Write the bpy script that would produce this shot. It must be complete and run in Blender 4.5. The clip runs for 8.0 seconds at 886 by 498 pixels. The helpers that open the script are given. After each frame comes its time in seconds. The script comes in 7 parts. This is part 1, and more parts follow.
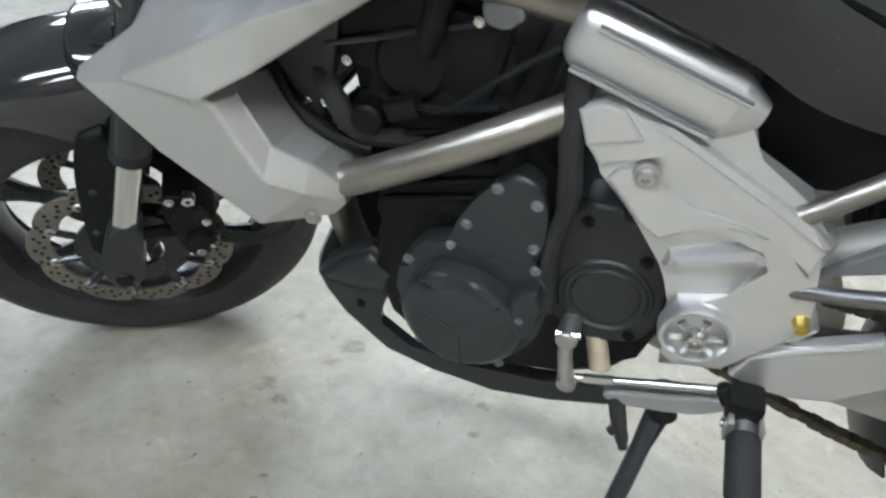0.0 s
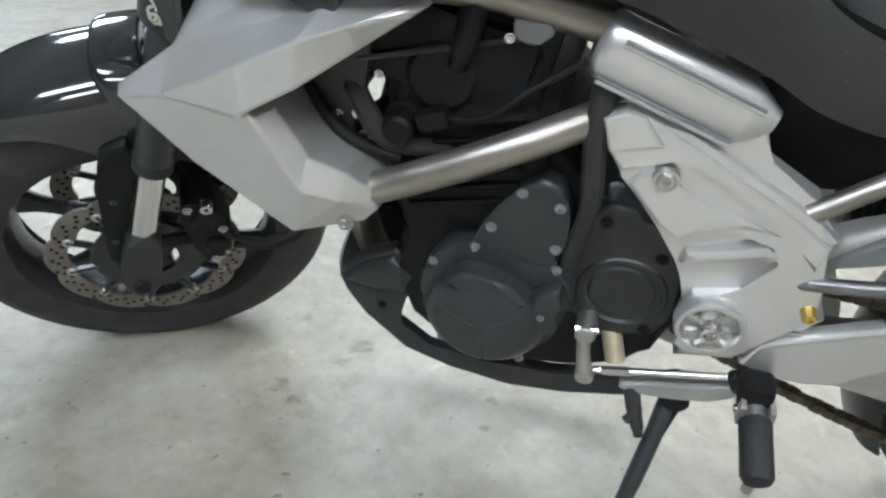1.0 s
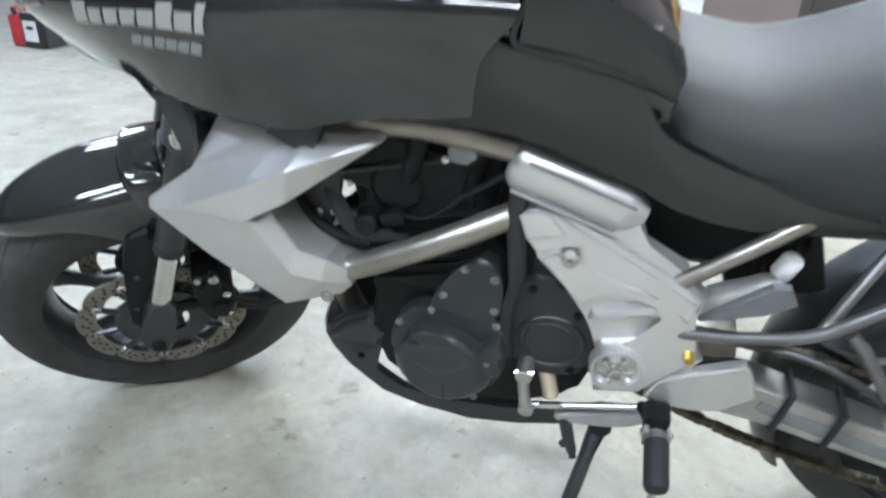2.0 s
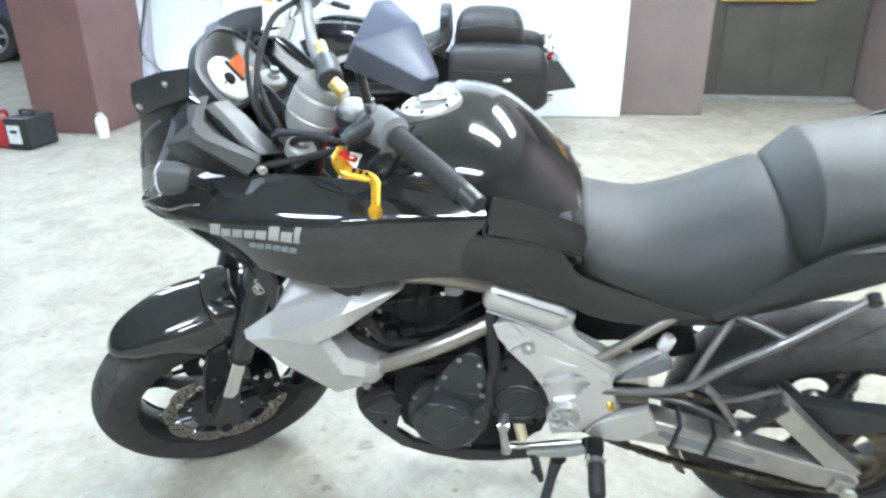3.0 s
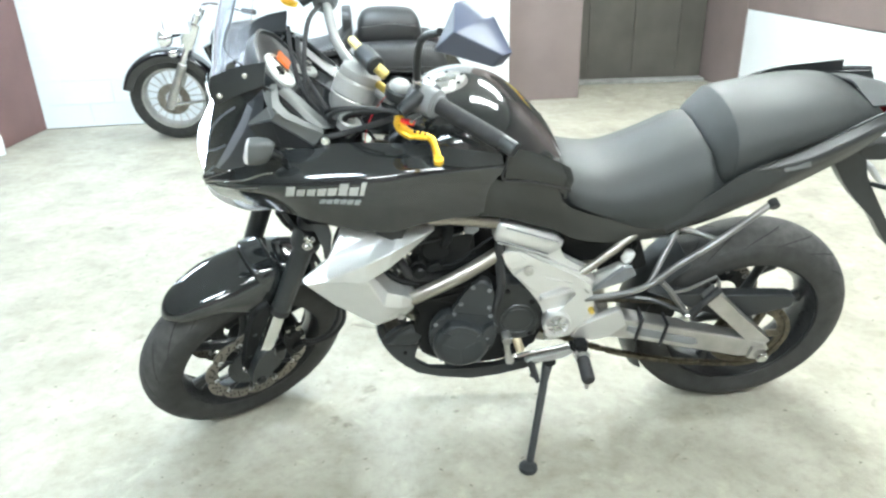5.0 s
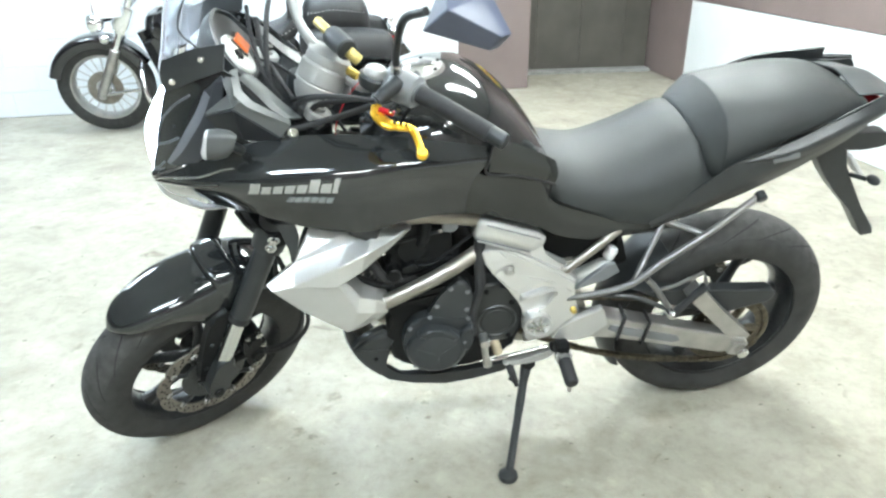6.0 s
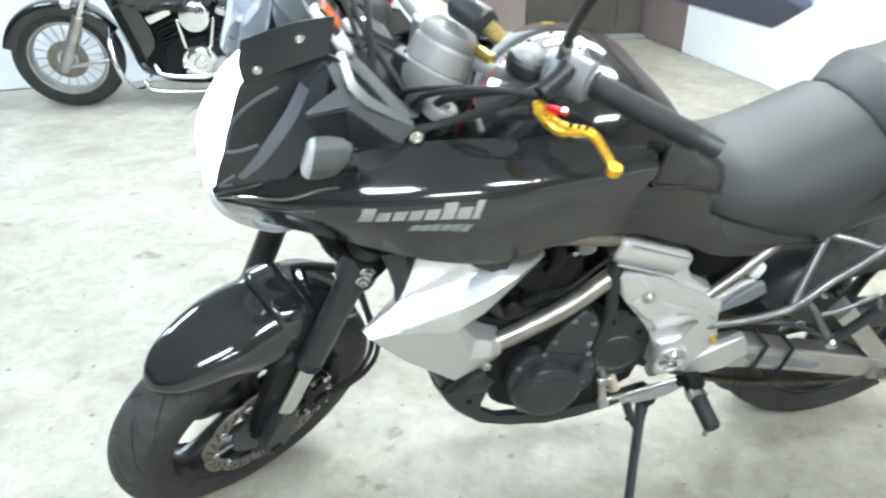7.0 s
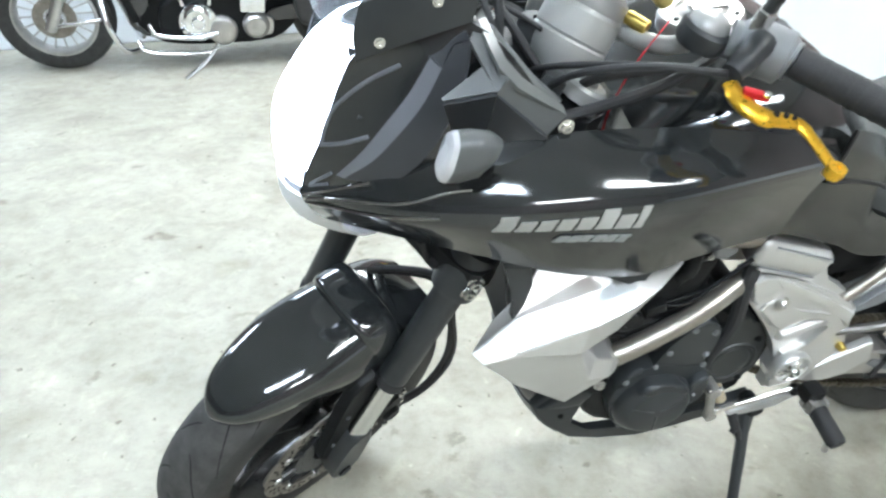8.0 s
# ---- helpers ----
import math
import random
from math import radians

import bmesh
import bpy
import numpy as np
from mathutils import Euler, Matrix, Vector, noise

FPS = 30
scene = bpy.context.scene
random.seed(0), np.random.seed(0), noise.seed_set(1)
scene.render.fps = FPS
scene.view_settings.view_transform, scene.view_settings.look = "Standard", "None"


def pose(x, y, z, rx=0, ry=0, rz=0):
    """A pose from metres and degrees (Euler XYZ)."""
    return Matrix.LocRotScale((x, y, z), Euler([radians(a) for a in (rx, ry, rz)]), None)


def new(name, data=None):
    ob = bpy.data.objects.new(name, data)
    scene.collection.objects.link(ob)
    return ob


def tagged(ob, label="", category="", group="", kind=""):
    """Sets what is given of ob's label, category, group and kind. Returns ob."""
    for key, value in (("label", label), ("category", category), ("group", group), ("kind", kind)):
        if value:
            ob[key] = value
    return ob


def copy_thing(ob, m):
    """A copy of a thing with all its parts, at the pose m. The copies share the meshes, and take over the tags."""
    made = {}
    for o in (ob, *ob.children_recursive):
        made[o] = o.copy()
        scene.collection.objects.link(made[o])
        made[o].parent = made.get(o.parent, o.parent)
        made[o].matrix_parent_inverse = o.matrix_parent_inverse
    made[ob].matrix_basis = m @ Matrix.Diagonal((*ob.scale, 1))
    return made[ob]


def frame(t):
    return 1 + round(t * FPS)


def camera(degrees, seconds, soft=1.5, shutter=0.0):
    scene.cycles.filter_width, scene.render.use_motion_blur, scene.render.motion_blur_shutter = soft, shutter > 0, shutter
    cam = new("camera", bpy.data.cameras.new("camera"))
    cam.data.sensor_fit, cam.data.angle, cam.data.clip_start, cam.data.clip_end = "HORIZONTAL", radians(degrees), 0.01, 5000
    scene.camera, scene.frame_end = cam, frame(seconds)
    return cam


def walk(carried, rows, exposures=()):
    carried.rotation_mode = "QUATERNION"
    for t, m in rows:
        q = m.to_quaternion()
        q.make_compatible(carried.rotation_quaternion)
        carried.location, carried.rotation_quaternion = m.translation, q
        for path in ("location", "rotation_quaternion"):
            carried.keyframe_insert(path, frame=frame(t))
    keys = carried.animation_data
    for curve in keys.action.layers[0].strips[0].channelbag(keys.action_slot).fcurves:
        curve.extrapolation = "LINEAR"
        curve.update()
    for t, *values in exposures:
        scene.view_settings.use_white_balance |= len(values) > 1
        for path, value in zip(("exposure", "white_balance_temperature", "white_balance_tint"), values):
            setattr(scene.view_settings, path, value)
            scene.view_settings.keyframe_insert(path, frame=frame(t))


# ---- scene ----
# ---------------- camera and its path ----------------
cam = camera(65.1, 8.0, soft=2.4, shutter=0.5)
ROWS = [
    (0.0, 0.7664, -0.9098, 0.8126, 60.85, -3.62, 17.69),
    (0.5, 0.7232, -0.9241, 0.8388, 61.12, -3.31, 15.84),
    (1.0, 0.7201, -0.9536, 0.8319, 60.77, -3.46, 15.26),
    (2.5, 0.8218, -1.2452, 1.1350, 65.10, -0.76, 11.90),
    (3.0, 0.7963, -1.4633, 1.2929, 66.44, 0.49, 8.62),
    (3.5, 0.8329, -1.6880, 1.3284, 66.77, 1.19, 4.30),
    (4.0, 0.8075, -1.8098, 1.3317, 66.51, 1.40, 1.58),
    (4.5, 0.6260, -1.8411, 1.3334, 66.36, 1.60, -0.38),
    (6.0, 0.4409, -1.7169, 1.2964, 65.44, 0.36, -7.58),
    (6.5, 0.3304, -1.4973, 1.2968, 64.27, -0.18, -8.97),
    (7.0, 0.1807, -1.3283, 1.2582, 62.77, -0.26, -11.17),
    (7.5, 0.0571, -1.1796, 1.2397, 60.93, -0.49, -13.27),
    (8.0, 0.0283, -1.0968, 1.2265, 59.61, -0.68, -12.52),
]
EXPOSURES = [(0.0, 0.0, 5750, 9), (1.2, 0.06, 5750, 9), (2.4, 0.36, 5450, 9), (3.0, 0.55, 5550, 6), (4.0, 0.76, 5850, 1), (6.0, 0.68, 5850, 2), (7.0, 0.58, 5700, 5), (8.0, 0.45, 5750, 6)]
walk(cam, [(t, pose(x, y, z, rx, ry, rz)) for t, x, y, z, rx, ry, rz in ROWS], EXPOSURES)

# ---------------- world ----------------
world = bpy.data.worlds.new("garage_world")
scene.world = world
world.use_nodes = True
world.node_tree.nodes["Background"].inputs[0].default_value = (0.5, 0.55, 0.6, 1)
world.node_tree.nodes["Background"].inputs[1].default_value = 0.15


# ---------------- small helpers ----------------
def material(name, color, rough=0.5, metal=0.0, coat=0.0, vary=0.12, scale=18.0, bump=0.0, bump_scale=300.0, rough_vary=0.1, spec=0.5):
    """A surface with variation at two scales and a fine relief."""
    m = bpy.data.materials.new(name)
    m.use_nodes = True
    nt = m.node_tree
    b = nt.nodes["Principled BSDF"]
    tc = nt.nodes.new("ShaderNodeTexCoord")
    big = nt.nodes.new("ShaderNodeTexNoise")
    big.inputs["Scale"].default_value, big.inputs["Detail"].default_value = scale, 6
    fine = nt.nodes.new("ShaderNodeTexNoise")
    fine.inputs["Scale"].default_value, fine.inputs["Detail"].default_value = bump_scale, 3
    for n in (big, fine):
        nt.links.new(tc.outputs["Object"], n.inputs["Vector"])
    ramp = nt.nodes.new("ShaderNodeMapRange")
    ramp.inputs["From Min"].default_value, ramp.inputs["From Max"].default_value = 0.3, 0.7
    ramp.inputs["To Min"].default_value, ramp.inputs["To Max"].default_value = 1 - vary, 1 + vary
    nt.links.new(big.outputs["Fac"], ramp.inputs["Value"])
    mul = nt.nodes.new("ShaderNodeVectorMath")
    mul.operation = "SCALE"
    mul.inputs[0].default_value = color[:3]
    nt.links.new(ramp.outputs["Result"], mul.inputs["Scale"])
    nt.links.new(mul.outputs["Vector"], b.inputs["Base Color"])
    rr = nt.nodes.new("ShaderNodeMapRange")
    rr.inputs["To Min"].default_value = max(0.02, rough - rough_vary)
    rr.inputs["To Max"].default_value = min(1.0, rough + rough_vary)
    nt.links.new(fine.outputs["Fac"], rr.inputs["Value"])
    nt.links.new(rr.outputs["Result"], b.inputs["Roughness"])
    b.inputs["Metallic"].default_value = metal
    b.inputs["Coat Weight"].default_value = coat
    b.inputs["Coat Roughness"].default_value = 0.08
    b.inputs["Specular IOR Level"].default_value = spec
    if bump:
        bp = nt.nodes.new("ShaderNodeBump")
        bp.inputs["Strength"].default_value, bp.inputs["Distance"].default_value = bump, 0.002
        nt.links.new(fine.outputs["Fac"], bp.inputs["Height"])
        nt.links.new(bp.outputs["Normal"], b.inputs["Normal"])
    return m


def glowing(name, color, strength):
    m = bpy.data.materials.new(name)
    m.use_nodes = True
    b = m.node_tree.nodes["Principled BSDF"]
    b.inputs["Base Color"].default_value = (0.9, 0.9, 0.9, 1)
    b.inputs["Emission Color"].default_value = (*color, 1)
    b.inputs["Emission Strength"].default_value = strength
    return m


def glass(name, color=(1, 1, 1), rough=0.02, clear=1.0):
    m = bpy.data.materials.new(name)
    m.use_nodes = True
    b = m.node_tree.nodes["Principled BSDF"]
    b.inputs["Base Color"].default_value = (*color, 1)
    b.inputs["Transmission Weight"].default_value = clear
    b.inputs["Roughness"].default_value = rough
    b.inputs["IOR"].default_value = 1.2
    return m


def finish(bm, crisp=0.62):
    bmesh.ops.recalc_face_normals(bm, faces=bm.faces)
    for f in bm.faces:
        f.smooth = True
    for e in bm.edges:
        e.smooth = len(e.link_faces) == 2 and e.calc_face_angle(0) < crisp
        if e.smooth and e.calc_face_angle(0) > 0.06:
            a, b = (f.calc_area() for f in e.link_faces)
            if max(a, b) > 14 * min(a, b):
                e.smooth = False


def mesh_of(name, bm, mat, crisp=0.62):
    finish(bm, crisp)
    me = bpy.data.meshes.new(name)
    bm.to_mesh(me)
    bm.free()
    me.materials.append(mat)
    return me


def part(name, bm, mat, parent=None, label="", m=None, crisp=0.62):
    """One bmesh (or a shared mesh) as one object under a thing or a part."""
    me = bm if isinstance(bm, bpy.types.Mesh) else mesh_of(name, bm, mat, crisp)
    ob = new(name, me)
    if parent:
        ob.parent = parent
    if m is not None:
        ob.matrix_basis = m
    if label:
        tagged(ob, label)
    return ob


def thing(name, label, category, m=None, group="", kind=""):
    ob = new(name)
    ob.empty_display_size = 0.1
    if m is not None:
        ob.matrix_basis = m
    return tagged(ob, label, category, group, kind)


def spline(pts, n):
    """n points on a smooth curve through pts."""
    pts = [Vector(p) for p in pts]
    if len(pts) == 2:
        return [pts[0].lerp(pts[1], i / (n - 1)) for i in range(n)]
    ext = [pts[0] * 2 - pts[1]] + pts + [pts[-1] * 2 - pts[-2]]
    out = []
    for i in range(n):
        s = i / (n - 1) * (len(pts) - 1)
        k = min(int(s), len(pts) - 2)
        t = s - k
        a, b, c, d = ext[k:k + 4]
        out.append(0.5 * ((2 * b) + (c - a) * t + (2 * a - 5 * b + 4 * c - d) * t * t + (3 * b - 3 * c + d - a) * t ** 3))
    return out


def polyline(pts, n):
    pts = [Vector(p) for p in pts]
    out = []
    for i in range(n):
        s = i / (n - 1) * (len(pts) - 1)
        k = min(int(s), len(pts) - 2)
        out.append(pts[k].lerp(pts[k + 1], s - k))
    return out


def add(bm, other):
    me = bpy.data.meshes.new("joined")
    other.to_mesh(me)
    other.free()
    bm.from_mesh(me)
    bpy.data.meshes.remove(me)
    return bm


def moved(bm, m):
    bmesh.ops.transform(bm, matrix=m, verts=bm.verts)
    return bm


def flipped(bm):
    """The same shape on the other side of the y = 0 plane, as a new bmesh."""
    b = bm.copy()
    bmesh.ops.transform(b, matrix=Matrix.Scale(-1, 4, (0, 1, 0)), verts=b.verts)
    bmesh.ops.reverse_faces(b, faces=b.faces)
    return b


def grid_points(rows, nu, nv, sharp=False):
    lines = [spline(r, nu) for r in rows]
    cols = [(polyline if sharp else spline)([l[i] for l in lines], nv) for i in range(nu)]
    return [[cols[i][j] for i in range(nu)] for j in range(nv)]


def sheet(g, thick=0.0):
    bm = bmesh.new()
    vs = [[bm.verts.new(p) for p in row] for row in g]
    for a, b in zip(vs, vs[1:]):
        for i in range(len(a) - 1):
            bm.faces.new((a[i], a[i + 1], b[i + 1], b[i]))
    if thick:
        bmesh.ops.recalc_face_normals(bm, faces=bm.faces)
        bmesh.ops.solidify(bm, geom=bm.faces[:], thickness=thick)
    return bm


def patch(rows, nu=24, nv=12, thick=0.004, sharp=False):
    return sheet(grid_points(rows, nu, nv, sharp), thick)


def loft(rings, n=0, caps=True):
    if n:
        cols = [spline([r[i] for r in rings], n) for i in range(len(rings[0]))]
        rings = [[c[j] for c in cols] for j in range(n)]
    bm = bmesh.new()
    vs = [[bm.verts.new(p) for p in r] for r in rings]
    k = len(vs[0])
    for a, b in zip(vs, vs[1:]):
        for i in range(k):
            bm.faces.new((a[i], a[(i + 1) % k], b[(i + 1) % k], b[i]))
    if caps:
        bm.faces.new(vs[0])
        bm.faces.new(vs[-1])
    return bm


def frame_of(d):
    d = Vector(d).normalized()
    a = Vector((0, 0, 1)) if abs(d.z) < 0.9 else Vector((1, 0, 0))
    u = d.cross(a).normalized()
    return u, d.cross(u)


def tube(pts, r, n=0, seg=10, flat=1.0):
    """A round bar along pts; r is a radius or a list of radii."""
    pts = spline(pts, n) if n else [Vector(p) for p in pts]
    radii = r if isinstance(r, (list, tuple)) else [r] * len(pts)
    if len(radii) != len(pts):
        radii = [radii[min(int(i / (len(pts) - 1) * (len(radii) - 1) + 0.5), len(radii) - 1)] for i in range(len(pts))]
    rings = []
    u = None
    for i, p in enumerate(pts):
        d = pts[min(i + 1, len(pts) - 1)] - pts[max(i - 1, 0)]
        if u is None:
            u, v = frame_of(d)
        else:
            dn = d.normalized()
            u = (u - dn * u.dot(dn)).normalized()
            v = dn.cross(u)
        rings.append([p + (u * math.cos(2 * math.pi * k / seg) + v * flat * math.sin(2 * math.pi * k / seg)) * radii[i] for k in range(seg)])
    return loft(rings)


def lathe(profile, centre=(0, 0, 0), axis=(0, 1, 0), seg=48, closed=False):
    """Turns (radius, along) pairs about an axis through centre."""
    d = Vector(axis).normalized()
    u, v = frame_of(d)
    c = Vector(centre)
    bm = bmesh.new()
    rings = []
    for r, y in profile:
        if r < 1e-6:
            rings.append([bm.verts.new(c + d * y)])
        else:
            rings.append([bm.verts.new(c + d * y + (u * math.cos(2 * math.pi * k / seg) + v * math.sin(2 * math.pi * k / seg)) * r) for k in range(seg)])
    pairs = list(zip(rings, rings[1:])) + ([(rings[-1], rings[0])] if closed else [])
    for a, b in pairs:
        for k in range(seg):
            q = (k + 1) % seg
            if len(a) == 1 and len(b) == 1:
                continue
            if len(a) == 1:
                bm.faces.new((a[0], b[q], b[k]))
            elif len(b) == 1:
                bm.faces.new((a[k], a[q], b[0]))
            else:
                bm.faces.new((a[k], a[q], b[q], b[k]))
    return bm


def rod(p, q, r, seg=16, bev=0.15):
    """A round bar from p to q with softened ends."""
    p, q = Vector(p), Vector(q)
    n = (q - p).length
    b = min(r * bev, n * 0.3)
    return lathe([(0, 0), (r - b, 0), (r, b), (r, n - b), (r - b, n), (0, n)], p, q - p, seg)


def box(c, s, bev=0.004, rot=None):
    bm = bmesh.new()
    bmesh.ops.create_cube(bm, size=1, matrix=Matrix.Diagonal((*s, 1)))
    if bev:
        bmesh.ops.bevel(bm, geom=bm.edges[:], offset=bev, segments=2, affect="EDGES", profile=0.6)
    m = Matrix.Translation(c)
    if rot:
        m = m @ pose(0, 0, 0, *rot)
    return moved(bm, m)


def prism(outline, y0, y1, bev=0.004, seg=2):
    """An (x, z) outline between two y values, with softened edges. y0 is the outer face."""
    bm = bmesh.new()
    lo = [bm.verts.new((x, y0, z)) for x, z in outline]
    hi = [bm.verts.new((x, y1, z)) for x, z in outline]
    k = len(lo)
    top = bm.faces.new(lo)
    bm.faces.new(hi[::-1])
    for i in range(k):
        bm.faces.new((lo[i], hi[i], hi[(i + 1) % k], lo[(i + 1) % k]))
    if bev:
        bmesh.ops.bevel(bm, geom=[e for e in top.edges], offset=bev, segments=seg, affect="EDGES", profile=0.5)
    return bm


def rounded(outline, n=4):
    """Round the corners of a closed outline by a closed smooth curve."""
    k = len(outline)
    out = []
    for i in range(k):
        a, b, c = Vector(outline[i - 1]), Vector(outline[i]), Vector(outline[(i + 1) % k])
        p, q = b.lerp(a, 0.3), b.lerp(c, 0.3)
        for j in range(n):
            t = j / (n - 1)
            out.append(tuple(p * (1 - t) ** 2 + b * 2 * t * (1 - t) + q * t * t))
    return out


def ball(c, s, seg=20):
    bm = bmesh.new()
    bmesh.ops.create_uvsphere(bm, u_segments=seg, v_segments=seg // 2, radius=1)
    return moved(bm, Matrix.Translation(c) @ Matrix.Diagonal((*s, 1)))


def hexbolt(r=0.006, h=0.005, socket=True):
    """A small flanged bolt whose head points to -y."""
    bm = lathe([(0, 0), (r * 1.35, 0), (r * 1.35, -h * 0.25), (r, -h * 0.35)], seg=14)
    add(bm, lathe([(r, -h * 0.3), (r * 0.95, -h), (r * 0.5, -h), (r * 0.45, -h * 0.5), (0, -h * 0.5)], seg=6))
    return bm

# ---------------- materials ----------------
M_GLOSS = material("gloss_black_paint", (0.018, 0.0195, 0.020), 0.10, coat=0.7, vary=0.2, rough_vary=0.03)
M_PANEL = material("satin_black_plastic", (0.024, 0.026, 0.027), 0.36, vary=0.15, bump=0.08, bump_scale=700, spec=0.45)
M_SILVER = material("silver_paint", (0.61, 0.607, 0.595), 0.33, metal=0.72, coat=0.2, vary=0.03, rough_vary=0.0)
M_ALLOY = material("cast_alloy", (0.47, 0.46, 0.44), 0.36, metal=0.9, vary=0.14, bump=0.12, rough_vary=0.05)
M_TUBE = material("bronze_grey_tube", (0.29, 0.27, 0.235), 0.34, metal=0.8, vary=0.12, rough_vary=0.03)
M_STEEL = material("bright_steel", (0.7, 0.7, 0.68), 0.2, metal=1.0, vary=0.06)
M_CHROME = material("chrome", (0.85, 0.86, 0.88), 0.06, metal=1.0, vary=0.03, rough_vary=0.03)
M_ENGINE = material("black_engine_casting", (0.006, 0.0065, 0.007), 0.5, metal=0.0, vary=0.25, bump=0.25, bump_scale=500, spec=0.22)
M_COVER = material("dark_grey_engine_cover", (0.030, 0.033, 0.035), 0.33, metal=0.2, vary=0.12, rough_vary=0.04)
M_RUBBER = material("tyre_rubber", (0.026, 0.026, 0.025), 0.62, vary=0.3, bump=0.2, scale=30)
M_SPROCKET = material("dark_moulded_plastic", (0.018, 0.0195, 0.019), 0.45, vary=0.15, bump=0.1)
M_TREAD = material("dusty_tread_rubber", (0.045, 0.044, 0.042), 0.8, vary=0.3, bump=0.3, scale=40)
# near-black that paints the shade inside grooves and holes
M_RECESS_SHADE = material("recess_shade_black", (0.006, 0.006, 0.006), 0.9)
M_SOFT = material("black_rubber", (0.018, 0.018, 0.019), 0.7, vary=0.2, bump=0.4, bump_scale=400)
M_SEAT = material("grey_black_vinyl", (0.027, 0.030, 0.030), 0.52, vary=0.12, scale=9, bump=0.35, bump_scale=900)
M_RIM = material("black_wheel_enamel", (0.016, 0.017, 0.018), 0.3, vary=0.2)
M_SIDE = material("semi_gloss_black_plastic", (0.026, 0.027, 0.025), 0.26, vary=0.06, scale=6, rough_vary=0.03)
M_ARM = material("dark_grey_cockpit_plastic", (0.080, 0.084, 0.085), 0.40, vary=0.1, rough_vary=0.03)
M_FRAME = material("grey_alloy_tube", (0.20, 0.195, 0.19), 0.34, metal=0.75, vary=0.1, rough_vary=0.03)
M_DISC = material("worn_brake_steel", (0.22, 0.20, 0.17), 0.42, metal=0.7, vary=0.22, scale=30)
M_GOLD = material("gold_anodised", (0.85, 0.50, 0.04), 0.3, metal=0.85, vary=0.06)
M_BRASS = material("yellow_zinc_bolt", (0.6, 0.45, 0.12), 0.35, metal=0.9)
M_RED = material("red_anodised", (0.55, 0.02, 0.03), 0.35, metal=0.6)
M_LOGO = material("silver_decal", (0.36, 0.36, 0.34), 0.4, metal=0.3, vary=0.04)
M_DARKDECAL = material("dim_grey_decal", (0.22, 0.23, 0.23), 0.45)
M_GREYPL = material("grey_plastic", (0.16, 0.165, 0.17), 0.5, vary=0.1, bump=0.1)
M_RIMGREY = material("light_grey_cockpit_plastic", (0.095, 0.10, 0.098), 0.36, vary=0.1, bump=0.1)
# paler grey for cowl edges that catch the light; the plastic itself is dark
M_COWL_LIT = material("lit_cowl_plastic", (0.13, 0.135, 0.15), 0.30, vary=0.08, rough_vary=0.0)
M_FACET = material("satin_cowl_plastic", (0.030, 0.032, 0.036), 0.34, vary=0.10, bump=0.05, bump_scale=700, rough_vary=0.0)
M_PALEGOLD = material("pale_gold_fitting", (0.62, 0.50, 0.18), 0.3, metal=0.7, vary=0.06)
M_HOUSING = material("silver_grey_casting", (0.36, 0.36, 0.345), 0.42, metal=0.4, vary=0.08)
M_CHAIN = material("oily_chain_steel", (0.10, 0.085, 0.06), 0.45, metal=0.7, vary=0.4, scale=60)
M_DIAL = material("white_dial_face", (0.75, 0.75, 0.72), 0.5)
M_LCD = material("orange_display", (0.75, 0.16, 0.03), 0.4)
# the tenth that is not clear imitates milky headlamp glare on the screen
M_SCREEN = glass("glare_hazed_windscreen", (0.90, 0.93, 0.98), 0.0, 0.90)
M_CLEAR = material("frosted_clear_plastic", (0.55, 0.55, 0.56), 0.22, vary=0.05)
M_HEAD = glowing("lit_headlamp", (0.86, 0.9, 1.0), 9.0)
M_BLUEGREY = material("blue_grey_mirror_shell", (0.085, 0.095, 0.14), 0.35, vary=0.06)
M_BROWN = material("brown_wall_paint", (0.175, 0.138, 0.130), 0.55, vary=0.12, scale=2.0, bump=0.2, bump_scale=60)
M_REDBROWN = material("red_brown_wall_paint", (0.15, 0.083, 0.077), 0.5, vary=0.15, scale=2.0, bump=0.2, bump_scale=60)
M_WHITE = material("white_wall_paint", (0.66, 0.685, 0.70), 0.6, vary=0.05, scale=1.5, bump=0.25, bump_scale=40)
M_CEIL = material("pale_ceiling_concrete", (0.50, 0.50, 0.49), 0.8, vary=0.08, scale=1.0, bump=0.2, bump_scale=30)
M_SILL = material("chipped_concrete_sill", (0.26, 0.26, 0.25), 0.8, vary=0.2, scale=12, bump=0.2)
M_DOOR = material("dark_steel_door", (0.072, 0.067, 0.057), 0.5, vary=0.2, scale=3.0)
M_SIGN = material("yellow_sign_enamel", (0.75, 0.62, 0.08), 0.4)
M_SIGNRED = material("red_sign_ink", (0.6, 0.05, 0.03), 0.5)
M_LAMP = glowing("warm_diffuser", (1.0, 0.975, 0.91), 47.0)
M_LAMP_COOL = glowing("cool_diffuser", (0.89, 0.95, 1.0), 47.0)
M_PAPERWHITE = material("white_plastic", (0.75, 0.75, 0.75), 0.5)
M_BEIGE = material("worn_beige_metal", (0.42, 0.36, 0.25), 0.5, metal=0.3, vary=0.2)


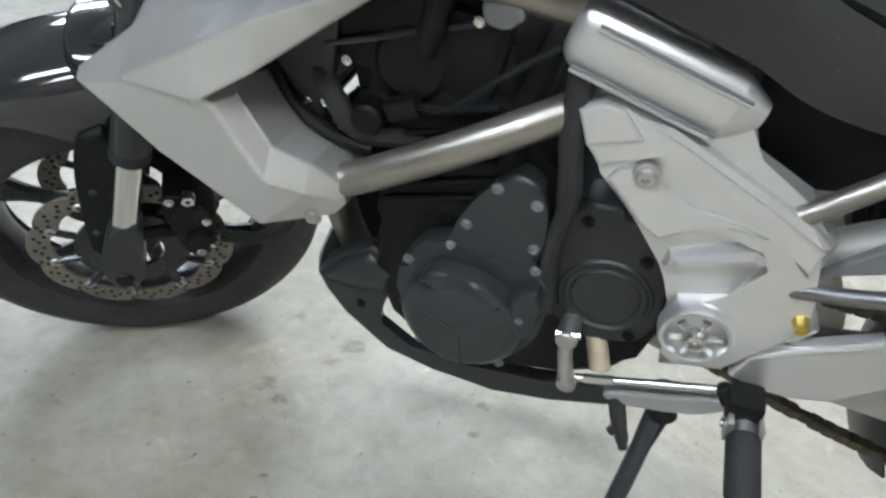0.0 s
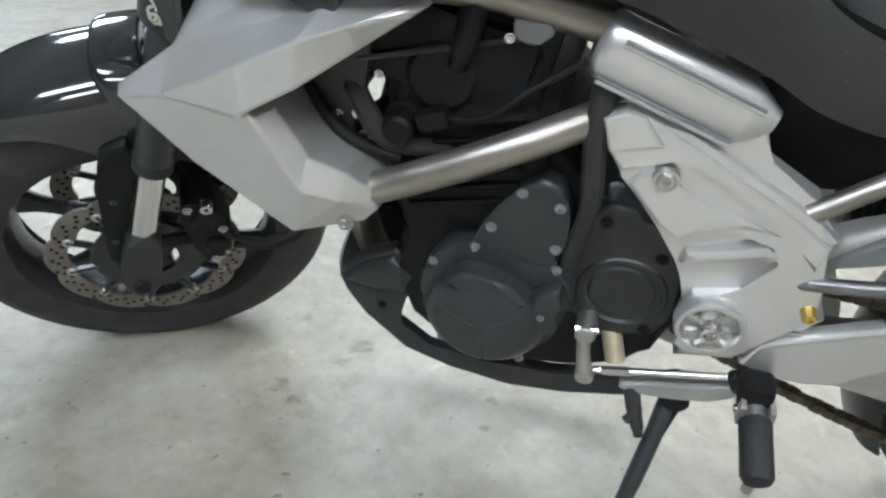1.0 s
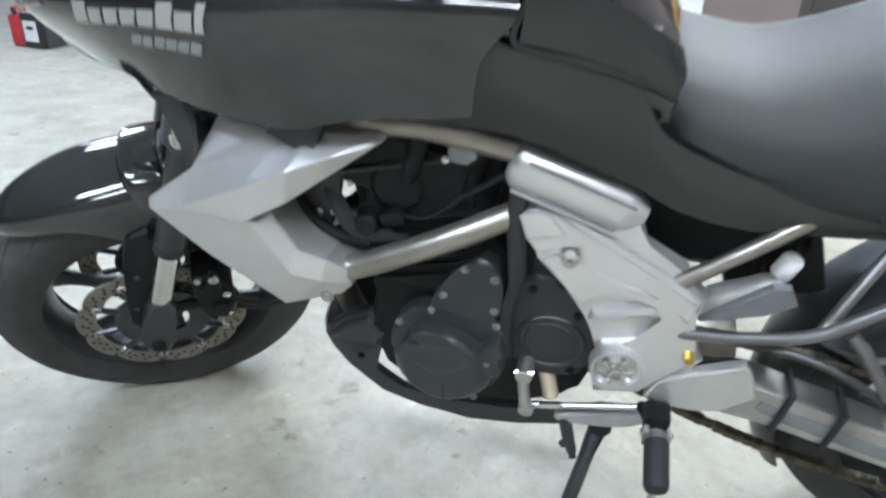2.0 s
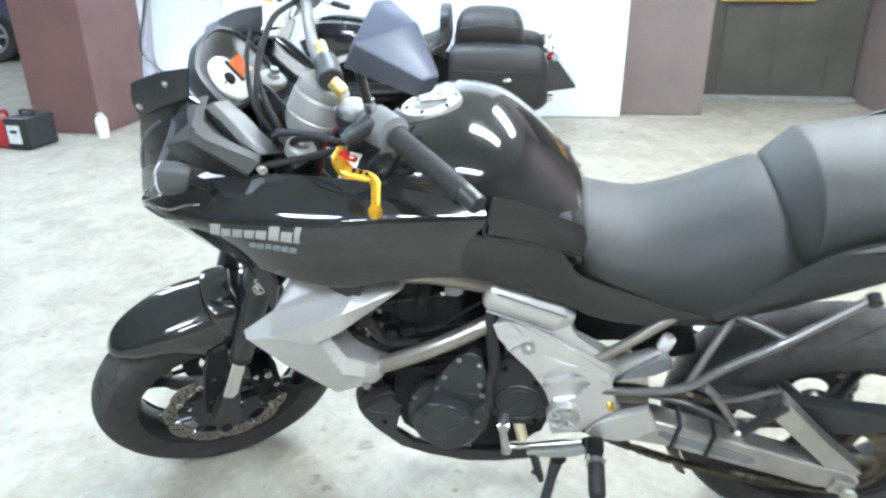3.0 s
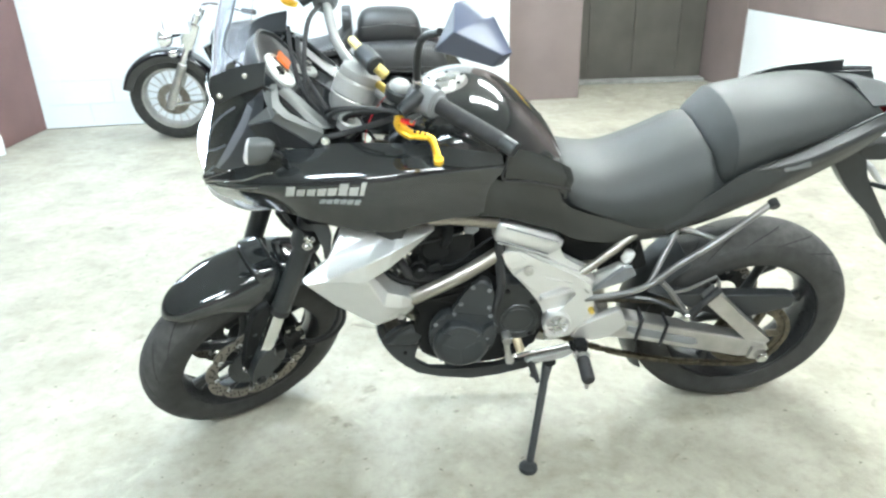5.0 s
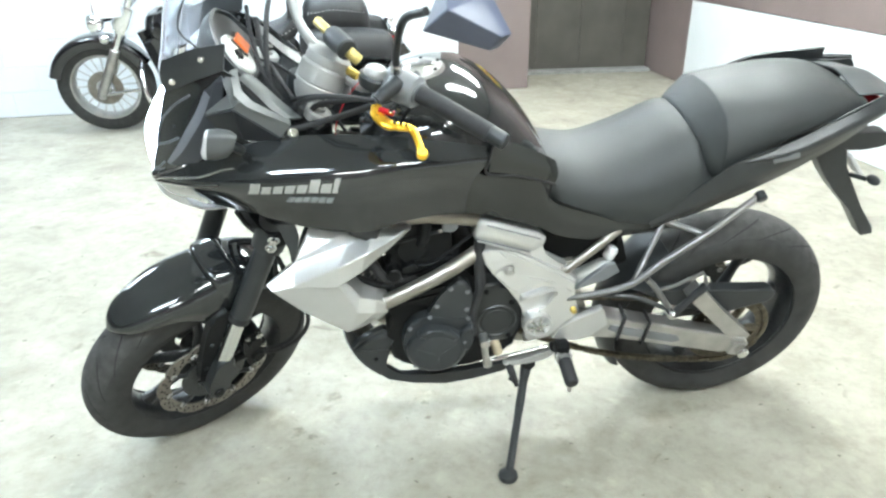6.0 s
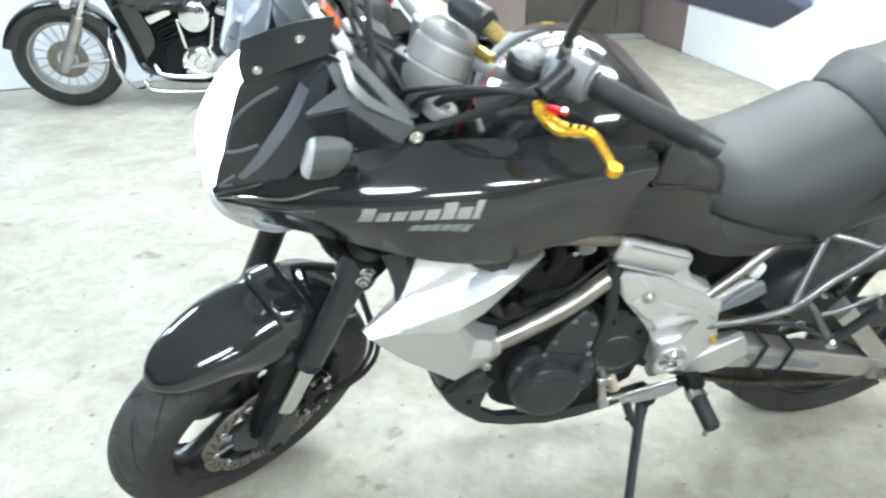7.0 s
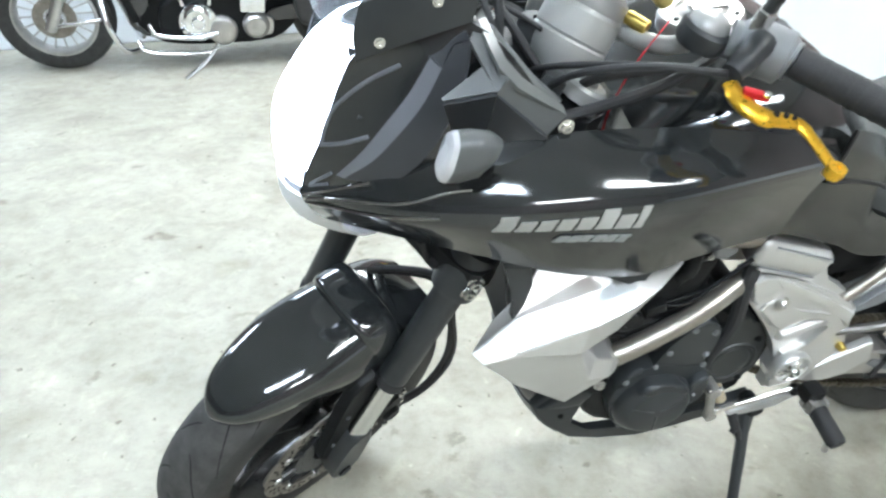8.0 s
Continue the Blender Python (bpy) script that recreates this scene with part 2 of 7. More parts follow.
# oil spots and tyre marks: x, y, radius, squash, darkness
STAINS = [(0.244, -0.092, 0.045, 1.8, 0.45), (0.594, -0.016, 0.03, 1.0, 0.4), (0.75, -0.034, 0.14, 1.5, 0.78), (0.313, 0.025, 0.04, 2.0, 0.55), (-0.171, 0.672, 0.085, 2.6, 0.55), (-0.556, 0.456, 0.04, 1.4, 0.5),
          (-0.412, 0.442, 0.08, 1.3, 0.72), (-0.349, 0.732, 0.07, 1.4, 0.75), (-0.219, 0.975, 0.13, 0.6, 0.84), (-0.359, 1.681, 0.04, 1.5, 0.5), (-0.868, 1.049, 0.04, 1.8, 0.45), (-0.598, 2.18, 0.05, 1.5, 0.55),
          (0.948, -0.261, 0.09, 1.2, 0.68), (0.503, -0.026, 0.13, 1.3, 0.78), (0.20, 0.12, 0.04, 2.0, 0.55), (0.336, 0.064, 0.035, 2.0, 0.5), (-1.145, 0.719, 0.10, 1.0, 0.78)]


def floor_material():
    m = material("worn_concrete", (0.40, 0.385, 0.345), 0.5)
    nt = m.node_tree
    b = nt.nodes["Principled BSDF"]
    tc = nt.nodes["Texture Coordinate"]

    def tex(scale, detail, rough=0.55, dist=0.0):
        n = nt.nodes.new("ShaderNodeTexNoise")
        n.inputs["Scale"].default_value, n.inputs["Detail"].default_value = scale, detail
        n.inputs["Roughness"].default_value, n.inputs["Distortion"].default_value = rough, dist
        nt.links.new(tc.outputs["Object"], n.inputs["Vector"])
        return n

    def ramp(src, stops):
        r = nt.nodes.new("ShaderNodeValToRGB")
        r.color_ramp.elements[0].position, r.color_ramp.elements[0].color = stops[0][0], (*stops[0][1], 1)
        r.color_ramp.elements[1].position, r.color_ramp.elements[1].color = stops[-1][0], (*stops[-1][1], 1)
        for p, c in stops[1:-1]:
            r.color_ramp.elements.new(p).color = (*c, 1)
        nt.links.new(src, r.inputs["Fac"])
        return r

    def mix(a, c, mode="MULTIPLY", fac=1.0):
        x = nt.nodes.new("ShaderNodeMix")
        x.data_type, x.blend_type = "RGBA", mode
        x.inputs["Factor"].default_value = fac
        nt.links.new(a, x.inputs["A"])
        nt.links.new(c, x.inputs["B"])
        return x.outputs["Result"]

    cloud = ramp(tex(3.6, 9, 0.66, 0.4).outputs["Fac"], [(0.30, (0.227, 0.211, 0.169)), (0.50, (0.308, 0.290, 0.238)), (0.68, (0.369, 0.351, 0.295))])
    grain = ramp(tex(22, 8, 0.7).outputs["Fac"], [(0.33, (0.82, 0.81, 0.79)), (0.5, (0.98, 0.98, 0.97)), (0.72, (1.08, 1.08, 1.07))])
    pale = ramp(tex(9, 6, 0.6, 0.8).outputs["Fac"], [(0.58, (1, 1, 1)), (0.70, (1.20, 1.20, 1.18))])
    spots = ramp(tex(7.5, 3, 0.5, 0.6).outputs["Fac"], [(0.26, (0.58, 0.56, 0.53)), (0.315, (1, 1, 1))])
    specks = ramp(tex(34, 2, 0.5).outputs["Fac"], [(0.265, (0.50, 0.48, 0.45)), (0.30, (1, 1, 1))])
    c = mix(cloud.outputs["Color"], grain.outputs["Color"])
    flecks = ramp(tex(26, 4, 0.6, 0.5).outputs["Fac"], [(0.66, (1, 1, 1)), (0.72, (1.22, 1.22, 1.20))])
    for t in (pale, spots, specks, flecks):
        c = mix(c, t.outputs["Color"])
    warp = nt.nodes.new("ShaderNodeVectorMath")
    warp.operation = "SCALE"
    warp.inputs["Scale"].default_value = 0.16
    nt.links.new(tex(11, 5, 0.6).outputs["Color"], warp.inputs[0])
    shift = nt.nodes.new("ShaderNodeVectorMath")
    nt.links.new(tc.outputs["Object"], shift.inputs[0])
    nt.links.new(warp.outputs["Vector"], shift.inputs[1])
    for x, y, r, ax, dark in STAINS:
        r, dark = r * 0.66, 0.35 + 0.65 * dark
        mp = nt.nodes.new("ShaderNodeMapping")
        mp.inputs["Location"].default_value = (-(x + 0.08) / r, -(y + 0.08) * ax / r, 0)
        mp.inputs["Scale"].default_value = (1 / r, ax / r, 0)
        nt.links.new(shift.outputs["Vector"], mp.inputs["Vector"])
        ln = nt.nodes.new("ShaderNodeVectorMath")
        ln.operation = "LENGTH"
        nt.links.new(mp.outputs["Vector"], ln.inputs[0])
        st = ramp(ln.outputs["Value"], [(0.35, (dark, dark, dark * 0.96)), (0.75, (0.5 + dark / 2,) * 3), (1.0, (1, 1, 1))])
        c = mix(c, st.outputs["Color"])
    nt.links.new(c, b.inputs["Base Color"])
    rr = nt.nodes.new("ShaderNodeMapRange")
    rr.inputs["To Min"].default_value, rr.inputs["To Max"].default_value = 0.30, 0.68
    nt.links.new(cloud.outputs["Color"], rr.inputs["Value"])
    nt.links.new(tex(14, 6).outputs["Fac"], rr.inputs["Value"])
    nt.links.new(rr.outputs["Result"], b.inputs["Roughness"])
    bp = nt.nodes.new("ShaderNodeBump")
    bp.inputs["Strength"].default_value, bp.inputs["Distance"].default_value = 0.35, 0.004
    nt.links.new(tex(60, 8, 0.7).outputs["Fac"], bp.inputs["Height"])
    nt.links.new(bp.outputs["Normal"], b.inputs["Normal"])
    return m


M_FLOOR = floor_material()


# ---------------- the garage ----------------
def structure(name, bm, mat, label):
    return tagged(part(name, bm, mat), label, name.split("_")[0], kind="structure")


def wall(p, q, z0, z1, thick):
    """A wall whose visible face runs from p to q; its thickness lies to the left of that way."""
    p, q = Vector((*p, 0)), Vector((*q, 0))
    d = (q - p).normalized()
    n = Vector((-d.y, d.x, 0)) * thick
    bm = bmesh.new()
    lo = [bm.verts.new(v + Vector((0, 0, z0))) for v in (p, q, q + n, p + n)]
    hi = [bm.verts.new(v + Vector((0, 0, z1))) for v in (p, q, q + n, p + n)]
    bm.faces.new(lo[::-1])
    bm.faces.new(hi)
    for i in range(4):
        bm.faces.new((lo[i], lo[(i + 1) % 4], hi[(i + 1) % 4], hi[i]))
    bmesh.ops.bevel(bm, geom=bm.edges[:], offset=0.006, segments=1, affect="EDGES")
    return bm


H = 3.1
fl = bmesh.new()
bmesh.ops.create_grid(fl, x_segments=8, y_segments=8, size=1, matrix=Matrix.Translation((-2.5, 2.0, 0)) @ Matrix.Diagonal((7.5, 8.0, 1, 1)))
bmesh.ops.solidify(fl, geom=fl.faces[:], thickness=0.12)
if max(v.co.z for v in fl.verts) > 0.01:
    moved(fl, Matrix.Translation((0, 0, -max(v.co.z for v in fl.verts))))
structure("floor", fl, M_FLOOR, "worn stained grey concrete garage floor")
structure("ceiling", box((-2.5, 2.0, H + 0.1), (15, 16, 0.2), 0), M_CEIL, "pale concrete garage ceiling")
structure("wall_back", wall((-2.53, 3.985), (1.368, 4.305), 0.002, H - 0.002, 0.25), M_WHITE, "white painted garage wall behind the cruiser")
structure("pillar_left", box((-2.815, 3.70, H / 2), (0.57, 0.82, H - 0.004), 0.008, (0, 0, -2)), M_REDBROWN, "red-brown painted concrete pillar")
structure("pillar_door", wall((1.372, 4.425), (2.03, 4.465), 0.002, H - 0.002, 0.9), M_BROWN, "brown painted pillar beside the steel door")
structure("wall_door_head", wall((2.032, 4.47), (3.46, 4.47), 2.2, H - 0.002, 0.75), M_BROWN, "brown painted wall above the door recess")
structure("wall_right_reveal", wall((3.44, 5.6), (3.475, 4.43), 0.002, H - 0.002, 0.3), M_BROWN, "brown painted reveal beside the steel door")
structure("wall_right_dado", wall((3.478, 4.425), (3.62, -6.0), 0.002, 0.735, 0.3), M_WHITE, "white painted lower band of the side wall")
structure("wall_right_upper", wall((3.474, 4.425), (3.616, -6.0), 0.737, H - 0.002, 0.3), M_BROWN, "brown painted upper part of the side wall")
structure("wall_front", wall((4.0, -6.0), (-10.0, -6.0), 0.002, H - 0.002, 0.2), M_BROWN, "brown painted wall behind the viewer")
structure("wall_left", wall((-10.0, -6.0), (-10.0, 10.0), 0.002, H - 0.002, 0.2), M_BROWN, "brown painted far side wall")
structure("wall_far", wall((-10.0, 9.9), (-2.5, 9.9), 0.002, H - 0.002, 0.2), M_BROWN, "brown painted far garage wall")
structure("wall_bay_side", wall((-2.9, 10.0), (-2.9, 4.15), 0.002, H - 0.002, 0.2), M_REDBROWN, "red-brown painted wall of the next bay")

# courses of painted blocks on the white wall
d_wall = (Vector((1.368, 4.305, 0)) - Vector((-2.53, 3.985, 0)))
back = bpy.data.objects["wall_back"]
block = mesh_of("block", moved(box((0, 0, 0), (0.386, 0.012, 0.186), 0.005), Matrix.Identity(4)), M_WHITE)
ang = math.atan2(d_wall.y, d_wall.x)
for row in range(7):
    for col in range(10):
        s = 0.205 + col * 0.39 - (0.195 if row % 2 else 0)
        if s < 0.1 or s > d_wall.length - 0.19:
            continue
        p = Vector((-2.53, 3.985, 0)) + d_wall.normalized() * s
        part("block", block, M_WHITE, back, m=Matrix.Translation((p.x, p.y, 0.1 + row * 0.19)) @ Matrix.Rotation(ang, 4, "Z"))

# steel door in its recess
door = thing("door_1", "dark brown steel door with a yellow sign", "door", pose(2.735, 5.2, 0), kind="structure")
part("leaf", box((0, 0.03, 1.1), (1.40, 0.06, 2.14), 0.006), M_DOOR, door)
part("sill", box((0, -0.06, 0.018), (1.40, 0.16, 0.032), 0.006), M_SILL, door, "chipped pale concrete sill")
for k in range(3):
    part("panel_rib", box((-0.45 + 0.45 * k, -0.005, 1.1), (0.02, 0.02, 2.0), 0.003), M_DOOR, door)
sign = thing("warning_sign", "yellow enamel sign with red writing on the steel door", "sign", pose(2.6, 5.16, 0.965))
part("plate", box((0, 0, 0), (0.76, 0.012, 0.25), 0.004), M_SIGN, sign)
for k in range(3):
    part("red_bar", box((0.02, -0.008, -0.100 + 0.09 * k), (0.52 - 0.1 * (k % 2), 0.004, 0.03), 0.001), M_SIGNRED, sign)

# ceiling lights
def ceiling_light(x, y, mat, tone):
    lamp = thing("ceiling_light", "white fluorescent ceiling light with a %s diffuser, switched on" % tone, "ceiling light", pose(x, y, H - 0.03), group="ceiling lights")
    part("tray", box((0, 0, 0), (1.30, 0.50, 0.055), 0.006), M_PAPERWHITE, lamp)
    for dx in (-0.63, 0.63):
        part("end_cap", box((dx, 0, -0.045), (0.03, 0.45, 0.05), 0.008), M_PAPERWHITE, lamp)
    part("diffuser", box((0, 0, -0.048), (1.22, 0.44, 0.045), 0.012), mat, lamp)
    return lamp


cool = ceiling_light(-2.6, 1.6, M_LAMP_COOL, "cool white")
for x, y in ((-0.5, 2.9), (-0.7, -2.5), (-5.5, 4.5)):
    copy_thing(cool, pose(x, y, H - 0.03))
warm = ceiling_light(1.6, 0.9, M_LAMP, "warm white")
for x, y in ((2.2, 2.9), (1.7, -2.3), (0.5, -4.8)):
    copy_thing(warm, pose(x, y, H - 0.03))

# ---------------- the touring motorcycle ----------------
# Its own axes: x to the rear from the front axle, y to its right, z up, upright.
LEAN, STEER, RAKE, ZF, ZR, WB = 12.1, 33.08, 25.0, 0.286, 0.312, 1.4326
bike = thing("touring_motorcycle", "black and silver touring motorcycle leaning on its side stand", "motorcycle", pose(0, 0, 0.0024, LEAN, 0, 0))
AX = Vector((math.sin(radians(RAKE)), 0, math.cos(radians(RAKE))))
FO = Vector((-math.cos(radians(RAKE)), 0, math.sin(radians(RAKE)))) * 0.028
SB = Vector((0, 0, ZF)) - FO
TURNED = Matrix.Translation(SB) @ Matrix.Rotation(radians(STEER), 4, AX) @ Matrix.Translation(-SB)
BOLT = mesh_of("bolt", hexbolt(), M_STEEL)


def bolt(x, y, z, parent=bike, size=1.0, turned=False, mat=None, facing=0):
    m = Matrix.Translation((x, y, z)) @ Matrix.Rotation(radians(facing), 4, "Z") @ Matrix.Scale(size, 4)
    return part("bolt", BOLT if mat is None else mesh_of("bolt", hexbolt(), mat), M_STEEL, parent, m=TURNED @ m if turned else m)


def fork_part(name, bm, mat, label="", parent=bike):
    return part(name, moved(bm, TURNED), mat, parent, label)


# --- wheels ---
def tyre_profile(R, hw, rim):
    pts = []
    for k in range(-10, 11):
        a = k / 10
        pts.append((R - 0.052 * abs(a) ** 2.1, hw * math.sin(a * 1.35) / math.sin(1.35)))
    side = [(R - 0.075, hw * 0.97), (R - 0.095, hw * 0.86), (rim, hw * 0.72), (rim - 0.004, hw * 0.6)]
    return [(r, -y) for r, y in side[::-1]] + pts + side


def groove(R, hw, a0, side, lean, length, bm):
    """One curved dark strip laid on the tyre's crown for the shade in a tread groove."""
    n = 7
    prev = None
    for i in range(n):
        s = i / (n - 1)
        u = side * (0.10 + 0.72 * s)
        a = a0 + lean * (s ** 1.4) * length
        w = 0.016 * (1 - abs(2 * s - 1) ** 3) + 0.004
        out = []
        for da in (-w / 2, w / 2):
            r = R - 0.052 * abs(u) ** 2.1 + 0.0007
            y = hw * math.sin(u * 1.35) / math.sin(1.35)
            y *= 1.004
            out.append(bm.verts.new((r * math.cos(a + da), y, r * math.sin(a + da))))
        if prev:
            bm.faces.new((prev[0], prev[1], out[1], out[0]))
        prev = out


def wheel(name, centre, R, hw, rim_r, spokes, m, phase):
    w = part(name, moved(lathe(tyre_profile(R, hw, rim_r), seg=96), m @ Matrix.Translation(centre)), M_RUBBER, bike, "black wheel with a worn road tyre")
    # flat dark strips paint the shade of the tread grooves
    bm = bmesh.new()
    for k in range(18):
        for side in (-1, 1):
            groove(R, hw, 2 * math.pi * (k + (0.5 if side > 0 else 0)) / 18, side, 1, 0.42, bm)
    part("groove_shade_strip", moved(bm, m @ Matrix.Translation(centre)), M_RECESS_SHADE, w)
    crown = lathe([(R - 0.052 * abs(a) ** 2.1 + 0.0004, hw * math.sin(a * 1.35) / math.sin(1.35)) for a in [k / 8 for k in range(-6, 7)]], seg=96)
    part("tread", moved(crown, m @ Matrix.Translation(centre)), M_TREAD, w, "dusty grey tread band")
    prof = [(rim_r + 0.004, -hw * 0.74), (rim_r - 0.004, -hw * 0.78), (rim_r - 0.012, -hw * 0.62), (rim_r - 0.022, -hw * 0.35), (rim_r - 0.026, 0),
            (rim_r - 0.022, hw * 0.35), (rim_r - 0.012, hw * 0.62), (rim_r - 0.004, hw * 0.78), (rim_r + 0.004, hw * 0.74)]
    part("rim", moved(lathe(prof, seg=72, closed=True), m @ Matrix.Translation(centre)), M_RIM, w)
    part("hub", moved(lathe([(0.0, -0.06), (0.032, -0.06), (0.04, -0.05), (0.036, 0), (0.04, 0.05), (0.032, 0.06), (0, 0.06)], seg=32), m @ Matrix.Translation(centre)), M_RIM, w)
    for k in range(spokes):
        a = 2 * math.pi * k / spokes + phase
        d = Vector((math.cos(a), 0, math.sin(a)))
        q = Vector((-math.sin(a), 0, math.cos(a)))
        rings = []
        for s, wd, th in ((0.028, 0.026, 0.020), (0.08, 0.015, 0.016), (0.14, 0.012, 0.013), (rim_r - 0.05, 0.015, 0.014), (rim_r - 0.016, 0.028, 0.018)):
            rings.append([d * s + q * wd * math.cos(t) + Vector((0, th * math.sin(t), 0)) for t in [2 * math.pi * j / 10 for j in range(10)]])
        part("spoke", moved(loft(rings), m @ Matrix.Translation(centre)), M_RIM, w)
    return w


def petal_disc(r_out, r_in, waves, thick, n=240):
    bm = bmesh.new()
    loops = []
    for y in (-thick / 2, thick / 2):
        o = []
        i_ = []
        for k in range(n):
            a = 2 * math.pi * k / n
            f = abs(math.sin(a * waves / 2)) ** 0.55
            g = abs(math.sin(a * waves / 2 + 0.6)) ** 0.55
            ro, ri = r_out - 0.010 * (1 - f), r_in - 0.007 * (1 - g)
            o.append(bm.verts.new((ro * math.cos(a), y, ro * math.sin(a))))
            i_.append(bm.verts.new((ri * math.cos(a), y, ri * math.sin(a))))
        loops.append((o, i_))
    (o0, i0), (o1, i1) = loops
    for k in range(n):
        q = (k + 1) % n
        bm.faces.new((o0[k], o0[q], i0[q], i0[k]))
        bm.faces.new((o1[k], i1[k], i1[q], o1[q]))
        bm.faces.new((o0[k], o1[k], o1[q], o0[q]))
        bm.faces.new((i0[k], i0[q], i1[q], i1[k]))
    return bm


def brake_disc(parent, centre, y, r_out, r_in, waves, m):
    at = m @ Matrix.Translation(Vector(centre) + Vector((0, y, 0)))
    d = part("brake_disc", moved(petal_disc(r_out, r_in, waves, 0.005), at), M_DISC, parent, "worn steel petal brake disc with drilled holes")
    # solid black plugs colour in the dark of the drilled holes
    hole = mesh_of("hole_shade_plug", lathe([(0, -0.0030), (0.0034, -0.0030), (0.0034, 0.0030), (0, 0.0030)], seg=8), M_RECESS_SHADE)
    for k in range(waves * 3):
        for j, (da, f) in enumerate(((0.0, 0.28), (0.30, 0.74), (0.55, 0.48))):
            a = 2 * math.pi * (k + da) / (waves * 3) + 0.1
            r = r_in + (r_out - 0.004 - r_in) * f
            part("hole_shade_plug", hole, M_RECESS_SHADE, d, m=at @ Matrix.Translation((r * math.cos(a), 0, r * math.sin(a))))
    part("carrier", moved(lathe([(0.045, -0.004), (0.085, -0.003), (0.085, 0.003), (0.045, 0.004)], seg=40, closed=True), at), M_RIM, d)
    for k in range(waves):
        a = 2 * math.pi * k / waves
        arm = rod((0.08 * math.cos(a), 0, 0.08 * math.sin(a)), ((r_in + 0.006) * math.cos(a), 0, (r_in + 0.006) * math.sin(a)), 0.006, 8)
        part("carrier_arm", moved(arm, at), M_RIM, d)
        part("bobbin", moved(lathe([(0.003, -0.005), (0.0075, -0.005), (0.0085, -0.003), (0.0085, 0.003), (0.0075, 0.005), (0.003, 0.005)], ((r_in + 0.002) * math.cos(a), 0, (r_in + 0.002) * math.sin(a)), seg=14, closed=True), at), M_ALLOY, d)
    return d


front = wheel("front_wheel", (0, 0, ZF), 0.298, 0.060, 0.213, 6, TURNED, 0.466)
rear = wheel("rear_wheel", (WB, 0, ZR), 0.312, 0.080, 0.215, 6, Matrix.Identity(4), 0.25)
for y in (-0.072, 0.072):
    brake_disc(front, (0, 0, ZF), y, 0.150, 0.117, 10, TURNED)
brake_disc(rear, (WB, 0, ZR), 0.085, 0.11, 0.08, 8, Matrix.Identity(4))


# --- fork ---
def fork_x(z):
    return 0.030 + 0.43 * (z - 0.399)


for s in (-1, 1):
    y = 0.108 * s
    leg = fork_part("fork_leg", rod((fork_x(0.515), y, 0.515), (fork_x(1.00), y, 1.00), 0.0250, 24), M_PANEL, "black upside-down fork leg")
    fork_part("slider", rod((fork_x(0.34), y, 0.34), (fork_x(0.53), y, 0.53), 0.0190, 24), M_STEEL, "bright steel fork slider", leg)
    fork_part("dust_seal", lathe([(0.020, 0), (0.0262, 0.004), (0.0262, 0.02), (0.022, 0.026)], (fork_x(0.512), y, 0.512), (0.43, 0, 1), 24), M_SOFT, parent=leg)
    lower = prism(rounded([(fork_x(0.40) - 0.022, 0.402), (fork_x(0.40) + 0.022, 0.396), (0.014, 0.266), (-0.014, 0.252), (-0.038, 0.266), (-0.030, 0.33)]), y - 0.021, y + 0.021, 0.008)
    fork_part("axle_clamp", lower, M_PANEL, parent=leg)
    fork_part("axle_nut", lathe([(0, -0.026), (0.012, -0.026), (0.014, -0.022), (0.014, 0)], (-0.012, y - (0 if s < 0 else -0.03), 0.283), seg=16), M_ENGINE, parent=leg)
    guard = prism(rounded([(0.020, 0.545), (0.064, 0.556), (0.049, 0.488), (0.012, 0.411), (-0.020, 0.322), (-0.034, 0.306), (-0.046, 0.318), (-0.028, 0.40), (-0.006, 0.48)]), 0.078 if s > 0 else -0.100, 0.100 if s > 0 else -0.078, 0.008)
    gd = fork_part("fork_guard", guard, M_ENGINE, "dark plastic fork guard")
    for gx, gz in ((0.006, 0.452), (-0.022, 0.368)):
        bolt(gx, -0.100 if s < 0 else 0.100, gz, gd, 0.7, True, M_COVER, 0 if s < 0 else 180)
    # brake caliper behind the leg
    cal = rounded([(0.088, 0.425), (0.128, 0.412), (0.146, 0.350), (0.128, 0.285), (0.092, 0.268), (0.080, 0.320), (0.078, 0.385)])
    c = fork_part("brake_caliper", prism(cal, 0.072 * s - 0.030, 0.072 * s + 0.030, 0.008), M_ENGINE, "black brake caliper with steel bolts")
    for px, pz in ((0.110, 0.385), (0.114, 0.318)):
        fork_part("piston_boss", lathe([(0, -0.008), (0.015, -0.008), (0.019, -0.004), (0.020, 0.004)], (px, 0.072 * s - 0.030, pz), seg=24), M_ENGINE, parent=c)
    for px, pz in ((0.094, 0.408), (0.104, 0.283), (0.132, 0.352)):
        bolt(px, 0.072 * s - 0.030, pz, c, 0.9, True)
    fork_part("pad_pin", rod((0.126, 0.072 * s - 0.036, 0.300), (0.126, 0.072 * s + 0.036, 0.300), 0.004, 10), M_STEEL, parent=c)
    fork_part("banjo", lathe([(0.004, -0.010), (0.009, -0.010), (0.010, 0), (0.009, 0.006), (0.004, 0.006)], (0.122, 0.072 * s - 0.030, 0.412), seg=18, closed=True), M_STEEL, parent=c)
    fork_part("caliper_bracket", rod((fork_x(0.36), y, 0.36), (0.09, 0.09 * s, 0.33), 0.011, 10), M_ENGINE, parent=c)
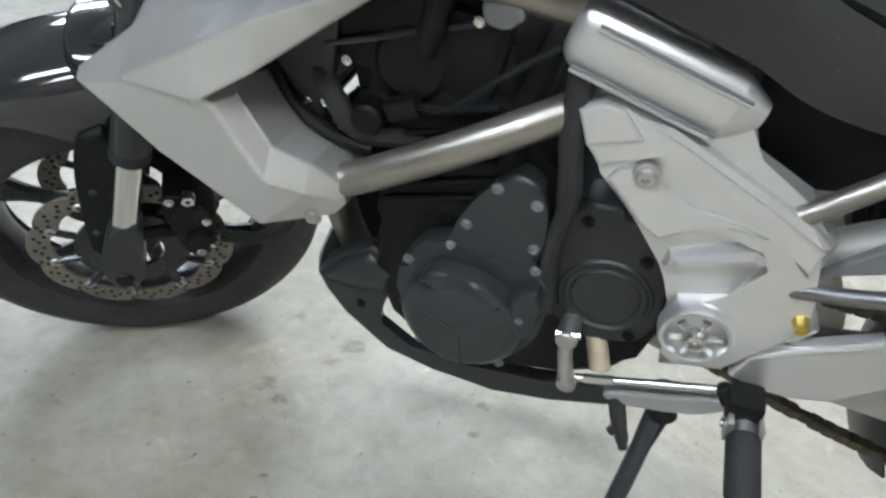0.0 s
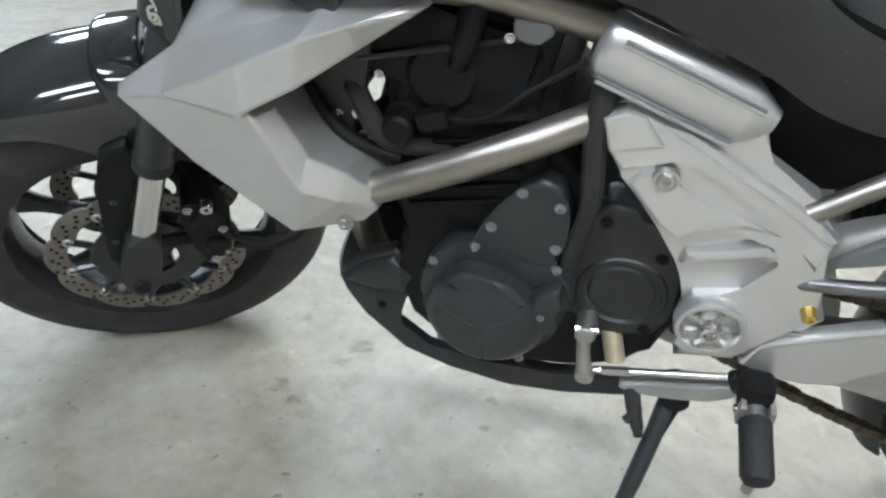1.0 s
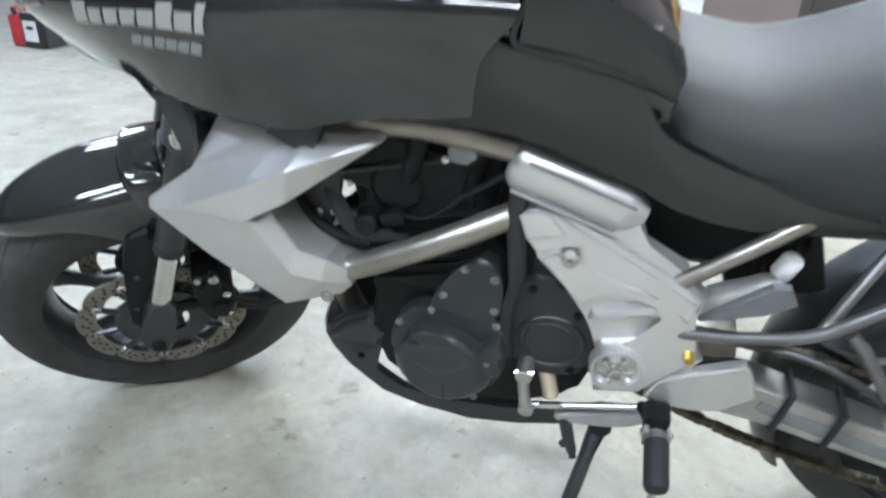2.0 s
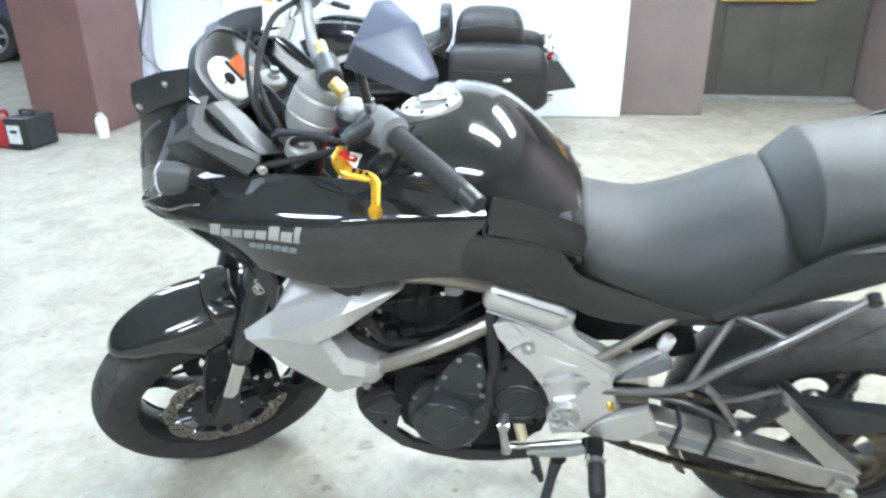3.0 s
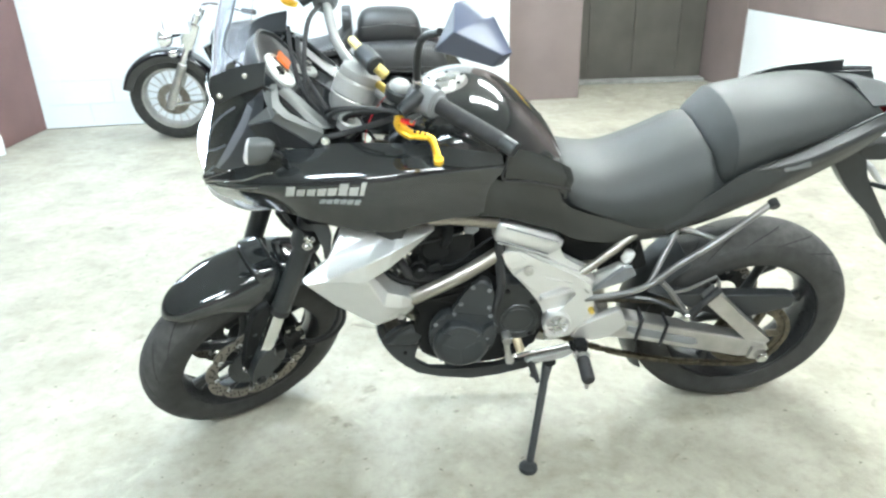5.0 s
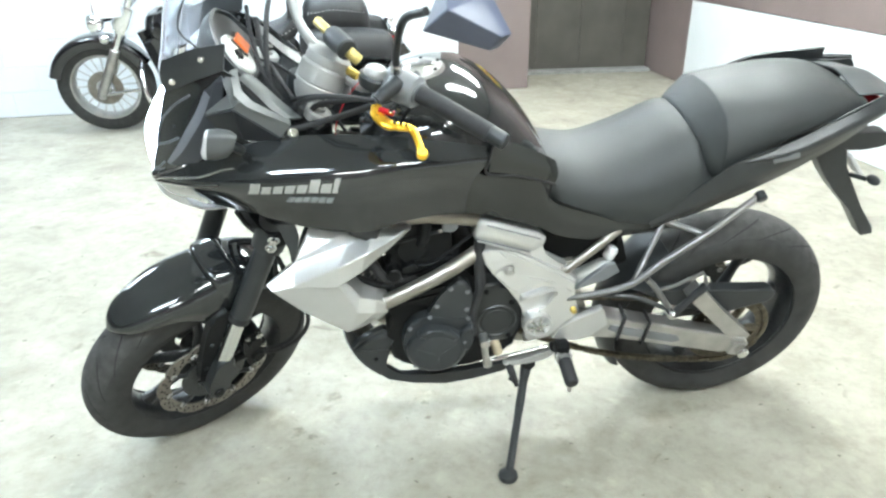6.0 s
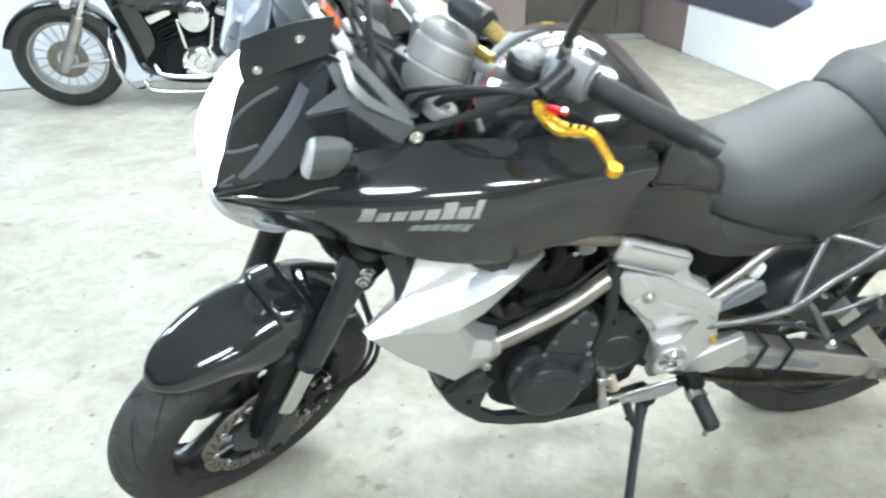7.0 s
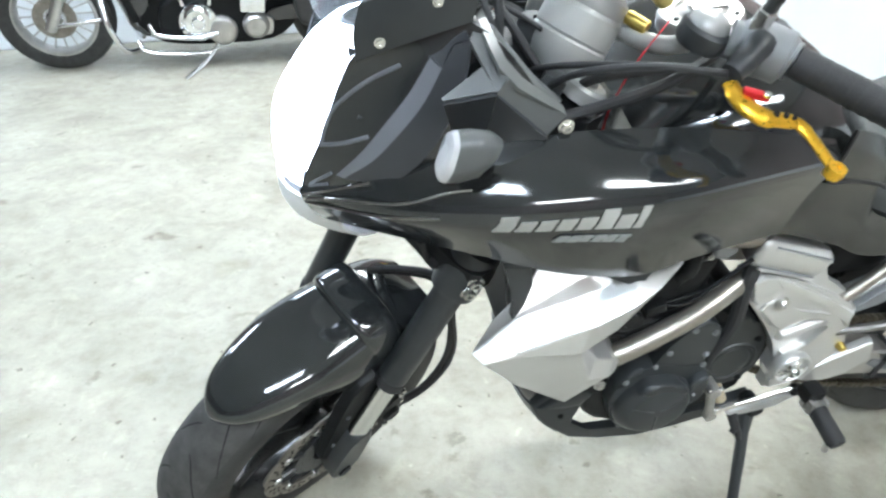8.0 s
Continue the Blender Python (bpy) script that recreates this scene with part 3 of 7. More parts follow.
for z in (0.775, 1.015):
    pl = [(fork_x(z) - 0.035, -0.145), (fork_x(z) + 0.03, -0.145), (fork_x(z) + 0.075, -0.04), (fork_x(z) + 0.075, 0.04), (fork_x(z) + 0.03, 0.145), (fork_x(z) - 0.035, 0.145)]
    bm = prism(rounded(pl), -0.026, 0.026, 0.008)
    moved(bm, Matrix.Translation((0, 0, z)) @ Matrix.Rotation(radians(90), 4, "X") @ Matrix.Scale(-1, 4, (0, 0, 1)))
    fork_part("triple_clamp", bm, M_ENGINE)
for sy in (-1, 1):
    y = 0.108 * sy
    yoke = fork_part("yoke_clamp", lathe([(0.0255, -0.044), (0.035, -0.042), (0.037, -0.034), (0.037, 0.034), (0.035, 0.042), (0.0255, 0.044)], (fork_x(0.768), y, 0.768), (0.43, 0, 1), 28), M_PANEL, "black lower fork clamp")
    for z in (0.779, 0.760):
        fork_part("clamp_lug", rod((fork_x(z) - 0.010, y + 0.018 * sy, z), (fork_x(z) - 0.0185, y + 0.0325 * sy, z), 0.0095, 16), M_PANEL, parent=yoke)
        bolt(fork_x(z) - 0.0185, y + 0.0325 * sy, z, yoke, 1.6, True, facing=-30 if sy < 0 else 210)
fork_part("steering_stem", rod((fork_x(0.78) + 0.045, 0, 0.78), (fork_x(1.0) + 0.05, 0, 1.0), 0.032, 20), M_PANEL)

# --- front fender ---
stations = [(-0.184, 0.554, 0.006, 0.550), (-0.174, 0.571, 0.026, 0.552), (-0.152, 0.588, 0.046, 0.557), (-0.110, 0.607, 0.063, 0.562), (-0.055, 0.623, 0.076, 0.566), (-0.010, 0.632, 0.083, 0.548),
            (0.035, 0.637, 0.0865, 0.518), (0.072, 0.637, 0.083, 0.530), (0.11, 0.632, 0.081, 0.548), (0.165, 0.606, 0.079, 0.543), (0.215, 0.566, 0.070, 0.520)]
rows = []
for f in range(9):
    line = []
    for x, zt, w, zs in stations:
        ys = (-1, -1.03, -0.93, -0.62, 0, 0.62, 0.93, 1.03, 1)[f] * w
        zf = (0, 0.38, 0.72, 0.93, 1, 0.93, 0.72, 0.38, 0)[f]
        line.append((x, ys, zs + (zt - zs) * zf))
    rows.append(line)
fender = fork_part("front_fender", patch(rows, 30, 33, 0.004), M_GLOSS, "gloss black front fender")
# raised bridge across the fender between the fork legs
rows = []
for f in range(13):
    a = (f - 6) / 6
    b = abs(a)
    x0, x1 = 0.040 + 0.030 * b * b, 0.112 + 0.004 * b
    yy = math.copysign(0.0835 * math.sin(min(1, b * 1.05) * math.pi / 2) ** 0.9, a) if f != 6 else 0
    zc = 0.637 - 0.077 * b ** 2.6
    rise = 0.014 - 0.005 * b
    rows.append([(x0, yy, zc - 0.002), (x0 + 0.006, yy * 1.03, zc + rise * 0.75), (x0 + 0.018, yy * 1.05, zc + rise), (x1 - 0.014, yy * 1.05, zc + rise * 0.9), (x1 - 0.004, yy * 1.03, zc + rise * 0.6), (x1, yy, zc - 0.006)])
fork_part("fender_bridge", patch(rows, 24, 33, 0.003), M_GLOSS, parent=fender)
fork_part("brake_hose", tube([(0.133, -0.06, 0.82), (0.150, -0.064, 0.771), (0.190, -0.072, 0.695), (0.215, -0.084, 0.60), (0.245, -0.088, 0.47), (0.252, -0.090, 0.37), (0.225, -0.090, 0.300), (0.175, -0.088, 0.285), (0.135, -0.085, 0.31)], 0.0055, 36, 8), M_SOFT)
fork_part("brake_hose", tube([(0.135, 0.045, 0.605), (0.145, 0.025, 0.632), (0.162, -0.004, 0.655), (0.187, -0.050, 0.680), (0.192, -0.086, 0.690), (0.225, -0.092, 0.56), (0.262, -0.092, 0.42), (0.268, -0.092, 0.33), (0.235, -0.092, 0.280), (0.185, -0.090, 0.272), (0.135, -0.087, 0.290)], 0.006, 44, 8), M_SOFT)
fork_part("brake_hose", tube([(0.150, 0.040, 0.590), (0.160, 0.020, 0.618), (0.178, -0.008, 0.636), (0.198, -0.048, 0.652), (0.200, -0.078, 0.64), (0.195, -0.080, 0.56)], 0.0055, 26, 8), M_SOFT)
for x, z in ((0.160, 0.76), (0.190, 0.71)):
    fork_part("hose_clip", box((x, -0.074, z), (0.024, 0.018, 0.012), 0.003, (0, 60, 0)), M_SOFT)

# --- handlebar, controls and mirrors (turn with the fork) ---
fork_part("handlebar", tube([(0.475, -0.36, 1.151), (0.43, -0.24, 1.152), (0.412, -0.185, 1.140), (0.402, -0.13, 1.095), (0.40, -0.05, 1.075), (0.40, 0.05, 1.075), (0.402, 0.13, 1.095), (0.412, 0.185, 1.140), (0.43, 0.24, 1.152), (0.475, 0.36, 1.151)], 0.0112, 48, 12), M_HOUSING, "silver tubular handlebar")
for s in (-1, 1):
    g = fork_part("grip", tube([(0.437, 0.262 * s, 1.154), (0.462, 0.335 * s, 1.151), (0.486, 0.41 * s, 1.148)], 0.0175, 8, 18), M_SOFT, "black rubber handlebar grip")
    fork_part("bar_end", rod((0.485, 0.405 * s, 1.150), (0.497, 0.440 * s, 1.146), 0.0155, 18), M_PANEL, parent=g)
    ribs = bmesh.new()
    for k in range(9):
        t = 0.12 + 0.09 * k
        c = Vector((0.437, 0.262 * s, 1.154)).lerp(Vector((0.486, 0.41 * s, 1.148)), t)
        add(ribs, lathe([(0.0175, -0.003), (0.0181, 0), (0.0175, 0.003)], c, (0.32, s, -0.04), 16))
    fork_part("grip_rib", ribs, M_SOFT, parent=g)
    sw = fork_part("switch_housing", tube([(0.41, 0.195 * s, 1.148), (0.42, 0.215 * s, 1.149), (0.435, 0.25 * s, 1.151), (0.438, 0.263 * s, 1.152)], [0.022, 0.031, 0.030, 0.022], 8, 14), M_GREYPL, "grey plastic switch housing")
    fork_part("switch_button", rod((0.445, 0.225 * s, 1.162), (0.458, 0.225 * s, 1.170), 0.007, 10), M_GREYPL, parent=sw)
    # lever
    piv = Vector((0.352, 0.245 * s, 1.142))
    arm = [Vector((x, y * s, z)) for x, y, z in ((0.356, 0.240, 1.140), (0.345, 0.263, 1.139), (0.348, 0.288, 1.137), (0.365, 0.303, 1.136), (0.381, 0.318, 1.134), (0.374, 0.348, 1.131), (0.363, 0.376, 1.128))]
    lev = fork_part("lever", tube(arm, [0.010, 0.0125, 0.0125, 0.010, 0.0085, 0.0072, 0.0068], 22, 12, 0.6), M_GOLD, "gold anodised brake or clutch lever")
    fork_part("lever_tip", lathe([(0.0035, -0.006), (0.0095, -0.006), (0.0105, 0), (0.0095, 0.006), (0.0035, 0.006)], arm[-1], (0, 0, 1), 18, closed=True), M_GOLD, parent=lev)
    fork_part("adjuster", box((0.3585, 0.268 * s, 1.147), (0.010, 0.030, 0.009), 0.0035, (0, 0, -38 * s)), M_RED, "red lever adjuster", lev)
    fork_part("adjuster_screw", rod((0.362, 0.277 * s, 1.150), (0.362, 0.277 * s, 1.154), 0.0045, 10), M_STEEL, parent=lev)
    # black rods set on the lever colour in the dark of its holes
    for k, (x, y) in enumerate(((0.358, 0.2965), (0.366, 0.304), (0.373, 0.311))):
        fork_part("lever_hole_shade", rod((x, y * s, 1.141), (x, y * s, 1.1455 - 0.0005 * k), 0.0036 - 0.0006 * k, 10), M_RECESS_SHADE, parent=lev)
    fork_part("lever_clamp", tube([piv + Vector((0.012, -0.012 * s, 0.004)), (0.385, 0.232 * s, 1.157), (0.412, 0.228 * s, 1.165)], [0.013, 0.015, 0.017], 8, 12), M_PANEL, parent=lev)
    # mirror
    stalk = fork_part("mirror_stalk", tube([(0.415, 0.215 * s, 1.175), (0.405, 0.222 * s, 1.23), (0.395, 0.25 * s, 1.31), (0.40, 0.30 * s, 1.352)], 0.0075, 18, 10), M_PANEL, "black mirror stalk")
    fork_part("stalk_nut", rod((0.415, 0.215 * s, 1.172), (0.411, 0.217 * s, 1.20), 0.011, 6), M_STEEL, parent=stalk)
    o = [(-0.068, -0.017), (-0.050, 0.034), (0.023, 0.040), (0.075, 0.002), (0.057, -0.031), (-0.034, -0.036)]
    mb = bmesh.new()

    def mv(x, a, b, s=s):
        return mb.verts.new((x + 0.10 * a, (0.385 + a) * s, 1.392 + b))
    r2, r5 = mv(0.352, 0.019, 0.031), mv(0.352, -0.028, -0.029)
    e = [mv(0.406, a, b) for a, b in o]
    g2 = [mv(0.426, a, b) for a, b in o]
    for f in ((e[5], e[0], r5), (e[0], e[1], r2, r5), (e[1], e[2], r2), (e[2], e[3], r2), (e[3], e[4], r5, r2), (e[4], e[5], r5), g2):
        mb.faces.new(f)
    for i in range(6):
        mb.faces.new((e[i], g2[i], g2[(i + 1) % 6], e[(i + 1) % 6]))
    bmesh.ops.recalc_face_normals(mb, faces=mb.faces[:])
    bmesh.ops.bevel(mb, geom=[q for q in mb.edges if q.calc_face_angle(0) > 0.2], offset=0.003, segments=2, affect="EDGES", profile=0.6)
    mir = fork_part("mirror", mb, M_BLUEGREY, "blue-grey faceted rear-view mirror shell")
    face = [[(0.4266 + 0.10 * a * k, (0.385 + a * k) * s, 1.392 + b * k) for a, b in o] for k in (0.9, 0.88)]
    face[1] = [(x + 0.002, y, z) for x, y, z in face[1]]
    fork_part("mirror_glass", loft(face), M_CHROME, parent=mir)
# reservoir and cast bar mount
mount = fork_part("bar_mount", lathe([(r * 1.13, h) for r, h in ((0.0, -0.075), (0.026, -0.072), (0.030, -0.060), (0.027, -0.030), (0.025, 0.0), (0.028, 0.016), (0.037, 0.030), (0.0425, 0.044), (0.044, 0.056), (0.0445, 0.060), (0.0425, 0.063), (0.0445, 0.066), (0.044, 0.098), (0.0405, 0.103), (0.042, 0.108), (0.040, 0.122), (0.028, 0.134), (0.0, 0.140))], (0.322, -0.045, 1.008), (0.52, 0.12, 0.85), 36), M_HOUSING, "rounded silver-grey cast handlebar mount")
damper = fork_part("black_cylinder", rod((0.392, -0.025, 1.152), (0.384, -0.098, 1.164), 0.021, 24), M_PANEL, "black cylinder with gold end fittings")
fork_part("gold_end", rod((0.402, 0.048, 1.140), (0.393, -0.022, 1.152), 0.0105, 14), M_PALEGOLD, "gold anodised fitting", damper)
fork_part("gold_end", rod((0.384, -0.098, 1.163), (0.398, -0.116, 1.147), 0.0115, 14), M_PALEGOLD, "gold anodised fitting", damper)
dome = fork_part("clamp_collar", lathe([(0.0, -0.022), (0.026, -0.022), (0.030, -0.016), (0.030, 0.0), (0.026, 0.004), (0, 0.004)], (0.398, -0.172, 1.150), (0.2, 0, 1), 26), M_PANEL, "black clamp with a bright domed cap")
fork_part("domed_cap", lathe([(0.024, 0.004), (0.023, 0.010), (0.017, 0.016), (0.008, 0.019), (0, 0.020)], (0.398, -0.172, 1.150), (0.2, 0, 1), 26), M_HOUSING, parent=dome)
fork_part("mount_bolt", rod((0.40, -0.075, 1.10), (0.405, -0.105, 1.10), 0.009, 12), M_BRASS, parent=mount)
for s in (-1, 1):
    fork_part("riser", rod((0.40, 0.05 * s, 1.02), (0.40, 0.05 * s, 1.085), 0.019, 18), M_HOUSING, parent=mount)
for sy in (-1, 1):
    capt = fork_part("fork_cap", lathe([(0.027, -0.006), (0.027, 0.010), (0.024, 0.014), (0.012, 0.014), (0.011, 0.020), (0, 0.020)], (fork_x(1.045), 0.108 * sy, 1.045), (0.43, 0, 1), 24), M_HOUSING, "grey fork cap")
    fork_part("cap_nut", lathe([(0.0085, 0.018), (0.0085, 0.030), (0, 0.031)], (fork_x(1.045), 0.108 * sy, 1.045), (0.43, 0, 1), 6), M_STEEL, parent=capt)
fork_part("ignition_lock", lathe([(0.024, 0), (0.024, 0.030), (0.020, 0.036), (0.009, 0.036), (0.008, 0.030), (0, 0.030)], (0.325, 0.0, 1.035), (0.2, 0, 1), 24), M_PANEL, "black ignition lock")
for k, pts in enumerate((((0.30, 0.16, 1.14), (0.27, 0.08, 1.12), (0.26, 0.00, 1.07), (0.30, -0.05, 1.00)), ((0.31, 0.14, 1.12), (0.28, 0.05, 1.10), (0.29, -0.04, 1.05), (0.33, -0.09, 0.97)),
                         ((0.34, -0.20, 1.14), (0.29, -0.14, 1.12), (0.28, -0.06, 1.06), (0.31, 0.00, 0.98)), ((0.35, -0.18, 1.12), (0.30, -0.12, 1.08), (0.31, -0.10, 1.03), (0.35, -0.12, 0.97)),
                         ((0.28, 0.10, 1.06), (0.30, 0.02, 1.08), (0.33, -0.08, 1.06), (0.36, -0.13, 1.00)))):
    fork_part("control_cable", tube(pts, (0.0045, 0.0055, 0.0040, 0.0060, 0.0035)[k], 22, 8), M_SOFT, "black control cable")
fork_part("connector_block", box((0.290, -0.075, 1.045), (0.040, 0.030, 0.022), 0.004, (10, 20, 30)), M_PANEL, "black cable connector")
fork_part("connector_block", box((0.300, -0.128, 1.035), (0.030, 0.022, 0.026), 0.004, (0, -15, 20)), M_HOUSING, "grey cable connector")
fork_part("cable_clip", box((0.278, 0.02, 1.078), (0.016, 0.022, 0.012), 0.003, (0, 30, 0)), M_STEEL, "bright cable clip")
fork_part("clutch_cable", tube([(0.36, -0.23, 1.145), (0.30, -0.17, 1.135), (0.27, -0.10, 1.08), (0.30, -0.06, 0.98), (0.36, -0.07, 0.86)], 0.0045, 24, 8), M_SOFT, "black clutch cable")
fork_part("brake_line", tube([(0.40, 0.20, 1.15), (0.33, 0.12, 1.16), (0.27, 0.02, 1.10), (0.26, -0.02, 0.98), (0.22, -0.02, 0.85)], 0.0055, 24, 8), M_SOFT)
fork_part("fluid_reservoir", lathe([(0, 0), (0.022, 0), (0.024, 0.004), (0.024, 0.034), (0.026, 0.036), (0.026, 0.046), (0, 0.048)], (0.385, 0.20, 1.185), (0.1, 0, 1), 24), M_PANEL, "black brake fluid reservoir")
fork_part("red_wire", tube([(0.42, -0.12, 1.12), (0.36, -0.13, 1.08), (0.33, -0.14, 1.02), (0.34, -0.15, 0.96)], 0.0011, 18, 6), M_RED, "thin red wire")

# --- frame ---
for s in (-1, 1):
    def sided(bm, s=s):
        if s > 0:
            f = flipped(bm)
            bm.free()
            return f
        return bm
    part("frame_tube", sided(tube([(0.40, -0.19, 0.545), (0.48, -0.193, 0.570), (0.545, -0.19, 0.598), (0.628, -0.178, 0.636), (0.712, -0.150, 0.672)], 0.0178, 24, 18)), M_TUBE, bike, "bronze-grey lower frame tube")
    part("frame_tube", sided(tube([(0.40, -0.14, 0.83), (0.51, -0.165, 0.792), (0.60, -0.162, 0.785), (0.702, -0.148, 0.760)], 0.0178, 20, 18)), M_TUBE, bike, "bronze-grey upper frame tube")
    # the pivot plate: a slanting base, a stepped face with two recesses and raised lands on top
    def plated(bm, s=s):
        for v in bm.verts:
            v.co.y += -0.158 - 0.105 * (0.69 - v.co.z)
        return sided(bm, s)
    full = [(0.706, 0.680), (0.735, 0.697), (0.786, 0.704), (0.858, 0.683), (0.870, 0.649), (0.925, 0.618), (0.932, 0.600), (0.955, 0.582), (0.944, 0.539), (0.947, 0.524), (0.970, 0.485), (0.953, 0.465),
            (0.915, 0.451), (0.903, 0.422), (0.898, 0.410), (0.835, 0.399), (0.839, 0.421), (0.828, 0.448), (0.831, 0.480), (0.819, 0.508), (0.809, 0.528), (0.783, 0.564), (0.740, 0.615), (0.721, 0.640)]
    plate = part("frame_plate", plated(prism(full, 0.005, 0.03, 0.003)), M_SILVER, bike, "silver painted pivot frame plate", crisp=0.3)
    step = [(0.708, 0.683), (0.731, 0.691), (0.752, 0.690), (0.795, 0.674), (0.927, 0.603), (0.950, 0.586), (0.940, 0.543), (0.944, 0.527), (0.964, 0.493), (0.949, 0.474), (0.912, 0.459), (0.900, 0.432), (0.895, 0.420), (0.836, 0.409),
            (0.839, 0.429), (0.829, 0.455), (0.832, 0.481), (0.835, 0.496), (0.881, 0.507), (0.904, 0.550), (0.908, 0.562), (0.900, 0.576), (0.853, 0.589), (0.837, 0.587), (0.824, 0.573), (0.802, 0.559), (0.782, 0.571), (0.739, 0.621), (0.721, 0.645)]
    rail = [(0.710, 0.683), (0.730, 0.692), (0.752, 0.689), (0.818, 0.654), (0.891, 0.614), (0.944, 0.582), (0.938, 0.551), (0.905, 0.588), (0.860, 0.616), (0.805, 0.649), (0.789, 0.653), (0.769, 0.647), (0.747, 0.632), (0.738, 0.628), (0.722, 0.648)]
    land = [(0.745, 0.618), (0.754, 0.630), (0.780, 0.637), (0.788, 0.629), (0.800, 0.615), (0.830, 0.604), (0.872, 0.594), (0.897, 0.584), (0.851, 0.591), (0.836, 0.590), (0.823, 0.576), (0.803, 0.563), (0.784, 0.576)]
    ledge = [(0.812, 0.530), (0.816, 0.547), (0.890, 0.572), (0.907, 0.561), (0.906, 0.553)]
    for o, y0, y1, b in ((step, -0.008, 0.006, 0.008), (rail, -0.0125, -0.007, 0.004), (land, -0.0125, -0.007, 0.004), (ledge, -0.010, 0.006, 0.0105)):
        part("raised_rib", plated(prism(o, y0, y1, b, 2)), M_SILVER, plate, crisp=0.3)
    # block at the plate's upper front corner
    part("corner_block", plated(prism([(0.712, 0.682), (0.731, 0.691), (0.751, 0.688), (0.772, 0.662), (0.723, 0.649)], -0.0165, -0.012, 0.003, 2)), M_SILVER, plate, crisp=0.3)
    part("pivot_boss", sided(lathe([(0, -0.200), (0.008, -0.200), (0.010, -0.196), (0.026, -0.189), (0.031, -0.200), (0.035, -0.200), (0.037, -0.196), (0.038, -0.182)], (0.860, 0, 0.464), seg=40)), M_SILVER, plate)
    star = bmesh.new()
    for k in range(6):
        a = 2 * math.pi * k / 6 + 0.25
        d, q = Vector((math.cos(a), 0, math.sin(a))), Vector((-math.sin(a), 0, math.cos(a)))
        add(star, loft([[Vector((0.860, y, 0.464)) + d * r + q * w * f for y, f in ((-0.196, -1), (-0.202, -0.5), (-0.202, 0.5), (-0.196, 1))] for r, w in ((0.009, 0.005), (0.018, 0.0028), (0.0255, 0.0045))]))
    add(star, lathe([(0, -0.202), (0.006, -0.202), (0.007, -0.209), (0.010, -0.209), (0.012, -0.205), (0.013, -0.189)], (0.860, 0, 0.464), seg=24))
    part("pivot_nut", sided(star), M_STEEL, plate, "bright star-shaped pivot cap")
    cov = []
    left, right = Vector((0.700, -0.152, 0.752)), Vector((0.858, -0.140, 0.687))
    up_c = Vector((0.33, 0, 0.944))
    ring_c = [(0.030, 0.018)] + [(-0.027 * math.sin(radians(a)) ** 0.7, -0.005 + 0.031 * math.cos(radians(a))) for a in range(8, 180, 12)] + [(0.030, -0.030)]
    for t, k in ((-0.02, 0.62), (0.0, 0.80), (0.03, 0.93), (0.06, 1.0), (0.45, 1.0), (0.86, 1.0), (0.885, 0.97), (1.03, 0.50)):
        c = left.lerp(right, t)
        cov.append([c + up_c * b * k + Vector((0, a * k, 0)) for a, b in ring_c])
    cover = part("frame_cover", sided(loft(cov)), M_SILVER, bike, "silver rounded frame cover with a long groove", crisp=0.5)
    # grey rods stand in for the shade of the recessed grooves, silver lips below
    for b0, y0, t0, t1, r in ((0.0135, -0.0228, 0.10, 0.92, 0.0018), (-0.0270, -0.0238, 0.06, 0.86, 0.0016)):
        e0, e1 = (left.lerp(right, t) + up_c * b0 + Vector((0, y0, 0)) for t in (t0, t1))
        part("cover_groove_shade", sided(rod(e0, e1, r, 8)), M_GREYPL, cover)
        part("cover_rib", sided(rod(e0 + up_c * -0.0036 + Vector((0, -0.001, 0)), e1 + up_c * -0.0036 + Vector((0, -0.001, 0)), 0.0021, 8)), M_SILVER, cover)
    part("frame_bolt", sided(lathe([(0, -0.182), (0.003, -0.182), (0.004, -0.186), (0.0075, -0.186), (0.0095, -0.1825), (0.0125, -0.182), (0.013, -0.176)], (0.780, 0, 0.630), seg=20)), M_ALLOY, plate)
    part("frame_bolt", sided(lathe([(0, -0.196), (0.003, -0.196), (0.0035, -0.1985), (0.006, -0.1985), (0.0075, -0.195), (0.0085, -0.185)], (0.947, 0, 0.503), seg=8)), M_BRASS, plate, "yellow zinc bolt")
    # subframe
    part("subframe_tube", sided(tube([(0.93, -0.175, 0.530), (1.00, -0.195, 0.556), (1.072, -0.210, 0.592), (1.14, -0.205, 0.648), (1.228, -0.198, 0.712), (1.348, -0.172, 0.795)], 0.0082, 26, 14)), M_FRAME, bike, "grey alloy subframe tube")
    part("subframe_tube", sided(tube([(1.075, -0.209, 0.592), (1.112, -0.175, 0.655), (1.150, -0.140, 0.715)], 0.0074, 8, 14)), M_FRAME, bike, "grey alloy subframe tube")
    part("subframe_tube", sided(tube([(1.150, -0.140, 0.715), (1.195, -0.165, 0.713), (1.228, -0.195, 0.712)], 0.0072, 8, 14)), M_FRAME, bike, "grey alloy subframe tube")
    part("subframe_tube", sided(tube([(0.91, -0.165, 0.60), (1.00, -0.150, 0.668), (1.085, -0.130, 0.735)], 0.0105, 8, 14)), M_TUBE, bike, "bronze-grey subframe tube")
    part("subframe_lug", sided(rod((1.350, -0.165, 0.800), (1.352, -0.184, 0.792), 0.0125, 14)), M_PANEL, bike)
    hang = part("pillion_peg_hanger", sided(tube([(1.105, -0.212, 0.604), (1.125, -0.214, 0.585), (1.176, -0.226, 0.515)], 0.0075, 0, 12)), M_FRAME, bike, "grey alloy pillion footrest hanger")
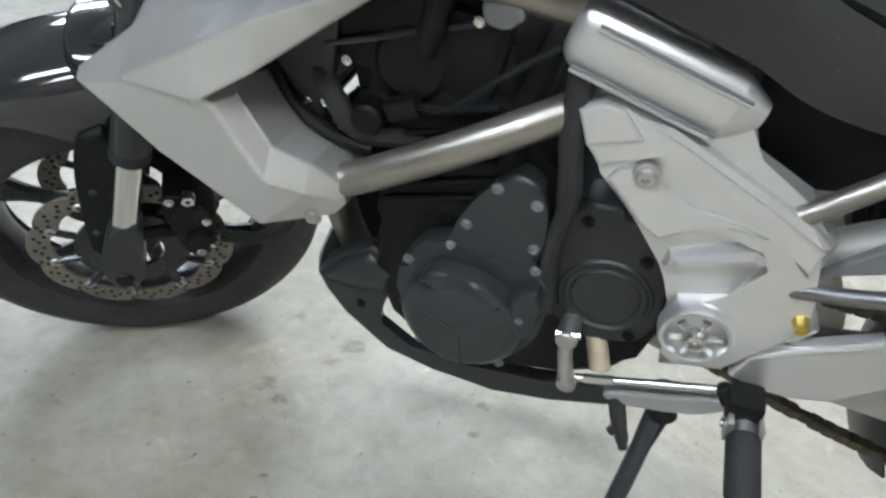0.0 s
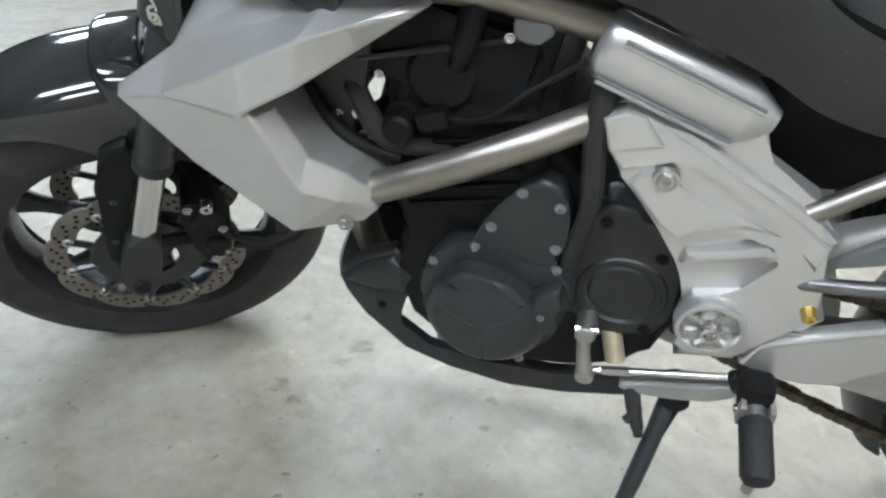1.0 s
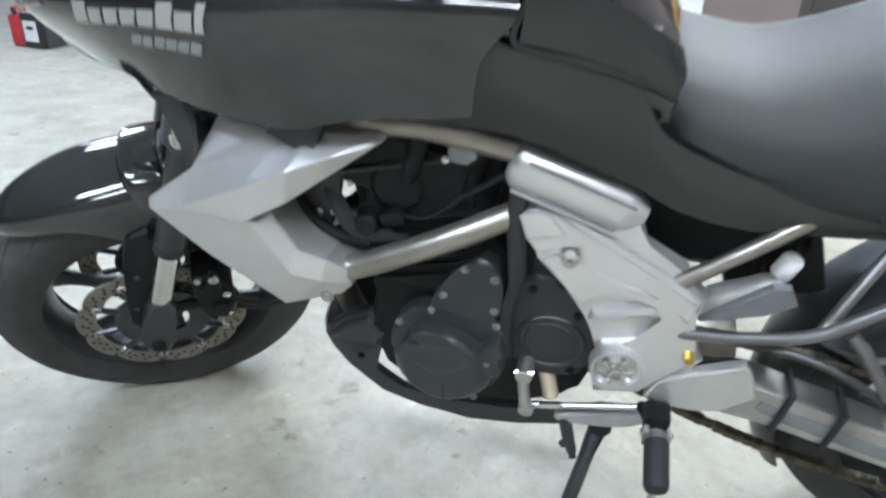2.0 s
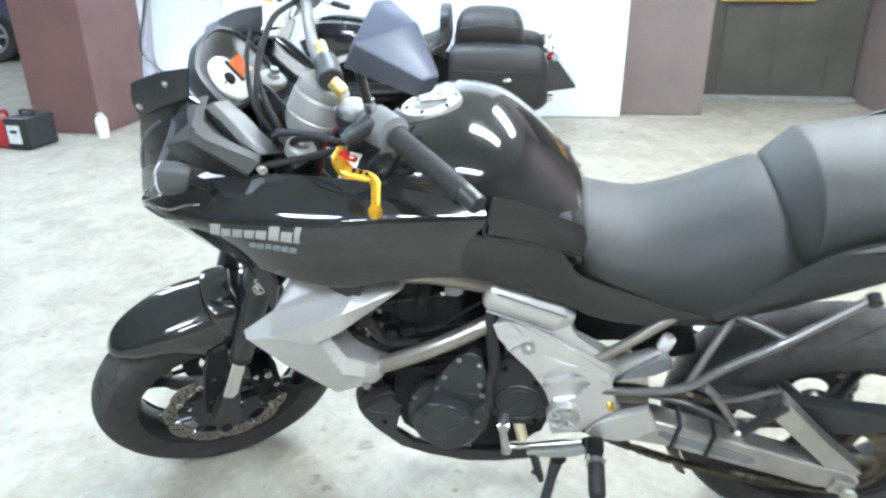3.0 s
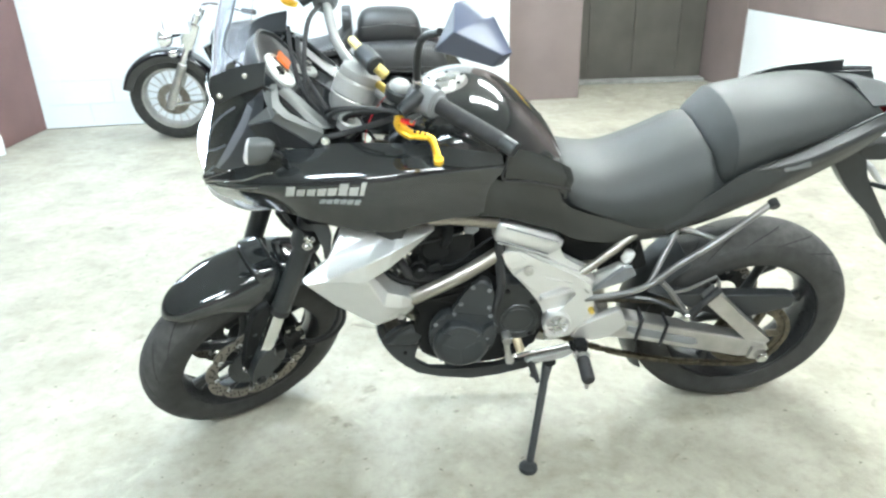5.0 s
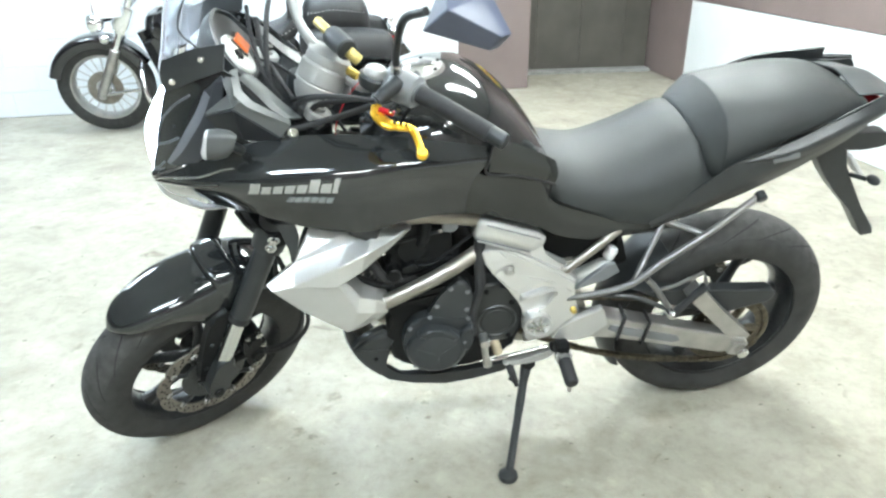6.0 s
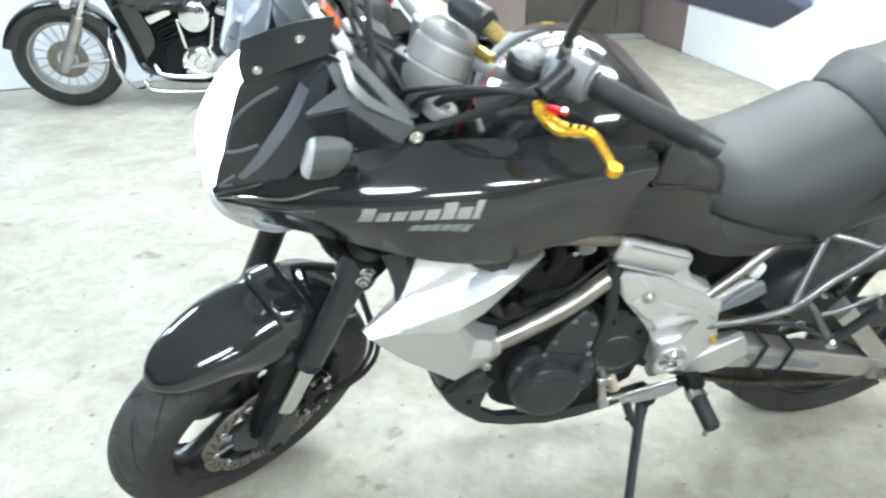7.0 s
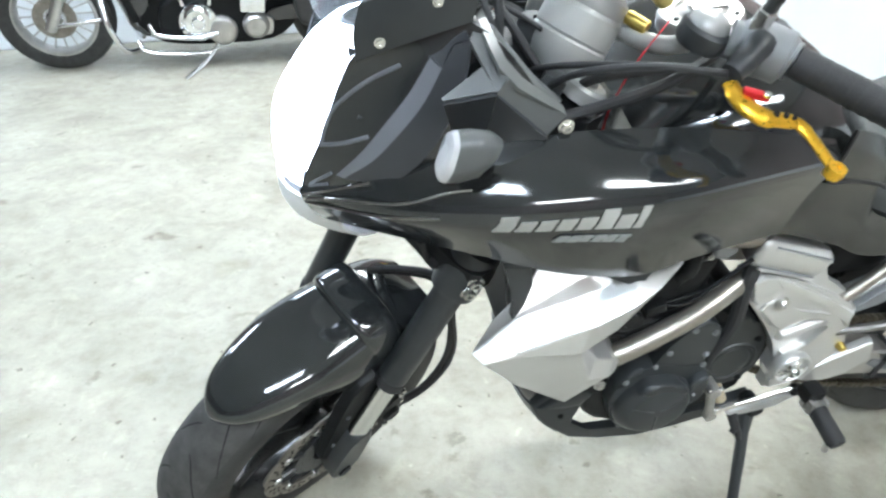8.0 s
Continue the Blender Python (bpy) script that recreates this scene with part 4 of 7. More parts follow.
    part("hanger_stay", sided(tube([(1.00, -0.190, 0.548), (1.09, -0.208, 0.545), (1.176, -0.226, 0.513)], 0.006, 8, 10)), M_PANEL, hang)
    part("hanger_loop", sided(tube([(1.140, -0.222, 0.578), (1.165, -0.232, 0.594), (1.226, -0.240, 0.636), (1.233, -0.243, 0.622), (1.236, -0.246, 0.604)], 0.0048, 0, 10)), M_FRAME, hang)
    part("pillion_peg", sided(tube([(1.180, -0.240, 0.512), (1.205, -0.245, 0.556), (1.237, -0.250, 0.606)], [0.013, 0.012, 0.013], 8, 12, 0.7)), M_SOFT, hang, "folded black rubber pillion footrest")
    part("peg_knuckle", sided(lathe([(0, -0.252), (0.009, -0.252), (0.013, -0.247), (0.013, -0.222), (0, -0.222)], (1.176, 0, 0.513), seg=20)), M_STEEL, hang)
    # swingarm
    arm_o = [(0.88, 0.470), (0.98, 0.462), (1.03, 0.468), (1.39, 0.361), (1.445, 0.352), (1.462, 0.322), (1.440, 0.300), (1.38, 0.300), (1.08, 0.388), (0.98, 0.405), (0.90, 0.415), (0.87, 0.44)]
    heel = [(0.905, 0.408), (0.917, 0.447), (0.963, 0.472), (1.021, 0.500), (1.034, 0.480), (1.046, 0.440), (1.005, 0.402), (0.970, 0.394), (0.935, 0.396)]
    hg = part("heel_guard", sided(prism(heel, -0.186, -0.172, 0.004)), M_SILVER, bike, "silver heel guard plate")
    part("guard_rim", sided(tube([(0.908, -0.185, 0.412), (0.919, -0.185, 0.443), (0.963, -0.185, 0.467), (1.020, -0.185, 0.495)], 0.0045, 0, 8)), M_SILVER, hg)
    sw = part("swingarm_side", sided(prism(arm_o, -0.182, -0.140, 0.008, 3)), M_ALLOY, bike, "cast alloy swingarm")
    part("swingarm_panel", sided(prism([(1.055, 0.436), (1.245, 0.380), (1.255, 0.362), (1.235, 0.357), (1.08, 0.403), (1.05, 0.422)], -0.184, -0.17, 0.001)), M_GREYPL, sw, "grey worn swingarm sticker")
    part("swingarm_brace", sided(loft([[Vector((1.268, -0.15, 0.512)) + Vector(v) for v in ((-0.012, -0.018, -0.022), (0.014, -0.018, 0.012), (0.014, 0.02, 0.012), (-0.012, 0.02, -0.022))], [Vector((1.36, -0.160, 0.418)) + Vector(v) for v in ((-0.012, -0.018, -0.016), (0.012, -0.018, 0.016), (0.012, 0.02, 0.016), (-0.012, 0.02, -0.016))], [Vector((1.445, -0.161, 0.335)) + Vector(v) for v in ((-0.014, -0.018, -0.02), (0.012, -0.018, 0.02), (0.012, 0.02, 0.02), (-0.014, 0.02, -0.02))]])), M_ALLOY, sw)
    for x in (1.085, 1.155):
        zt = 0.473 - (x - 1.03) * 0.311
        part("cable_tie", sided(tube([(x + 0.003, -0.139, zt + 0.003), (x + 0.003, -0.186, zt + 0.003), (x - 0.006, -0.186, zt - 0.070), (x - 0.006, -0.139, zt - 0.072)], 0.005, 0, 6)), M_SOFT, sw, "black cable tie")
    part("chain_adjuster", sided(box((1.425, -0.186, 0.318), (0.042, 0.012, 0.040), 0.004, (0, 12, 0))), M_ALLOY, sw)
    part("axle_nut", sided(lathe([(0, -0.212), (0.013, -0.212), (0.018, -0.206), (0.018, -0.19)], (WB, 0, 0.318), seg=6)), M_STEEL, sw)

shock = part("shock_absorber", tube([(0.955, -0.118, 0.535), (1.000, -0.116, 0.560), (1.050, -0.118, 0.590)], [0.018, 0.021, 0.020, 0.016], 12, 18), M_HOUSING, bike, "grey shock absorber body")
part("shock_bracket", prism([(0.955, 0.530), (0.975, 0.552), (1.030, 0.604), (1.050, 0.606), (1.064, 0.580), (1.030, 0.556)], -0.150, -0.138, 0.003), M_GREYPL, shock)
part("reservoir", lathe([(0, 0), (0.012, 0.001), (0.0145, 0.005), (0.0145, 0.028), (0.012, 0.033), (0, 0.034)], (1.040, -0.116, 0.600), (0.35, 0, 1), 20), M_PAPERWHITE, shock, "white plastic reservoir")
part("shock_spring", tube([(1.00 + 0.0016 * k, -0.03 + 0.034 * math.cos(k * 0.8), 0.54 + 0.0014 * k + 0.034 * math.sin(k * 0.8)) for k in range(56)], 0.005, 0, 8), M_ENGINE, shock)
part("battery_box", box((1.045, 0.02, 0.575), (0.13, 0.16, 0.13), 0.015, (0, -20, 0)), M_ENGINE, bike, "black box behind the swingarm pivot")

# --- chain, sprockets ---
spr = part("rear_sprocket", lathe([(0.086, -0.110), (0.107, -0.109), (0.111, -0.106), (0.107, -0.103), (0.086, -0.102)], (WB, 0, ZR), seg=44, closed=True), M_CHAIN, bike, "oily steel rear sprocket")
for k in range(5):
    a = 2 * math.pi * k / 5
    part("sprocket_arm", rod((WB + 0.03 * math.cos(a), -0.106, ZR + 0.03 * math.sin(a)), (WB + 0.09 * math.cos(a), -0.106, ZR + 0.09 * math.sin(a)), 0.011, 8), M_CHAIN, spr)
links = bmesh.new()
fc, rc, fr, rr_ = Vector((0.775, -0.106, 0.455)), Vector((WB, -0.106, ZR)), 0.040, 0.113
run = []
for k in range(40):
    run.append(Vector((fc.x, -0.106, fc.z + fr)).lerp(Vector((rc.x - 0.02, -0.106, rc.z + rr_)), k / 40))
for k in range(14):
    a = math.pi / 2 - math.pi * k / 14
    run.append(rc + Vector((math.cos(a) * rr_, 0, math.sin(a) * rr_)))
for k in range(40):
    s = k / 40
    run.append(Vector((rc.x - 0.02, -0.106, rc.z - rr_)).lerp(Vector((fc.x, -0.106, fc.z - fr - 0.01)), s) - Vector((0, 0, 0.045 * math.sin(math.pi * s))))
for a, b in zip(run, run[1:]):
    d = (b - a)
    add(links, box((a + b) / 2, (d.length * 1.0, 0.016 if len(links.verts) % 48 else 0.011, 0.014), 0.003, (0, -math.degrees(math.atan2(d.z, d.x)), 0)))
tagged(part("drive_chain", links, M_CHAIN, bike, "oily drive chain"), kind="stuff")
part("chain_guard", prism([(1.12, 0.492), (1.283, 0.474), (1.512, 0.459), (1.530, 0.450), (1.532, 0.424), (1.52, 0.414), (1.375, 0.378), (1.25, 0.43)], -0.118, -0.085, 0.005), M_PANEL, bike, "black plastic chain guard")
part("brake_stay", tube([(1.42, 0.095, 0.405), (1.485, 0.098, 0.345), (1.585, 0.098, 0.396)], 0.011, 0, 8), M_PANEL, bike, "black rear brake stay")
hug = []
for a in range(9):
    t = radians(205 - a * 9.5)
    hug.append([Vector((WB + 0.338 * math.cos(t), y, ZR + 0.338 * math.sin(t))) + Vector((math.cos(t), 0, math.sin(t))) * (-0.03 * abs(y / 0.085) ** 3) for y in (-0.085, -0.06, 0, 0.06, 0.085)])
part("inner_fender", patch(hug, 12, 24, 0.004), M_PANEL, bike, "black inner rear fender")

# --- engine ---
eng = part("engine_block", prism(rounded([(0.50, 0.33), (0.49, 0.46), (0.52, 0.52), (0.50, 0.62), (0.47, 0.735), (0.60, 0.775), (0.645, 0.755), (0.65, 0.63), (0.70, 0.575), (0.80, 0.555), (0.845, 0.50), (0.83, 0.38), (0.78, 0.31), (0.60, 0.285)], 3), -0.145, 0.145, 0.012), M_ENGINE, bike, "black twin-cylinder engine")
part("cylinder_block", box((0.575, 0, 0.60), (0.17, 0.315, 0.16), 0.012, (0, 14, 0)), M_ENGINE, eng)
part("cylinder_head", box((0.552, 0, 0.715), (0.18, 0.32, 0.095), 0.02, (0, 14, 0)), M_ENGINE, eng)
part("cam_cover", lathe([(0, -0.166), (0.031, -0.166), (0.037, -0.161), (0.037, -0.14)], (0.553, 0, 0.695), seg=28), M_ENGINE, eng)
upper = [(0.640, 0.585), (0.662, 0.602), (0.688, 0.590), (0.698, 0.556), (0.694, 0.500), (0.680, 0.470), (0.600, 0.462), (0.588, 0.486), (0.600, 0.525), (0.618, 0.560)]
part("timing_cover", prism(rounded(upper, 3), -0.172, -0.14, 0.008, 3), M_COVER, eng, "dark grey timing cover")
outer = [(0.528, 0.40), (0.535, 0.455), (0.562, 0.492), (0.60, 0.502), (0.645, 0.490), (0.70, 0.484), (0.712, 0.45), (0.700, 0.38), (0.66, 0.325), (0.60, 0.308), (0.555, 0.33)]
part("stator_flange", prism(rounded(outer, 4), -0.174, -0.13, 0.010, 3), M_COVER, eng)
stator = part("stator_cover", lathe([(0, -0.203), (0.052, -0.202), (0.058, -0.200), (0.070, -0.189), (0.074, -0.183), (0.075, -0.170)], (0.613, 0, 0.397), seg=48), M_COVER, eng, "dark grey round generator cover")
part("stator_step", prism(rounded([(0.560, 0.452), (0.585, 0.478), (0.640, 0.470), (0.672, 0.440), (0.640, 0.436), (0.60, 0.445)], 3), -0.200, -0.17, 0.008, 3), M_COVER, stator)
part("stator_step", prism(rounded([(0.665, 0.450), (0.70, 0.475), (0.705, 0.43), (0.69, 0.39), (0.672, 0.40)], 3), -0.192, -0.17, 0.006, 3), M_COVER, stator)
part("cover_lug", prism(rounded([(0.66, 0.43), (0.69, 0.43), (0.692, 0.40), (0.668, 0.398)], 3), -0.188, -0.165, 0.004), M_COVER, stator)
for a0 in (35, 155, 275):
    a = radians(a0)
    part("cover_crease", rod((0.613 + 0.008 * math.cos(a), -0.2015, 0.397 + 0.008 * math.sin(a)), (0.613 + 0.056 * math.cos(a), -0.1995, 0.397 + 0.056 * math.sin(a)), 0.0028, 8), M_COVER, stator)
sprk = [(0.706, 0.40), (0.700, 0.48), (0.706, 0.545), (0.735, 0.575), (0.775, 0.565), (0.815, 0.525), (0.825, 0.48), (0.826, 0.43), (0.815, 0.388), (0.77, 0.375)]
spc = part("sprocket_cover", prism(rounded(sprk, 3), -0.152, -0.11, 0.008, 3), M_SPROCKET, eng, "dark grey plastic sprocket cover")
part("cover_ring", lathe([(0.044, -0.152), (0.047, -0.155), (0.050, -0.155), (0.053, -0.151)], (0.766, 0, 0.450), seg=40), M_SPROCKET, spc)
part("cover_disc", lathe([(0, -0.154), (0.036, -0.154), (0.040, -0.151), (0.041, -0.145)], (0.766, 0, 0.450), seg=40), M_SPROCKET, spc)
for px, pz in ((0.735, 0.548), (0.80, 0.40), (0.74, 0.395), (0.80, 0.51)):
    bolt(px, -0.153, pz, eng, 0.9, mat=M_ENGINE)
for px, pz in ((0.644, 0.581), (0.685, 0.569), (0.613, 0.529), (0.596, 0.496), (0.686, 0.513), (0.690, 0.484)):
    bolt(px, -0.172, pz, eng, 0.8, mat=M_GREYPL)
for px, pz, py in ((0.681, 0.424, -0.190), (0.547, 0.466, -0.175), (0.66, 0.335, -0.181), (0.56, 0.345, -0.181)):
    bolt(px, py, pz, eng, 0.8, mat=M_GREYPL)
for px, pz in ((0.490, 0.692), (0.442, 0.641), (0.462, 0.643), (0.489, 0.599), (0.643, 0.752), (0.618, 0.745), (0.468, 0.619)):
    bolt(px, -0.166, pz, eng, 0.62)
part("injector_cap", prism(rounded([(0.62, 0.765), (0.648, 0.775), (0.66, 0.752), (0.640, 0.74), (0.622, 0.746)], 3), -0.17, -0.15, 0.003), M_GREYPL, eng)
part("plug_coil", tube([(0.585, -0.165, 0.770), (0.580, -0.178, 0.742), (0.572, -0.172, 0.715)], [0.014, 0.012, 0.010], 8, 12), M_ENGINE, eng)
part("coolant_fitting", lathe([(0, -0.186), (0.014, -0.186), (0.017, -0.182), (0.017, -0.160), (0.022, -0.158), (0.022, -0.15)], (0.512, 0, 0.640), seg=24), M_ENGINE, eng)
part("valve_cover_seam", tube([(0.468, -0.163, 0.705), (0.520, -0.164, 0.718), (0.580, -0.164, 0.733), (0.640, -0.163, 0.748)], 0.0035, 0, 8), M_COVER, eng)
for z in (0.545, 0.565, 0.585, 0.605, 0.625, 0.645):
    part("cylinder_rib", rod((0.515, -0.160, z - 0.012), (0.640, -0.160, z + 0.018), 0.0038, 8), M_ENGINE, eng)
part("sensor_plug", box((0.548, -0.172, 0.655), (0.034, 0.020, 0.020), 0.004, (0, -20, 0)), M_ENGINE, eng)
part("sensor_wire", tube([(0.565, -0.176, 0.660), (0.600, -0.182, 0.668), (0.640, -0.178, 0.700), (0.690, -0.170, 0.735)], 0.0035, 18, 8), M_ENGINE, eng)
part("wire_loom", tube([(0.712, -0.15, 0.74), (0.708, -0.165, 0.66), (0.714, -0.17, 0.58), (0.703, -0.166, 0.50), (0.708, -0.16, 0.42)], [0.013, 0.012, 0.010, 0.009], 20, 10), M_SOFT, bike, "black cable loom")
part("hose", tube([(0.44, -0.14, 0.70), (0.47, -0.165, 0.655), (0.50, -0.17, 0.62), (0.56, -0.15, 0.61)], 0.012, 14, 10), M_SOFT, bike, "black coolant hose")
part("coolant_pipe", tube([(0.405, -0.16, 0.68), (0.43, -0.17, 0.64), (0.465, -0.175, 0.615), (0.51, -0.17, 0.60)], 0.008, 14, 10), M_ENGINE, bike)
for y in (-0.075, 0.075):
    part("exhaust_header", tube([(0.47, y, 0.60), (0.425, y, 0.55), (0.415, y, 0.45), (0.45, y * 0.9, 0.34), (0.54, y * 0.7, 0.285), (0.70, y * 0.4 + 0.03, 0.272), (0.82, 0.05, 0.28)], 0.021, 36, 16), M_TUBE, bike, "heat-stained exhaust header pipe")
part("muffler", loft([[Vector((x, 0.06 + b * k, 0.30 + a * k)) for a, b in rounded([(0.075, 0.08), (0.075, -0.06), (0.02, -0.10), (-0.07, -0.08), (-0.075, 0.07), (0.0, 0.11)], 4)] for x, k in ((0.80, 0.55), (0.83, 0.9), (0.87, 1.0), (1.0, 0.95), (1.06, 0.7))]), M_TUBE, bike, "under-engine muffler")
rad = part("radiator", box((0.375, 0, 0.66), (0.035, 0.33, 0.26), 0.006, (0, 10, 0)), M_ENGINE, bike, "black radiator")
rf = bmesh.new()
for k in range(22):
    add(rf, box((0.355 - 0.0019 * (k - 11), 0, 0.545 + 0.0105 * k), (0.006, 0.31, 0.003), 0))
part("radiator_fins", rf, M_ENGINE, rad)

# belly pan
for s in (-1, 1):
    def sided(bm, s=s):
        if s > 0:
            f = flipped(bm)
            bm.free()
            return f
        return bm
    lobe = [(0.403, 0.372), (0.418, 0.396), (0.446, 0.418), (0.484, 0.437), (0.500, 0.428), (0.522, 0.403), (0.508, 0.385), (0.498, 0.355), (0.484, 0.325), (0.484, 0.300), (0.527, 0.266), (0.60, 0.262), (0.70, 0.266), (0.80, 0.284), (0.875, 0.306),
            (0.885, 0.292), (0.800, 0.250), (0.724, 0.229), (0.644, 0.223), (0.561, 0.230), (0.493, 0.252), (0.436, 0.306), (0.412, 0.345)]
    pan = part("belly_pan", sided(prism(lobe, -0.138, -0.118, 0.006, 3)), M_PANEL, bike, "dark grey plastic belly pan")
    bulge = [(0.408, 0.374), (0.446, 0.412), (0.484, 0.430), (0.515, 0.403), (0.496, 0.368), (0.455, 0.366)]
    part("pan_step", sided(prism(bulge, -0.149, -0.134, 0.0135, 4)), M_COVER, pan)
    bolt(0.463, -0.139 * (1 if s < 0 else -1), 0.335, pan, 0.8, mat=M_ENGINE, facing=0 if s < 0 else 180)

part("pan_nose", patch([[(0.403 + d, y, 0.372), (0.412 + d, y, 0.345), (0.436 + d * 0.8, y, 0.306), (0.472 + d * 0.5, y, 0.268)] for y, d in ((-0.128, 0.002), (-0.09, -0.012), (0, -0.022), (0.09, -0.012), (0.128, 0.002))], 12, 20, 0.004), M_COVER, bike, "dark grey nose of the belly pan")

# --- footrests, shift linkage, side stand ---
br = part("footrest_bracket", prism(rounded([(0.785, 0.322), (0.790, 0.336), (0.86, 0.350), (0.915, 0.372), (0.930, 0.366), (0.905, 0.340), (0.85, 0.326)], 3), -0.188, -0.172, 0.004), M_HOUSING, bike, "alloy footrest bracket")
part("bracket_arm", tube([(0.915, -0.180, 0.366), (0.925, -0.192, 0.385)], 0.011, 4, 10), M_ENGINE, br)
part("footrest_hinge", box((0.925, -0.208, 0.396), (0.036, 0.036, 0.034), 0.008), M_ENGINE, br)
for dx in (-0.015, 0.015):
    part("clevis_cheek", box((0.927 + dx, -0.224, 0.382), (0.006, 0.030, 0.030), 0.006), M_ALLOY, br)
part("clevis_pin", rod((0.905, -0.226, 0.380), (0.949, -0.226, 0.380), 0.005, 10), M_STEEL, br)
part("footrest_shank", tube([(0.927, -0.205, 0.385), (0.928, -0.225, 0.380), (0.928, -0.236, 0.377)], [0.015, 0.014, 0.016], 6, 14), M_ALLOY, br)
peg = part("footrest", tube([(0.928, -0.232, 0.378), (0.9285, -0.236, 0.377), (0.930, -0.298, 0.366), (0.9305, -0.304, 0.365)], [0.013, 0.0172, 0.0172, 0.014], 0, 18), M_SOFT, bike, "black ribbed rubber footrest")
part("feeler_pin", rod((0.930, -0.285, 0.352), (0.9305, -0.290, 0.325), 0.006, 10), M_ALLOY, peg)
part("shift_rod", rod((0.752, -0.186, 0.347), (0.902, -0.186, 0.384), 0.0048, 12), M_STEEL, bike, "bright steel shift rod")
part("rod_thread", rod((0.762, -0.186, 0.3495), (0.795, -0.186, 0.3575), 0.0060, 6), M_STEEL, bike)
part("shift_arm", tube([(0.735, -0.172, 0.402), (0.736, -0.182, 0.378), (0.743, -0.188, 0.338)], [0.012, 0.0085, 0.0095], 8, 14), M_ALLOY, bike, "alloy shift lever arm")
part("arm_eye", lathe([(0.005, -0.008), (0.011, -0.008), (0.012, 0), (0.011, 0.008), (0.005, 0.008)], (0.743, -0.188, 0.340), seg=18, closed=True), M_ALLOY, bike)
part("shift_clamp", rod((0.735, -0.145, 0.403), (0.735, -0.188, 0.403), 0.0125, 16), M_ALLOY, bike)
part("clamp_screw", rod((0.722, -0.182, 0.408), (0.750, -0.182, 0.412), 0.0045, 10), M_STEEL, bike)
part("rod_joint", ball((0.908, -0.187, 0.386), (0.010, 0.010, 0.010), 14), M_ENGINE, bike)
part("oil_cap", rod((0.762, -0.135, 0.385), (0.778, -0.165, 0.345), 0.0125, 18), M_BEIGE, bike, "worn beige metal cap")
stand = part("side_stand", tube([(0.853, -0.160, 0.300), (0.838, -0.205, 0.246), (0.812, -0.275, 0.158), (0.790, -0.335, 0.088)], [0.0125, 0.0115, 0.0105, 0.0105], 14, 14), M_PANEL, bike, "dark steel side stand")
part("stand_foot", moved(lathe([(0, -0.006), (0.024, -0.006), (0.026, 0), (0.024, 0.008), (0.012, 0.014), (0, 0.015)], (0, 0, 0), (0, 0, 1), 20), Matrix.Translation((0.784, -0.347, 0.084)) @ Matrix.Rotation(radians(-LEAN), 4, "X")), M_PANEL, stand)
part("stand_pivot", rod((0.856, -0.185, 0.315), (0.856, -0.140, 0.315), 0.017, 14), M_ENGINE, stand)
part("stand_tang", tube([(0.800, -0.176, 0.330), (0.808, -0.190, 0.305), (0.816, -0.200, 0.285), (0.822, -0.208, 0.268)], [0.011, 0.010, 0.0085, 0.006], 10, 10), M_SOFT, stand)
part("tang_hook", rod((0.812, -0.196, 0.296), (0.802, -0.204, 0.286), 0.006, 10), M_SOFT, stand)
coil = [(0.862 - 0.024 * k / 300 + 0.004 * math.cos(k * 0.55), -0.172 - 0.04 * k / 300 + 0.004 * math.sin(k * 0.55), 0.295 - 0.055 * k / 300) for k in range(301)]
part("stand_spring", tube(coil, 0.0014, 0, 6), M_ENGINE, stand)

# --- bodywork: shroud ---
SV = dict(Tu=(0.236, -0.236, 0.680), Tl=(0.247, -0.254, 0.677), P=(0.295, -0.252, 0.685), U=(0.297, -0.218, 0.721), M=(0.395, -0.262, 0.735), Mb=(0.451, -0.258, 0.761), Mc=(0.494, -0.240, 0.773), R=(0.549, -0.198, 0.776), Rt=(0.542, -0.194, 0.782),
          B=(0.419, -0.218, 0.762), A=(0.398, -0.205, 0.777), Qb=(0.470, -0.209, 0.787), Qd=(0.490, -0.180, 0.812), Qc=(0.340, -0.176, 0.795), C=(0.380, -0.266, 0.682), Cb=(0.391, -0.262, 0.683), Cl=(0.380, -0.258, 0.678), Cm=(0.392, -0.254, 0.679),
          N=(0.44, -0.252, 0.71), Nb=(0.498, -0.226, 0.746), Ni=(0.399, -0.22, 0.672), D=(0.427, -0.242, 0.587), E=(0.436, -0.232, 0.624), F=(0.468, -0.224, 0.607), G=(0.490, -0.212, 0.582), Hh=(0.494, -0.206, 0.553), I=(0.477, -0.206, 0.534), J=(0.402, -0.232, 0.522), K=(0.308, -0.243, 0.602), Gm=(0.464, -0.236, 0.577))
SF = ["Tu Tl P U", "P M B U", "M Mb Qb B", "Mb Mc Rt Qb", "Mc R Rt", "P C Cb M", "M Cb N Mb", "Mb N Nb Mc", "Mc Nb R", "U B A", "A B Qb Qd", "U A Qd Qc", "P Cl Cm Cb C", "Tl K Cl P", "K D Cm Cl", "K J D", "Cm D E Ni", "D J I Hh Gm", "D Gm F E", "Gm Hh G F"]
